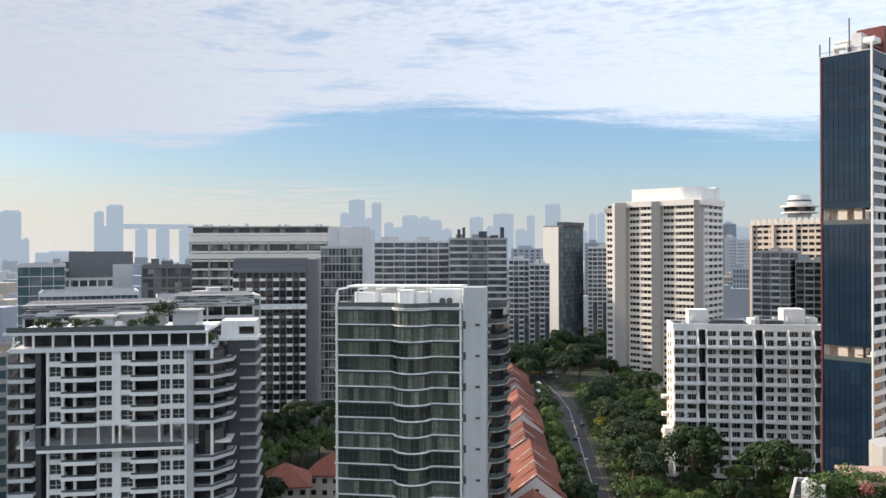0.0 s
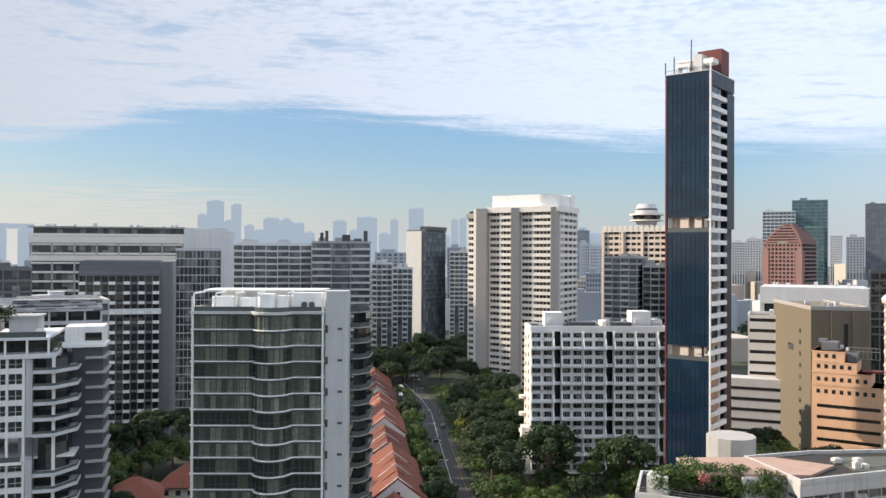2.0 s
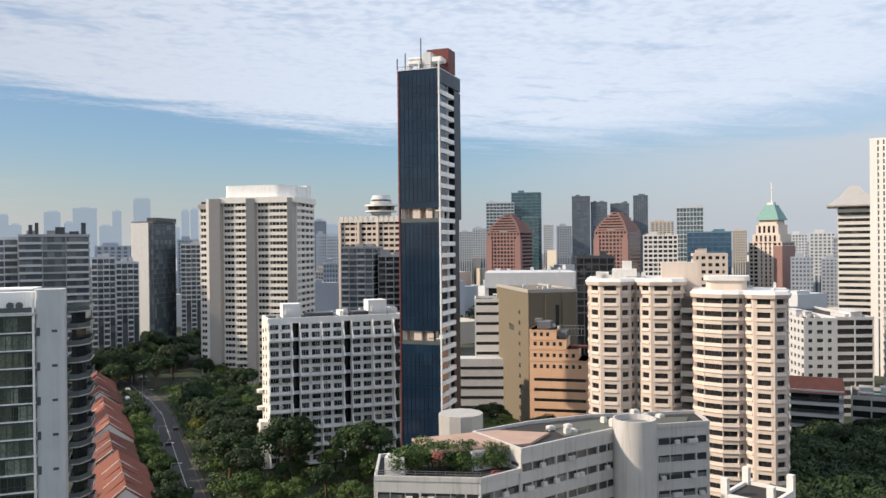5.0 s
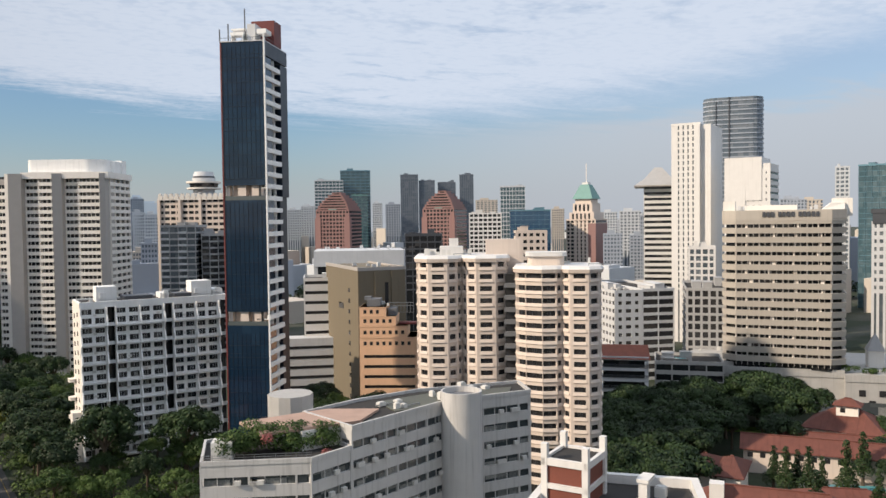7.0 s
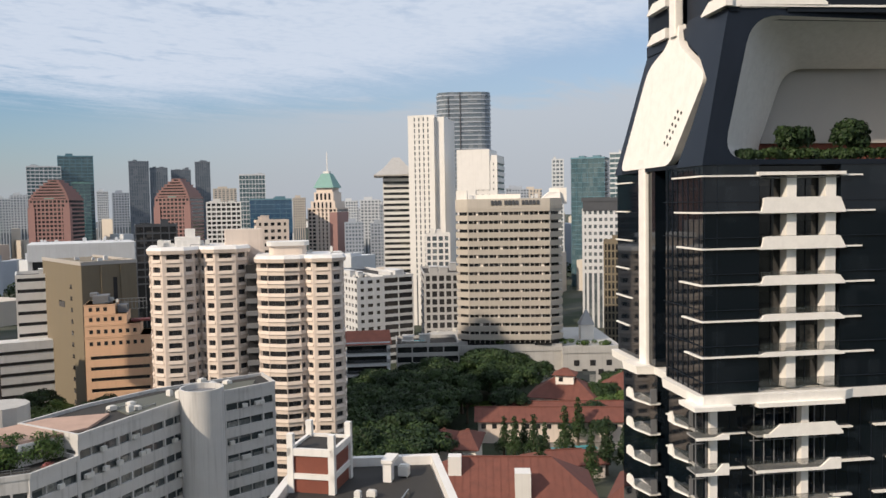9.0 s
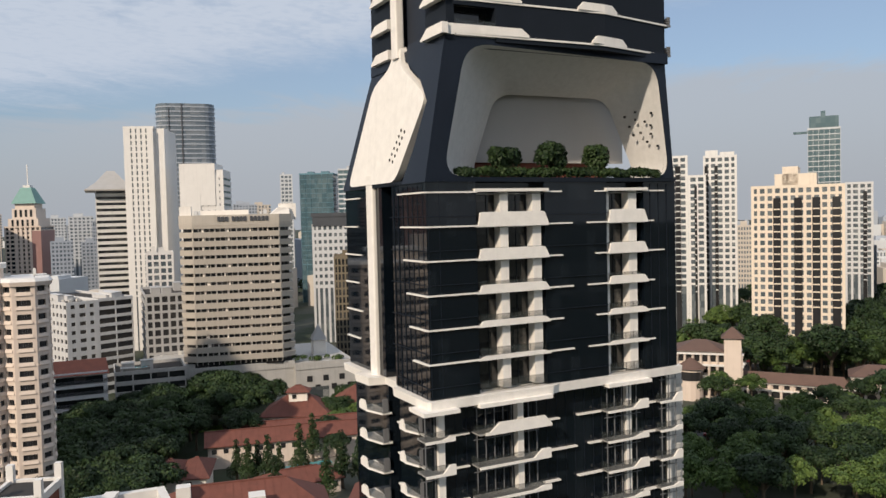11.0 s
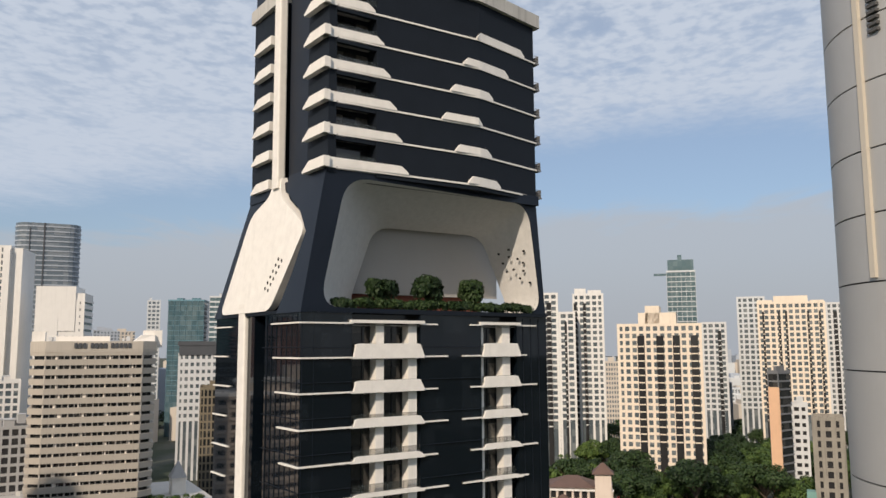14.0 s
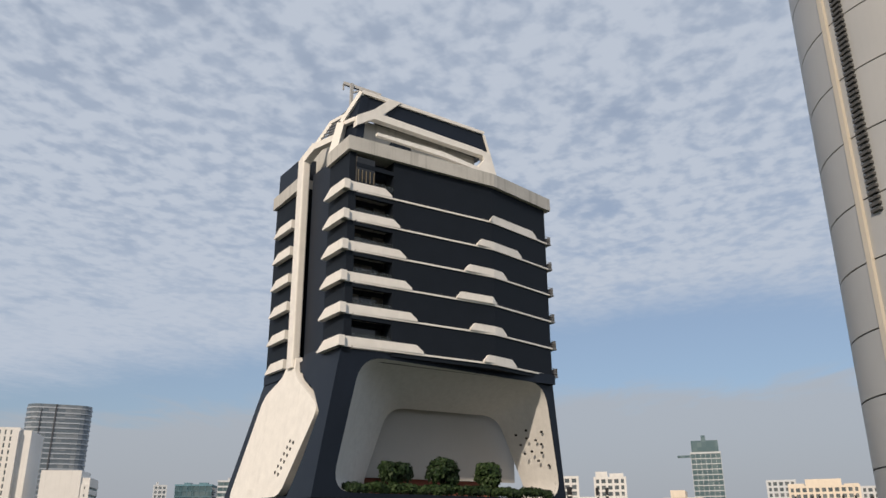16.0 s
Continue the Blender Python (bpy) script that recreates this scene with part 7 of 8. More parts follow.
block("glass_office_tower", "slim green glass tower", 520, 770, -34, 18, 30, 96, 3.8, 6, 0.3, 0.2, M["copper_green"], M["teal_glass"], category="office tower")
block("dark_office_tower", "dark slate office tower with vertical fins", 578.5, 753.6, -38.6, 21, 30, 120, 3.8, 2.2, 0.5, 0.9, M["hazed_slate"], M["hazed_far_glass"], category="office tower")
block("dark_office_tower", "dark slate office tower with vertical fins", 597, 742, -38.6, 19, 30, 113, 3.8, 2.2, 0.5, 0.9, M["hazed_slate"], M["hazed_far_glass"], category="office tower")
block("dark_office_tower", "dark slate office tower with vertical fins", 632.1, 748.9, -41.3, 22, 30, 112, 3.8, 2.2, 0.5, 0.9, M["hazed_slate"], M["hazed_far_glass"], category="office tower")
block("dark_office_tower", "dark slate office tower with vertical fins", 651, 730, -41.3, 17, 30, 121, 3.8, 2.2, 0.5, 0.9, M["hazed_slate"], M["hazed_far_glass"], category="office tower")
gw = block("grey_hall", "wide pale grey building with dark recessed front", 171.5, 281.9, -34.5, 36.7, 30, 48, 12, 9, 4, 1.5, M["pale_grey"], M["shadow_glass"])
part("grey_top", boxes("grey_top", [(0, 36.7, -1, 30, 48, 54.3)]), M["pale_grey"], gw)
# no recess is cut: a dark grey slab on the front stands in for it
part("dark_panel", boxes("dark_panel", [(13, 33, -1.2, 0, 40, 47.5)]), M["dark_grey"], gw)
wl_ = block("white_office", "white stepped office block with ribbon windows", 152.6, 258.3, -31.4, 13, 20, 44.3, 3.6, 9, 2.5, 0.5, M["clear_white"], M["window_tint"])
part("lower_wing", boxes("lower_wing", [(-6, 12, -6, 2, 0, 24)]), M["pale_grey"], wl_)
for k in range(6):
    part("ribbon_window", boxes("ribbon_window", [(-5.4, 11, -6.1, -5.8, 2.2 + 3.6 * k, 3.2 + 3.6 * k)]), M["window_tint"], wl_)
block("white_grid_office", "white gridded office block", 438, 480.2, -43.5, 26.4, 30, 70.9, 3.6, 3.4, 1.4, 0.9, M["clear_white"], M["shadow_glass"], category="office tower")
block("blue_office", "deep blue glass office block", 497.2, 492.7, -46.7, 35.5, 40, 73.5, 3.8, 5, 0.3, 0.15, M["teal_panel"], M["blue_glass"], category="office tower")
block("lattice_tower", "white framed glass tower with open lattice top", 533.7, 541.1, -45.5, 23.5, 30, 96.9, 4, 2.8, 0.7, 0.4, M["hazed_white"], M["teal_glass"], category="office tower")
block("pale_block", "small cream punched window block", 256, 250, -42, 14, 14, 60, 3, 2.4, 1.6, 1.2, M["cream_paint"], M["shadow_glass"])
block("dark_office", "dark framed office block with white top", 262, 338, -37, 20, 20, 58, 3.6, 4, 0.8, 0.5, M["slate_panel"], M["shadow_glass"])
pg = block("spire_hotel", "pink and cream hotel tower with green pyramid roof and mast", 551.3, 475.4, -70.1, 23.4, 27.2, 64.7, 3.4, 3, 1.3, 1.0, M["sand_stone"], M["shadow_glass"], plant=False, category="hotel")
pg.scale = (1.18, 1.18, 1)
part("granite_side", boxes("granite_side", [(17.4, 23.5, -0.3, 27.3, 0, 62)]), M["pink_granite"], pg)
part("cream_pilaster", boxes("cream_pilaster", [(7 + 3 * k, 8.6 + 3 * k, -0.6, 0.3, 20, 64) for k in range(4)]), M["cream_paint"], pg)
part("upper_stage", boxes("upper_stage", [(2, 21.4, 2, 25, 64.7, 72), (4, 19.4, 4, 23, 72, 80), (5.5, 18, 5.5, 21, 80, 84)]), M["cream_paint"], pg)
for k in range(5):
    part("stage_window", boxes("stage_window", [(4.2 + 3.2 * k, 5.6 + 3.2 * k, 1.9, 2.1, 66.0, 71.0)]), M["shadow_glass"], pg)
for k in range(4):
    part("stage_window", boxes("stage_window", [(5.6 + 3.3 * k, 7.2 + 3.3 * k, 3.9, 4.1, 73.2, 79.0)]), M["shadow_glass"], pg)
part("green_roof", prism("green_roof", [(3.6, 3.6), (19.8, 3.6), (19.8, 23), (3.6, 23)], 84, 97, [(8.4, 9), (15, 9), (15, 17), (8.4, 17)]), M["copper_green"], pg, "green copper pyramid roof")
part("mast", boxes("mast", [(11.5, 12.1, 12.7, 13.3, 97, 116), (9.5, 14, 10, 16, 97, 99)]), M["clear_white"], pg)
cw = block("white_block", "pale grey office block with dark window columns", 262, 200.6, -29.4, 12, 52, 35.8, 3.4, 3.2, 1.8, 1.6, M["pale_grey"], M["window_tint"])
block("white_block", "grey banded office block", 272.5, 194.7, -29.4, 14, 50, 36.2, 3.4, 7, 1.2, 0.4, M["pale_grey"], M["window_tint"])
block("white_block", "grey framed office block with square bays", 284, 182, -55, 18, 40, 36.6, 3.4, 3, 1.0, 0.9, M["grey_render"], M["window_tint"])
tw = block("white_tower", "tall white hotel tower with stacked balconies", 369.8, 245.6, -72, 15.1, 31.7, 114.5, 3.1, 2.5, 1.0, 1.75, M["clear_white"], M["hazed_glass"], plant=False, category="hotel")
part("blank_wing", boxes("blank_wing", [(14.6, 20, 1.5, 28, 0, 114.6), (12, 15, -1.2, 2, 0, 114)]), M["clear_white"], tw)
pr = block("pavilion_roof_hotel", "white banded hotel tower under a flared temple roof", 382.9, 272.5, -55.3, 16, 20, 84, 3.2, 14, 1.7, 0.4, M["clear_white"], M["shadow_glass"], plant=False, category="hotel")
part("flared_roof", prism("flared_roof", [(-5, -5), (21, -5), (21, 25), (-5, 25)], 84.4, 88.5, [(0.5, 0.5), (15.5, 0.5), (15.5, 19.5), (0.5, 19.5)]), M["grey_render"], pr)
part("flared_roof", prism("flared_roof", [(0.5, 0.5), (15.5, 0.5), (15.5, 19.5), (0.5, 19.5)], 88.5, 95, [(6, 7), (10, 7), (10, 13), (6, 13)]), M["grey_render"], pr)
part("eave", boxes("eave", [(-5.2, 21.2, -5.2, 25.2, 83.8, 84.5)]), M["taupe_tile"], pr)
ro = thing("round_glass_tower", "tall rounded grey glass tower with terraced bands", "office tower", 596.6, 366.1, 0, -60)
rp_ = round_line([(0, 0), (47, 0), (47, 34), (0, 34)], 12, 6)
part("glazing", prism("glazing", rp_, 0, 164), M["hazed_far_glass"], ro)
rbm = prism("floor_band", grow(rp_, 0.35), 0, 1.0)
for i in range(42):
    part("floor_band", rbm, M["hazed_grey"], ro, at=(0, 0, 3 + 3.85 * i))
part("vertical_slot", boxes("vertical_slot", [(20, 21, -0.6, 1, 0, 164), (10, 10.6, -0.6, 1, 0, 160)]), M["slate_panel"], ro)
block("white_slab_tower", "white hotel slab with small windows and notched corner", 367.1, 213.2, -72.9, 21.5, 22.6, 88, 3.3, 3, 2.1, 1.7, M["clear_white"], M["hazed_glass"], category="hotel")
c4 = bpy.data.objects["white_slab_tower"]
part("blank_top", boxes("blank_top", [(0, 17.5, -0.4, 22, 74, 95.2), (0, 10, -0.5, 2, 60, 80), (0, 21.4, 0.4, 22, 88, 92)]), M["clear_white"], c4)
block("grid_block", "white gridded low office block", 320.5, 204.2, -58.4, 11.8, 20, 51.6, 3.0, 2.4, 1.0, 0.9, M["clear_white"], M["hazed_glass"])
block("slim_white_tower", "slim white apartment tower", 642.1, 278.6, -67, 10.3, 20, 103.4, 3.3, 3, 1.4, 1.0, M["hazed_white"], M["hazed_far_glass"])
block("teal_tower", "teal glass office tower with angled top", 597.1, 242.9, -79, 26.6, 40, 101, 3.8, 4, 0.3, 0.15, M["teal_panel"], M["teal_glass"], category="office tower")
block("teal_tower", "teal glass office tower with dark bands", 606, 214, -79, 13, 40, 104, 3.8, 4, 1.2, 0.15, M["hazed_white"], M["teal_glass"], category="office tower")
gb = block("cream_grid_block", "cream punched window department store block", 400.4, 156.7, -69.9, 22, 25, 62, 3.6, 2.6, 1.8, 1.2, M["pale_grey"], M["hazed_glass"])
part("dark_storey", boxes("dark_storey", [(0.4, 22.4, -0.3, 24, 62, 67), (-0.4, 22.6, -0.6, 25, 67, 69)]), M["slate_panel"], gb)
block("brown_block", "brown ribbed office block", 357.3, 129.4, -70.6, 14, 25, 47, 3.6, 1.6, 0.8, 0.7, M["khaki_render"], M["shadow_glass"])
lg = block("louvred_garage", "grey building with long louvred balconies and red tile roof", 205, 163.2, -53.1, 15.4, 18, 20.6, 3.6, 12, 1.0, 0.3, M["pale_grey"], M["shadow_glass"], plant=False, proud=1.2)
part("louvre_rail", boxes("louvre_rail", [(-0.2, 15.6, -0.3, 0.0, 1.4 + 3.45 * k + 0.3 * q, 1.5 + 3.45 * k + 0.3 * q) for k in range(6) for q in range(3)]), M["slate_panel"], lg)
part("tile_roof", prism("tile_roof", [(-0.6, -0.6), (16, -0.6), (16, 10), (-0.6, 10)], 21, 24.8, [(0, 5), (15.4, 5), (15.4, 6), (0, 6)]), M["clay_tile"], lg)
block("pool_deck_block", "grey low building with rooftop pool deck", 228, 158, -55, 22, 18, 17, 3.6, 5, 1.4, 0.4, M["concrete"], M["shadow_glass"])
rpl = thing("rooftop_pool", "small turquoise pool on a low roof", "pool", 231.5, 156.5, 18.2, -55)
part("water", boxes("water", [(0, 7, 0, 4, 0, 0.3)]), M["pool_water"], rpl)
part("rim", boxes("rim", [(-0.6, 7.6, -0.6, 0, -1, 0.5), (-0.6, 7.6, 4, 4.6, -1, 0.5), (-0.6, 0, 0, 4, -1, 0.5), (7, 7.6, 0, 4, -1, 0.5)]), M["paving"], rpl)

# ---------------------------------------------------------------- towers beyond the park
mat("tower_cream", (0.74, 0.65, 0.54), 0.7, vary=0.08, streak=0.12)
mat("tower_white", (0.68, 0.675, 0.66), 0.7, vary=0.08, streak=0.12)
def striped(name, label, x, y, turn, w, d, h, wall, slots, slot_w=3.0, fl=3.1, top=None, group=""):
    """Pale apartment tower with dark vertical slots of balconies between window bays."""
    t = block(name, label, x, y, turn, w, d, h, fl, 2.9, 1.15, 1.15, wall, M["hazed_glass"], plant=False, category="apartment tower")
    # slots are not cut in: near-black slabs put their depth into colour
    for s in slots:
        part("dark_slot", boxes("dark_slot", [(s, s + slot_w, -0.3, 0.2, 0, h - 4)]), M["window_tint"], t)
        part("slot_balcony", boxes("slot_balcony", [(s + 0.2, s + slot_w - 0.2, -0.55, -0.25, i * fl, i * fl + 0.5) for i in range(8, int((h - 5) / fl))]), wall, t, kind="stuff")
    for a, b, c in top or ():
        part("roof_room", boxes("roof_room", [(a, b, 3, d - 3, h, h + c)]), wall, t)
    return t


striped("striped_tower", "white and black striped apartment tower", 418.9, -28, -95, 8, 25, 92, M["tower_white"], (2.0,), 2.5)
striped("striped_tower", "white and black striped apartment tower", 417.5, -36, -95, 8.5, 25, 82, M["tower_white"], (3.0,), 1.2)
striped("striped_tower", "white and black striped apartment tower", 427.7, -44.4, -97, 16.1, 25, 92, M["tower_white"], (0.6, 5.4), 1.6, top=((1, 7, 4), (8, 15, 3)))
striped("cream_slot_tower", "cream apartment tower with three dark balcony slots", 357.5, -56.2, -104.7, 35.4, 24, 74, M["tower_cream"], (8.6, 16.6, 23.4, 30.8), 3.0, top=((9, 25, 6), (12, 18, 9)))
block("green_glass_tower", "green glass tower with a rooftop crane arm", 586, -128.7, -103.3, 20.1, 30, 118, 3.6, 3, 0.5, 0.2, M["hazed_white"], M["teal_glass"], category="office tower")
gt = bpy.data.objects["green_glass_tower"]
part("top_frame", boxes("top_frame", [(1, 19, 1, 20, 119, 127), (-9, 2, 4, 6, 116, 117.5), (8, 11, 6, 10, 127, 131)]), M["teal_glass"], gt)
striped("grey_slab", "grey apartment slab with ribbon balconies", 484, -125.5, -105.2, 14, 24, 78, M["pale_grey"], (9,), 2)
striped("pale_green_tower", "pale glazed apartment tower", 497.7, -150.7, -107.5, 16, 24, 93.6, M["hazed_white"], (12,), 1)
cp = striped("cream_pair_tower", "cream twin apartment tower with tall dark slots", 456.2, -149.2, -110.2, 34.4, 24, 88, M["tower_cream"], (2.5, 10.6, 14.2, 25.2, 31), 1.1, top=((0, 8, 2.5), (8.6, 26, 4.6), (27, 34, 2)))
striped("grey_slab", "grey apartment slab with ribbon balconies", 481.4, -196.6, -112.8, 16, 24, 89, M["pale_grey"], (4,), 2)
ob_ = block("orange_edge_block", "dark slim block with orange end wall", 314.7, -105.4, -138.8, 4.4, 8.9, 54.9, 3, 4, 0.6, 0.3, M["dark_grey"], M["shadow_glass"])
part("orange_wall", boxes("orange_wall", [(0.4, 4.6, -0.4, 0.1, 0, 50)]), M["orange_render"], ob_)
block("pale_walkup", "pale low apartment block with small windows", 322, -114, -110, 8, 12, 42, 3, 2.4, 1.5, 0.9, M["pale_grey"], M["window_tint"])
mat("raw_concrete", (0.27, 0.25, 0.215), 0.9, vary=0.2, streak=0.3)
cs = block("unfinished_block", "raw concrete block under construction with green netting", 270.7, -104, -112.1, 9.5, 14, 41.5, 3.2, 3.1, 1.1, 1.5, M["raw_concrete"], M["window_tint"], plant=False)
part("green_netting", boxes("green_netting", [(-2.6, 0.2, -0.6, 4, 4, 19)]), M["copper_green"], cs, "green construction netting")
part("site_hut", boxes("site_hut", [(-9, -3, 14, 18, 0, 10)]), mat("blue_sheet", (0.08, 0.18, 0.45), 0.5), cs)

# ---------------------------------------------------------------- houses with tiled roofs
tile_strip = {}


def hip_house(name, label, x, y, turn, w, d, eave, ridge, wall, tile, over=0.9, gable=False, windows=True, group=""):
    t = thing(name, label, "house", x, y, 0, turn, group)
    part("wall", boxes("wall", [(0, w, 0, d, 0, eave)]), wall, t)
    if windows:
        me = boxes("window", [(0, 1.3, -0.05, 0.2, 0, 1.3), (0.6, 0.7, -0.1, 0, 0, 1.3)])
        for k in range(int(w / 3)):
            for z in [eave - 2.2 - 3.1 * q for q in range(max(1, int(eave / 3.2)))]:
                part("window", me, M["window_tint"], t, at=(1 + 3 * k, 0, z))
    run = (d / 2 + over)
    inset = 0.0 if gable else min(run, w / 2 + over - 0.4)
    x0, x1, y0, y1 = -over, w + over, -over, d + over
    a, b = (x0 + inset, d / 2, ridge), (x1 - inset, d / 2, ridge)
    e = eave
    v = [(x0, y0, e), (x1, y0, e), (x1, y1, e), (x0, y1, e), a, b, (x0, y0, e - 0.25), (x1, y0, e - 0.25), (x1, y1, e - 0.25), (x0, y1, e - 0.25)]
    part("roof", mesh_of("roof", v, [(0, 1, 5, 4), (2, 3, 4, 5), (1, 2, 5), (3, 0, 4), (0, 6, 7, 1), (1, 7, 8, 2), (2, 8, 9, 3), (3, 9, 6, 0), (9, 8, 7, 6)]), tile, t)
    part("ridge_tile", boxes("ridge_tile", [(a[0], b[0], d / 2 - 0.2, d / 2 + 0.2, ridge - 0.1, ridge + 0.18)]), tile, t)
    # raised tile ribs down both slopes
    for k in range(int((x1 - x0) / 1.5)):
        q = x0 + 0.7 + 1.5 * k
        s = 1.0 if gable else min(1.0, (q - x0) / max(inset, 0.1), (x1 - q) / max(inset, 0.1))
        if s < 0.1:
            continue
        zt = e + (ridge - e) * s
        v = [(q - 0.12, y0, e + 0.02), (q + 0.12, y0, e + 0.02), (q + 0.12, y0 + run * s, zt + 0.02), (q - 0.12, y0 + run * s, zt + 0.02)]
        v += [(p, r_, z + 0.05) for p, r_, z in v]
        part("tile_rib", mesh_of("tile_rib", v, QUADS), tile, t)
    return t


hip_house("tiled_hall", "long low house under a red brown hipped tile roof", 127, 84, -62, 34, 15, 10, 15.5, M["clear_white"], M["clay_tile_old"])
th = bpy.data.objects["tiled_hall"]
for q in ((6, 8.6, 3.5, 6, 12, 16.6), (19, 22, -1.4, 2, 6, 15)):
    part("white_dormer", boxes("white_dormer", [q]), M["clear_white"], th)
hip_house("tiled_hall", "long low house under a red brown hipped tile roof", 145, 51, -80, 26, 14, 10, 15, M["clear_white"], M["clay_tile_old"])
hip_house("villa_wing", "cream two storey wing with long red tile roof", 192.3, 106.4, -62.8, 40, 8, 6.3, 9.2, M["cream_paint"], M["clay_tile_old"], gable=True)
hip_house("villa_wing", "cream two storey wing with long red tile roof", 204, 101.5, -61, 34, 6, 7.0, 9.0, M["warm_white"], M["clay_tile_old"], gable=True)
hip_house("villa", "cream villa under a hipped red tile roof", 220.5, 104, -78, 20, 14, 7.4, 12.6, M["warm_white"], M["clay_tile_old"])
hip_house("villa", "cream villa under a hipped red tile roof", 236, 86, -70, 16, 12, 8, 12.6, M["warm_white"], M["clay_tile_old"])
hip_house("villa_lantern", "small raised roof lantern of a villa", 226, 97.5, -75, 5.5, 3.6, 13.8, 15.4, M["warm_white"], M["clay_tile_old"])
hip_house("twin_roof_house", "house with paired dark red gable roofs", 163, 104, -68, 5.5, 14, 7, 9.8, M["warm_white"], M["clay_tile_old"])
hip_house("twin_roof_house", "house with paired dark red gable roofs", 165.3, 98.4, -68, 5.5, 14, 7, 9.8, M["warm_white"], M["clay_tile_old"])
hip_house("poolside_house", "low brown tiled poolside house", 171, 80, -52, 18, 9, 3.6, 6, M["cream_paint"], M["clay_tile_old"])
hip_house("garden_house", "low red tiled house among trees", 222, 152, -56, 16, 8, 5, 8, M["warm_white"], M["clay_tile"])
hip_house("garden_house", "low red tiled house among trees", -46, 200, 8, 12, 12, 7, 11.5, M["warm_white"], M["clay_tile"])
hip_house("garden_house", "low red tiled house among trees", -36, 212, -6, 16, 12, 7, 12, M["warm_white"], M["clay_tile"])
hip_house("garden_house", "low red tiled house among trees", 42, 172, -20, 8, 8, 5, 8, M["warm_white"], M["clay_tile"])
hip_house("garden_house", "low red tiled house among trees", 30, 158, -20, 8, 7, 5, 8, M["warm_white"], M["clay_tile"])
pl = thing("garden_pool", "long turquoise swimming pool with paved edge", "pool", 193.2, 93.5, 0, -50)
part("water", boxes("water", [(4, 20, -5, -1, -0.2, 0.25)]), M["pool_water"], pl)
part("paved_edge", boxes("paved_edge", [(0, 26, -1, 4, 0, 0.35), (0, 4, -5, -1, 0, 0.35), (20, 26, -5, -1, 0, 0.35), (0, 26, -6.5, -5, 0, 0.35)]), M["paving"], pl)
ln = thing("clipped_lawn", "bright strip of lawn between trees", "lawn", 220, 146, 0, -57)
part("turf", boxes("turf", [(0, 26, -4, 2, 0, 0.3)]), M["lawn"], ln)
# shophouse terraces along the road
for y0, ln_, x0, ev, rd in ((160, 24, 12.2, 6.6, 11.2), (188, 36, 15.0, 8.2, 13.2), (228, 26, 16.4, 7.6, 12.2), (257, 24, 18.6, 8.6, 13.8), (284, 30, 20.0, 7.6, 12.6), (318, 26, 21.6, 8.4, 13.4), (347, 30, 23.6, 7.6, 12.6)):
    sh = hip_house("shophouse", "white terrace house row with red clay tile gable roof", x0 + 13.5, y0, 86.5, ln_, 13.5, ev, rd, M["clear_white"], M["clay_tile"] if y0 % 3 else M["clay_tile_old"], 0.4, True, False, "terrace houses")
    for q in range(int(ln_ / 6.2)):
        xx = 0.15 + q * 6.2
        v = [(xx, -0.6, ev - 0.4), (xx, 14.1, ev - 0.4), (xx, 6.75, rd + 0.35)]
        v += [(a + 0.32, b, c) for a, b, c in v]
        part("party_wall", mesh_of("party_wall", v, [(2, 1, 0), (3, 4, 5), (0, 1, 4, 3), (1, 2, 5, 4), (2, 0, 3, 5)]), M["clear_white"] if q % 2 == 0 else M["clay_tile"], sh)
    part("gable_wall", mesh_of("gable_wall", [(-0.45, 0, ev - 0.6), (-0.45, 13.5, ev - 0.6), (-0.45, 6.75, rd - 0.25), (-0.1, 0, ev - 0.6), (-0.1, 13.5, ev - 0.6), (-0.1, 6.75, rd - 0.25)], [(2, 1, 0), (3, 4, 5), (0, 1, 4, 3), (1, 2, 5, 4), (2, 0, 3, 5)]), M["clear_white"], sh)
    part("gable_window", boxes("gable_window", [(-0.52, -0.4, 6.2, 7.2, ev + 0.6, ev + 1.9)]), M["window_tint"], sh)
    part("front_canopy", boxes("front_canopy", [(0, ln_, -2.4, 0, 3.4, 3.7)]), M["clay_tile_old"], sh)

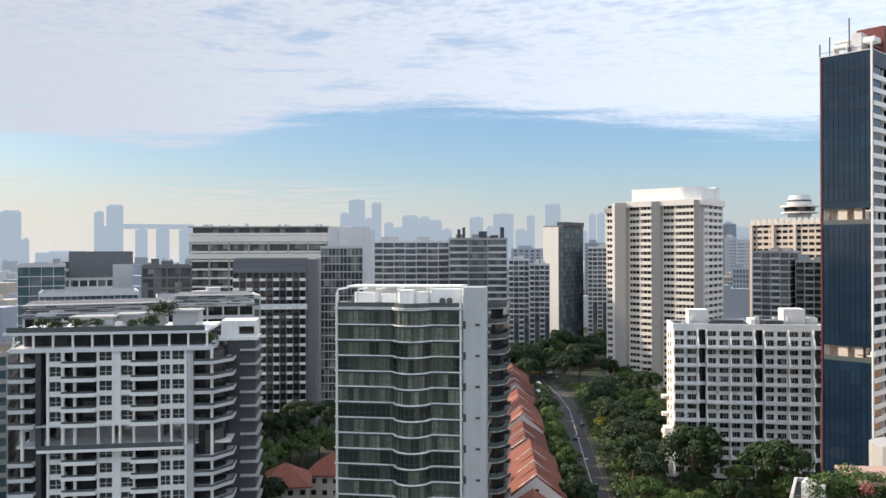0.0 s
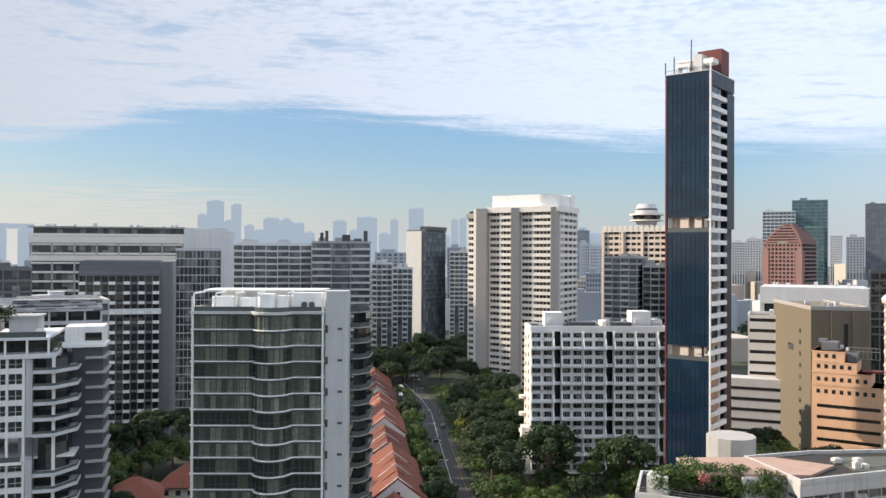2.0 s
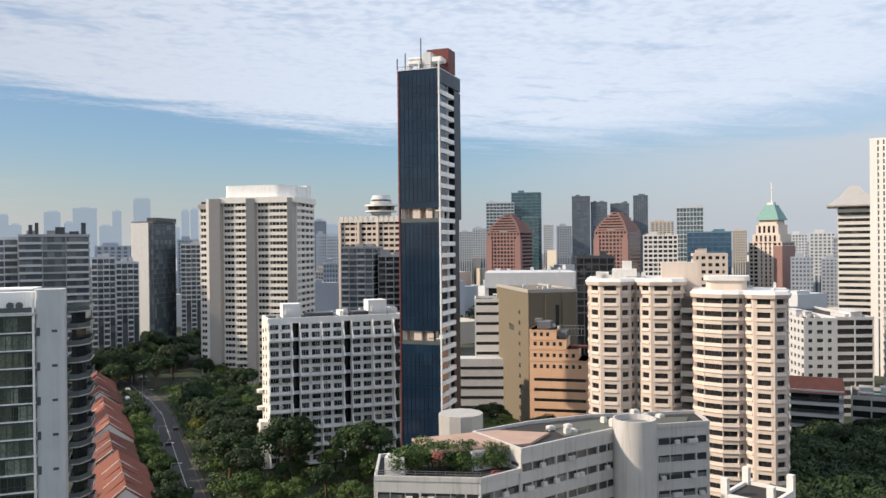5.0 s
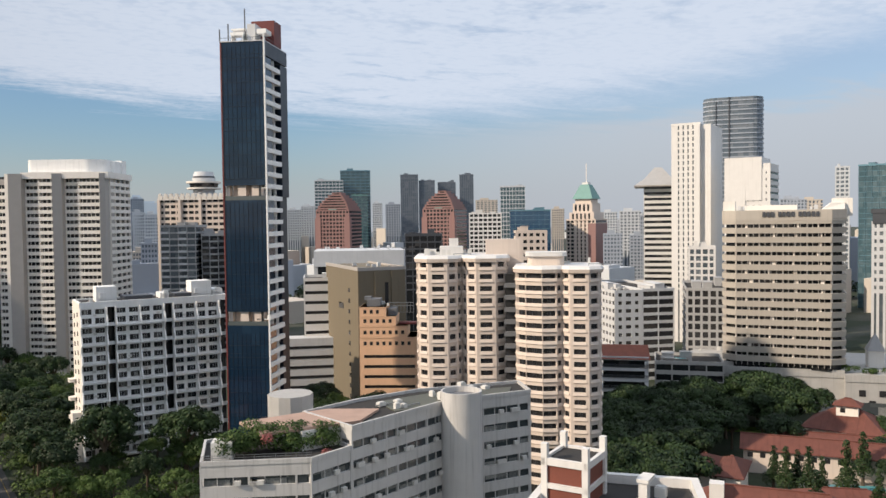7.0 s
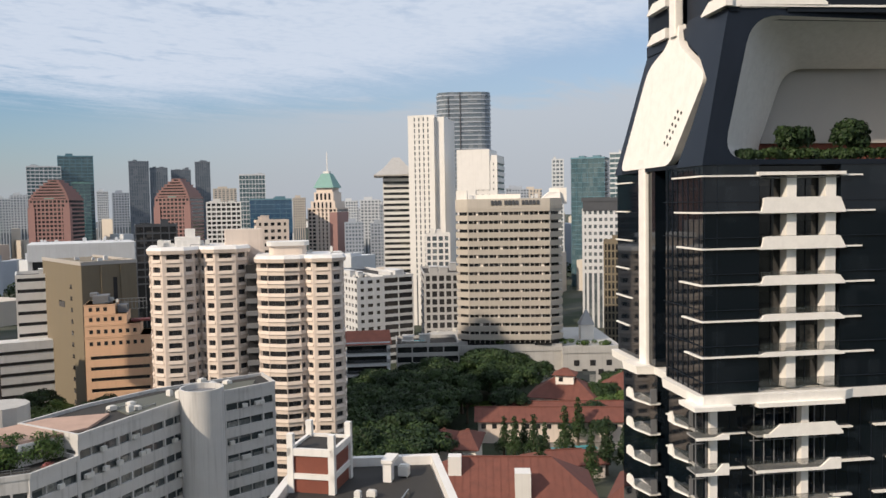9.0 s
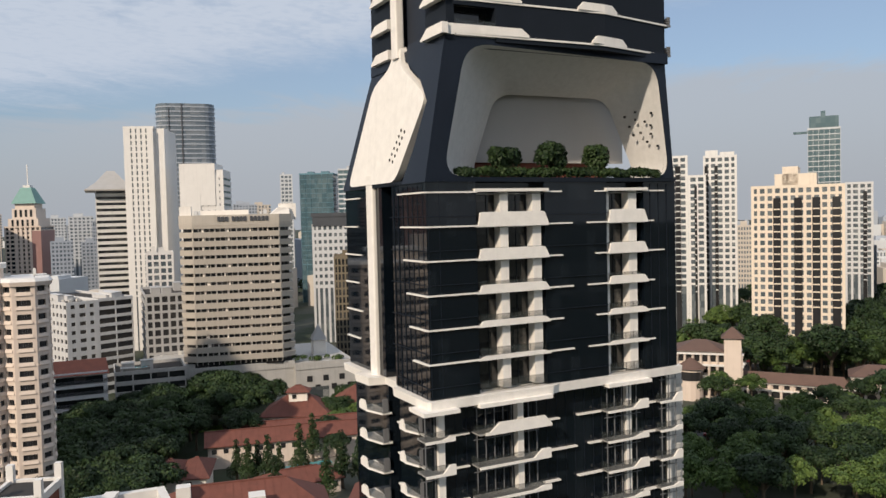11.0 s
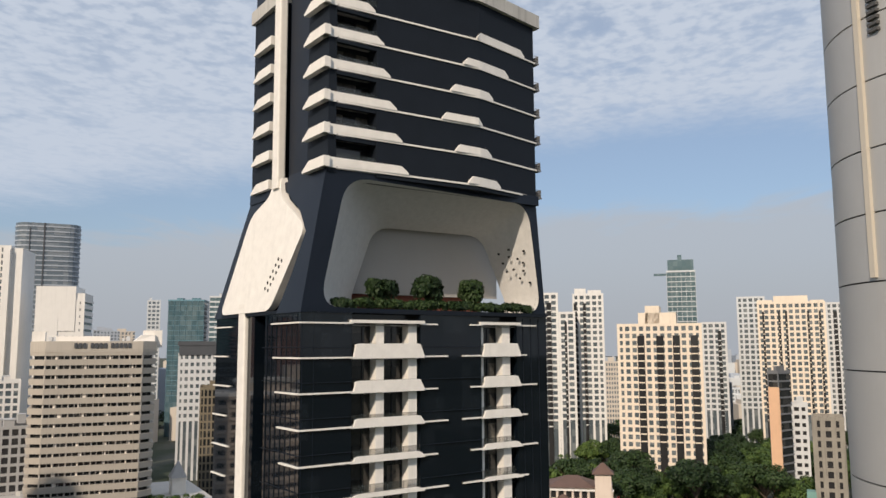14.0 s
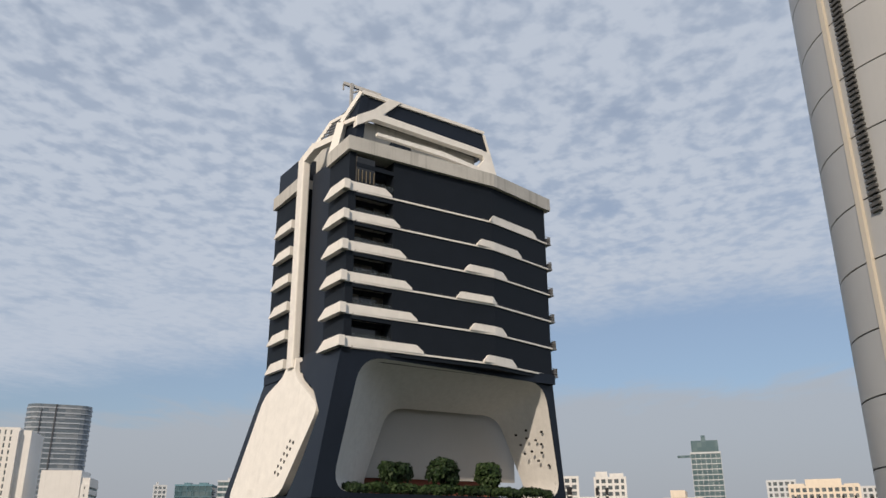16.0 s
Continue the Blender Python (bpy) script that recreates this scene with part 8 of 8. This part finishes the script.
# colonial buildings beyond the park
def arcade(x, y, turn, w, d, h, label, arches=True):
    t = thing("colonial_hall", label, "building", x, y, 0, turn)
    part("wall", boxes("wall", [(0, w, 0.8, d, 0, h)]), M["cream_paint"], t)
    part("cornice", boxes("cornice", [(-0.3, w + 0.3, -0.3, d, h - 0.6, h), (-0.2, w + 0.2, -0.2, 1, h * 0.5 - 0.2, h * 0.5 + 0.3)]), M["clear_white"], t)
    n = int(w / 3.4)
    for k in range(n):
        x0 = k * w / n
        part("arch_pier", boxes("arch_pier", [(x0, x0 + 0.8, 0, 1, 0, h)]), M["cream_paint"], t)
        m = 10
        q = w / n - 0.8
        # the arch is not open: a flat dark plate on the wall fills it
        pts = [(x0 + 0.8, 0.2)] + [(x0 + 0.8 + q / 2 - q / 2 * math.cos(math.pi * j / m), h * 0.28 + q / 2 * 0.7 * math.sin(math.pi * j / m)) for j in range(m + 1)] + [(x0 + 0.8 + q, 0.2)]
        v = [(a, 0.7, b) for a, b in pts] + [(a, 0.85, b) for a, b in pts]
        c = len(pts)
        part("arch_opening", mesh_of("arch_opening", v, [tuple(range(c)), tuple(range(2 * c - 1, c - 1, -1))] + [(j, c + j, c + (j + 1) % c, (j + 1) % c) for j in range(c)]), M["window_tint"], t)
        part("upper_window", boxes("upper_window", [(x0 + 1.3, x0 + q + 0.3, 0.7, 0.9, h * 0.6, h * 0.85)]), M["window_tint"], t)
    part("roof", prism("roof", [(-1, -1), (w + 1, -1), (w + 1, d + 1), (-1, d + 1)], h, h + 3.2, [(d * 0.4, d * 0.45), (w - d * 0.4, d * 0.45), (w - d * 0.4, d * 0.55), (d * 0.4, d * 0.55)]), M["brown_roof"], t)
    return t


mat("brown_roof", (0.12, 0.075, 0.06), 0.8, vary=0.2)
hotel = thing("colonial_hotel", "cream colonial hotel with brown conical turret roofs", "hotel", 292, -20.5, 0, -97)
part("wall", boxes("wall", [(0, 22, 1, 16, 0, 16.5)]), M["cream_paint"], hotel)
for i in range(4):
    part("gallery_slab", boxes("gallery_slab", [(-0.4, 22.4, -0.4, 1.4, 3.4 + 4 * i, 4.0 + 4 * i)]), M["clear_white"], hotel)
    for k in range(8):
        part("gallery_window", boxes("gallery_window", [(0.8 + 2.7 * k, 2.4 + 2.7 * k, 0.8, 1.1, 0.9 + 4 * i, 3.2 + 4 * i)]), M["window_tint"], hotel)
for k in range(9):
    part("gallery_post", boxes("gallery_post", [(2.7 * k, 0.5 + 2.7 * k, -0.3, 0.3, 0, 16)]), M["cream_paint"], hotel)
part("tower", boxes("tower", [(16, 21.6, -1.2, 5, 0, 21.5)]), M["cream_paint"], hotel)
part("tower_roof", prism("tower_roof", [(15, -2.2), (22.6, -2.2), (22.6, 6), (15, 6)], 21.5, 25, [(18.4, 1.5), (19.2, 1.5), (19.2, 2.3), (18.4, 2.3)]), M["brown_roof"], hotel)
part("turret", disc(5, -1.5, 4.2, 0, 11, n=16), M["cream_paint"], hotel)
part("turret_glazing", disc(5, -1.5, 4.3, 7, 10, n=16), M["window_tint"], hotel)
part("turret_roof", disc(5, -1.5, 5.2, 11, 14.4, 0.6, n=16), M["brown_roof"], hotel)
part("roof", prism("roof", [(-0.8, 0), (16, 0), (16, 17), (-0.8, 17)], 16.5, 19.5, [(6, 8), (10, 8), (10, 9), (6, 9)]), M["brown_roof"], hotel)
arcade(296, -41, -107, 36, 5, 5.6, "low cream arcade wing with brown roof")
arcade(286, -76, -104, 30, 12, 9.6, "cream arcaded hall with brown tile roof")
arcade(279, -105, -112, 18, 12, 9.0, "cream arcaded hall with brown tile roof")

roof_clutter(cl, 2, 21, 3, 16, 57.2, 12, 11, M["ac_unit"])
roof_clutter(cr, 6, 20, 3, 16, 54.8, 10, 12, M["ac_unit"])
roof_clutter(st, 76, 104, 106.5, 112, 34.15, 14, 13, M["ac_unit"])
roof_clutter(bx, -9, 7, -10, -2, 35.0, 7, 14, M["ac_unit"])
roof_clutter(mt, 4, 30, 3, 18, 68.2, 10, 15, M["pale_grey"])
roof_clutter(cw, 1, 11, 1, 48, 35.9, 22, 16, M["ac_unit"])
roof_clutter(gw, 2, 34, 2, 26, 54.4, 12, 17, M["pale_grey"])
roof_clutter(kh, 2, 14, 2, 30, 50.5, 6, 18, M["pale_grey"])
roof_clutter(og, 1, 8, 1, 10, 40.2, 6, 19, M["ac_unit"])
roof_clutter(pdm, -12, 30, 8, 34, 13.4, 14, 20, M["ac_unit"])

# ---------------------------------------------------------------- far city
# haze before the downtown skyline, painted as a bluish base with a faint glow
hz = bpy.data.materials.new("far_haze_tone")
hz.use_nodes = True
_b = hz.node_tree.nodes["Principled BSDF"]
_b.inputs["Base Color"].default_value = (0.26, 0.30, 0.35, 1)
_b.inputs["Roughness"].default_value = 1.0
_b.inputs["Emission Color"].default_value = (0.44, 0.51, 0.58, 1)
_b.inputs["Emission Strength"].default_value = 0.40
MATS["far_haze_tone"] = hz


def skyline(x, y, turn, w, h):
    rr = random.Random(int(x + 3 * y))
    t = thing("skyline_tower", "distant hazy blue downtown tower", "tower", x, y, 0, turn, "downtown skyline")
    q = w * rr.uniform(0.1, 0.3)
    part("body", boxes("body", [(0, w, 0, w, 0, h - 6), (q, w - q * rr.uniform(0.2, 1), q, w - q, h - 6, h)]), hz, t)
    return t


FAR = (("hazed_white", "pale distant apartment tower"), ("hazed_grey", "grey distant apartment tower"), ("hazed_sand", "sand coloured distant apartment tower"))


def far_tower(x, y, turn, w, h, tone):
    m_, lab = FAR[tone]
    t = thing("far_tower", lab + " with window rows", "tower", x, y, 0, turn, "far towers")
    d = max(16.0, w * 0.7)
    part("glazing", boxes("glazing", [(0.4, w - 0.4, 0.4, d, 0, h - 1)]), M["hazed_far_glass"], t)
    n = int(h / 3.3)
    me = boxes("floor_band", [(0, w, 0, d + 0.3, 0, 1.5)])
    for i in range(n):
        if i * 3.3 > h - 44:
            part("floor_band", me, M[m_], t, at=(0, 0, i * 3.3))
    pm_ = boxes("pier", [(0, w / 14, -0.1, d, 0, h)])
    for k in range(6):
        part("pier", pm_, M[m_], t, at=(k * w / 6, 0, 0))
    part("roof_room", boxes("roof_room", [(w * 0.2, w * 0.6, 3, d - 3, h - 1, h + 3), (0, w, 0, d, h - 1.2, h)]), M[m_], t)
    return t


# low city between the towers, out to the horizon
r = random.Random(77)
for tone, nm in ((0, "hazed_white"), (1, "hazed_grey"), (2, "hazed_sand")):
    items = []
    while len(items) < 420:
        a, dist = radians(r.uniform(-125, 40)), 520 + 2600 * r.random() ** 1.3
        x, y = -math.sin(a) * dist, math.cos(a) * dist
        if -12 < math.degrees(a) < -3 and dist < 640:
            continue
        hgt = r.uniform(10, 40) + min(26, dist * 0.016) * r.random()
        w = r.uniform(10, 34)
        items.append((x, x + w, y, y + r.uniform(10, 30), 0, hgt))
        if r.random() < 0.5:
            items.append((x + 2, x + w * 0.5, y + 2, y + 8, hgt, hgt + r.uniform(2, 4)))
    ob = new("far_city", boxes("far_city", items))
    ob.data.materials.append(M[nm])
    tagged(ob, "far low city blocks reaching towards the horizon", "city blocks", kind="stuff")
# far woods between the blocks
v, f = leaves(r, [(-math.sin(a) * q, math.cos(a) * q, 7, r.uniform(7, 13), 0.7) for a, q in [(radians(r.uniform(-125, 40)), r.uniform(430, 1500)) for _ in range(420)]], 2.2, 1.5)
fw = new("far_woods", mesh_of("far_woods", v, f))
fw.data.materials.append(M["leaf_dark"])
tagged(fw, "far dark green tree belts between city blocks", "woods", kind="stuff")
deck_t = thing("skyline_deck", "long hazy roof deck across three downtown towers", "tower", -1111, 2787, 0, 19.5)
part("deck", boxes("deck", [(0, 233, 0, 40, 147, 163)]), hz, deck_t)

# far towers: x, y, turn, width, height
skyline(-1451, 2626, 28.3, 62.3, 204.8)
skyline(-1396, 2655, 27.5, 23.3, 113.8)
skyline(-1360, 2674, 25.3, 179.7, 70.3)
skyline(-1194, 2752, 23.1, 39.4, 155.5)
skyline(-1161, 2766, 22.3, 54.3, 230.3)
skyline(-381, 2976, 7.0, 31.2, 210.1)
skyline(-350, 2980, 6.1, 60.6, 260.7)
skyline(-290, 2986, 5.3, 29.4, 189.2)
skyline(-265, 2988, 4.7, 35.7, 248.2)
skyline(-219, 2992, 3.8, 35.8, 174.4)
skyline(-183, 2994, 3.2, 31.6, 155.4)
skyline(-152, 2996, 2.3, 59.1, 199.7)
skyline(-114, 2998, 1.9, 31.7, 172.2)
skyline(-57, 2999, 0.6, 52.9, 182.6)
skyline(-4, 3000, -0.3, 38.1, 150.7)
skyline(100, 2998, -2.4, 50.7, 194.7)
skyline(188, 2994, -4.3, 75.7, 208.9)
skyline(312, 2984, -6.2, 29.3, 199.7)
skyline(270, 2988, -5.6, 41.9, 147.3)
skyline(380, 2976, -7.8, 56.0, 240.9)
skyline(537, 2952, -10.6, 26.6, 201.6)
skyline(567, 2946, -11.2, 26.5, 205.4)
skyline(472, 2963, -9.6, 61.6, 139.6)
skyline(-508, 2957, 8.6, 124.0, 142.9)
skyline(161, 2996, -3.4, 29.5, 158.5)
skyline(-1075, 2801, 20.6, 40.7, 148.7)
skyline(-1011, 2825, 19.3, 45.2, 149.2)
skyline(-938, 2850, 17.8, 46.0, 149.7)
skyline(-1197, 2751, 23.2, 31.4, 207.5)
skyline(-73, 2399, 1.3, 33.1, 171.8)
skyline(790, 2266, -19.6, 32.3, 148.8)
skyline(813, 2258, -20.4, 48.1, 132.0)
far_tower(542, 957, -30.0, 18.6, 83.7, 0)
far_tower(583, 991, -31.0, 21.0, 89.2, 0)
far_tower(697, 977, -35.9, 15.0, 94.0, 0)
far_tower(653, 885, -37.0, 20.5, 89.8, 1)
far_tower(884, 953, -43.6, 35.8, 99.0, 2)
far_tower(784, 620, -52.2, 19.4, 74.3, 0)
far_tower(678, 513, -53.7, 22.5, 73.8, 0)
far_tower(650, 467, -54.7, 11.8, 69.1, 1)
far_tower(820, 733, -48.7, 17.7, 80.5, 2)
far_tower(550, 433, -52.5, 16.4, 53.3, 1)
far_tower(299, 849, -19.8, 12.4, 78.8, 0)
far_tower(293, 798, -20.6, 11.8, 75.1, 1)
far_tower(494, 1416, -19.6, 22.7, 111.5, 1)
far_tower(804, 405, -63.9, 18.8, 84.5, 1)
far_tower(902, 431, -65.2, 24.3, 84.8, 2)
far_tower(782, 624, -52.2, 27.8, 65.6, 0)
far_tower(719, 541, -54.0, 31.4, 71.5, 0)
far_tower(644, 475, -54.3, 19.6, 50.1, 1)
far_tower(594, -84, -98.5, 10.9, 54.2, 2)
far_tower(503, -131, -105.1, 9.2, 50.2, 1)
far_tower(770, -216, -106.2, 15.9, 25.8, 0)
far_tower(298, 849, -19.7, 11.2, 79.4, 0)
far_tower(292, 798, -20.6, 14.7, 76.3, 0)
far_tower(198, 566, -19.8, 11.2, 47.1, 2)
far_tower(190, 527, -20.4, 11.8, 53.9, 1)
far_tower(-212, 875, 12.9, 24.1, 59.9, 1)
far_tower(68, 797, -6.1, 33.4, 68.0, 1)
far_tower(132, 748, -10.7, 18.6, 73.0, 1)
far_tower(807, 399, -64.3, 19.1, 83.4, 1)
far_tower(903, 430, -65.2, 21.5, 83.2, 2)
far_tower(644, -275, -113.7, 13.5, 57.8, 0)

# ---------------------------------------------------------------- avenue
def ribbon(name, line, w0, w1, z, material, label, kind="structure", category="road"):
    v, f = [], []
    for i, (x, y) in enumerate(line):
        a = Vector(line[max(0, i - 1)])
        b = Vector(line[min(len(line) - 1, i + 1)])
        n_ = Vector(((b - a).y, -(b - a).x)).normalized()
        v += [(x + n_.x * w0, y + n_.y * w0, z), (x + n_.x * w1, y + n_.y * w1, z), (x + n_.x * w1, y + n_.y * w1, 0), (x + n_.x * w0, y + n_.y * w0, 0)]
    for i in range(len(line) - 1):
        k = 4 * i
        f += [(k, k + 1, k + 5, k + 4), (k + 1, k + 2, k + 6, k + 5), (k + 3, k, k + 4, k + 7)]
    ob = new(name, mesh_of(name, v, f))
    ob.data.materials.append(material)
    return tagged(ob, label, category, kind=kind)


avenue = [(36, 150), (38.5, 190), (41, 217), (44, 249), (49, 300), (52, 330), (52.5, 360), (50, 418), (44, 470), (36, 540)]
mat("footpath", (0.06, 0.058, 0.052), 0.9, vary=0.2)
mat("road_line", (0.40, 0.39, 0.36), 0.8, vary=0.2)
mat("yellow_line", (0.30, 0.22, 0.05), 0.8, vary=0.2)
ribbon("road", avenue, -3.8, 3.8, 0.10, M["asphalt"], "dark asphalt avenue curving between trees")
ribbon("pavement", avenue, 3.8, 5.0, 0.22, M["footpath"], "grey paved footpath beside the avenue", category="pavement")
ribbon("pavement", avenue, -5.0, -3.8, 0.22, M["footpath"], "grey paved footpath beside the avenue", category="pavement")
ribbon("road_marking", avenue, -0.12, 0.12, 0.115, M["road_line"], "pale centre line on the avenue", category="marking")
ribbon("road_marking", avenue, 3.5, 3.6, 0.115, M["yellow_line"], "yellow edge line on the avenue", category="marking")
ribbon("side_road", [(300, -30), (340, -48), (372, -62), (400, -74), (450, -100)], -4, 4, 0.10, M["asphalt"], "dark road beyond the park trees")
ribbon("side_road", [(236, -24), (262, -30), (300, -30)], -3.5, 3.5, 0.11, M["asphalt"], "dark road beyond the park trees")
ribbon("crossing_road", [(250, 100), (300, 105), (345, 116), (420, 130), (520, 160)], -7, 7, 0.10, M["asphalt"], "wide road past the shopping podium")


def car(x, y, turn, tone, label):
    t = thing("car", label, "car", x, y, 0.1, turn, "cars on the roads")
    body = [(-2.1, 0.35), (-2.1, 0.85), (-1.2, 0.95), (-0.6, 1.42), (0.9, 1.42), (1.5, 0.98), (2.1, 0.85), (2.1, 0.35)]
    v = [(a, -0.85 if b < 1 else -0.68, b) for a, b in body] + [(a, 0.85 if b < 1 else 0.68, b) for a, b in body]
    n_ = len(body)
    part("body", mesh_of("body", v, [tuple(range(n_)), tuple(range(2 * n_ - 1, n_ - 1, -1))] + [(k, n_ + k, n_ + (k + 1) % n_, (k + 1) % n_) for k in range(n_)]), tone, t)
    part("windscreen", boxes("windscreen", [(-0.75, 1.15, -0.72, 0.72, 0.98, 1.34)]), M["window_tint"], t)
    for a in (-1.3, 1.3):
        for b in (-0.8, 0.8):
            m_ = 12
            v = [(a + 0.33 * math.cos(2 * math.pi * k / m_), b - 0.1, 0.33 + 0.33 * math.sin(2 * math.pi * k / m_)) for k in range(m_)]
            v += [(p, q + 0.2, s) for p, q, s in v]
            part("wheel", mesh_of("wheel", v, [tuple(range(m_)), tuple(range(2 * m_ - 1, m_ - 1, -1))] + [(k, m_ + k, m_ + (k + 1) % m_, (k + 1) % m_) for k in range(m_)]), M["slate_panel"], t)


mat("car_white", (0.75, 0.75, 0.74), 0.25, vary=0.02, bump=0)
mat("car_dark", (0.05, 0.05, 0.06), 0.25, vary=0.02, bump=0)
mat("car_red", (0.30, 0.05, 0.05), 0.25, vary=0.02, bump=0)
mat("car_yellow", (0.55, 0.30, 0.03), 0.3, vary=0.02, bump=0)
for x, y, a, tone, lab in ((46, 280, 82, "car_dark", "dark saloon car driving on the avenue"), (52, 302, 80, "car_dark", "dark saloon car driving on the avenue"), (47, 395, 95, "car_white", "white car parked by the avenue"),
                           (45, 385, 95, "car_dark", "dark car parked by the avenue"), (44, 372, 92, "car_white", "white car parked by the avenue"), (44, 360, 92, "car_dark", "dark car parked by the avenue"),
                           (50, 428, 20, "car_yellow", "yellow lorry cab at the far junction"), (58, 428, 10, "car_white", "white van at the far junction"),
                           (372, -60, -20, "car_white", "white van on the park road"), (362, -56, -20, "car_red", "red car on the park road"), (382, -66, -20, "car_white", "white car on the park road"), (352, -52, -20, "car_white", "white car on the park road"),
                           (250, -27, -10, "car_white", "white car in the drive below the trees"), (256, -28, -10, "car_dark", "dark car in the drive below the trees"), (243, -25.4, -10, "car_red", "red car in the drive below the trees"),
                           (330, 108, 10, "car_white", "white car by the shopping podium"), (345, 112, 10, "car_dark", "dark car by the shopping podium"), (362, 122, 12, "car_white", "white car by the shopping podium")):
    car(x, y, a, M[tone], lab)


def lamp_post(x, y, turn):
    t = thing("street_lamp", "grey steel street lamp with curved arm", "street lamp", x, y, 0, turn, "street lamps")
    part("pole", boxes("pole", [(-0.08, 0.08, -0.08, 0.08, 0, 9)]), M["steel_rail"], t)
    part("arm", boxes("arm", [(0, 2.4, -0.05, 0.05, 8.9, 9.05)]), M["steel_rail"], t)
    part("lamp_head", boxes("lamp_head", [(1.9, 2.7, -0.15, 0.15, 8.75, 8.92)]), M["clear_white"], t)


for k in range(8):
    lamp_post(34.6 + 0.075 * (28 * k), 196 + 24 * k, 0)
for x, y in ((54, 212), (57, 220)):
    lamp_post(x, y, 180)
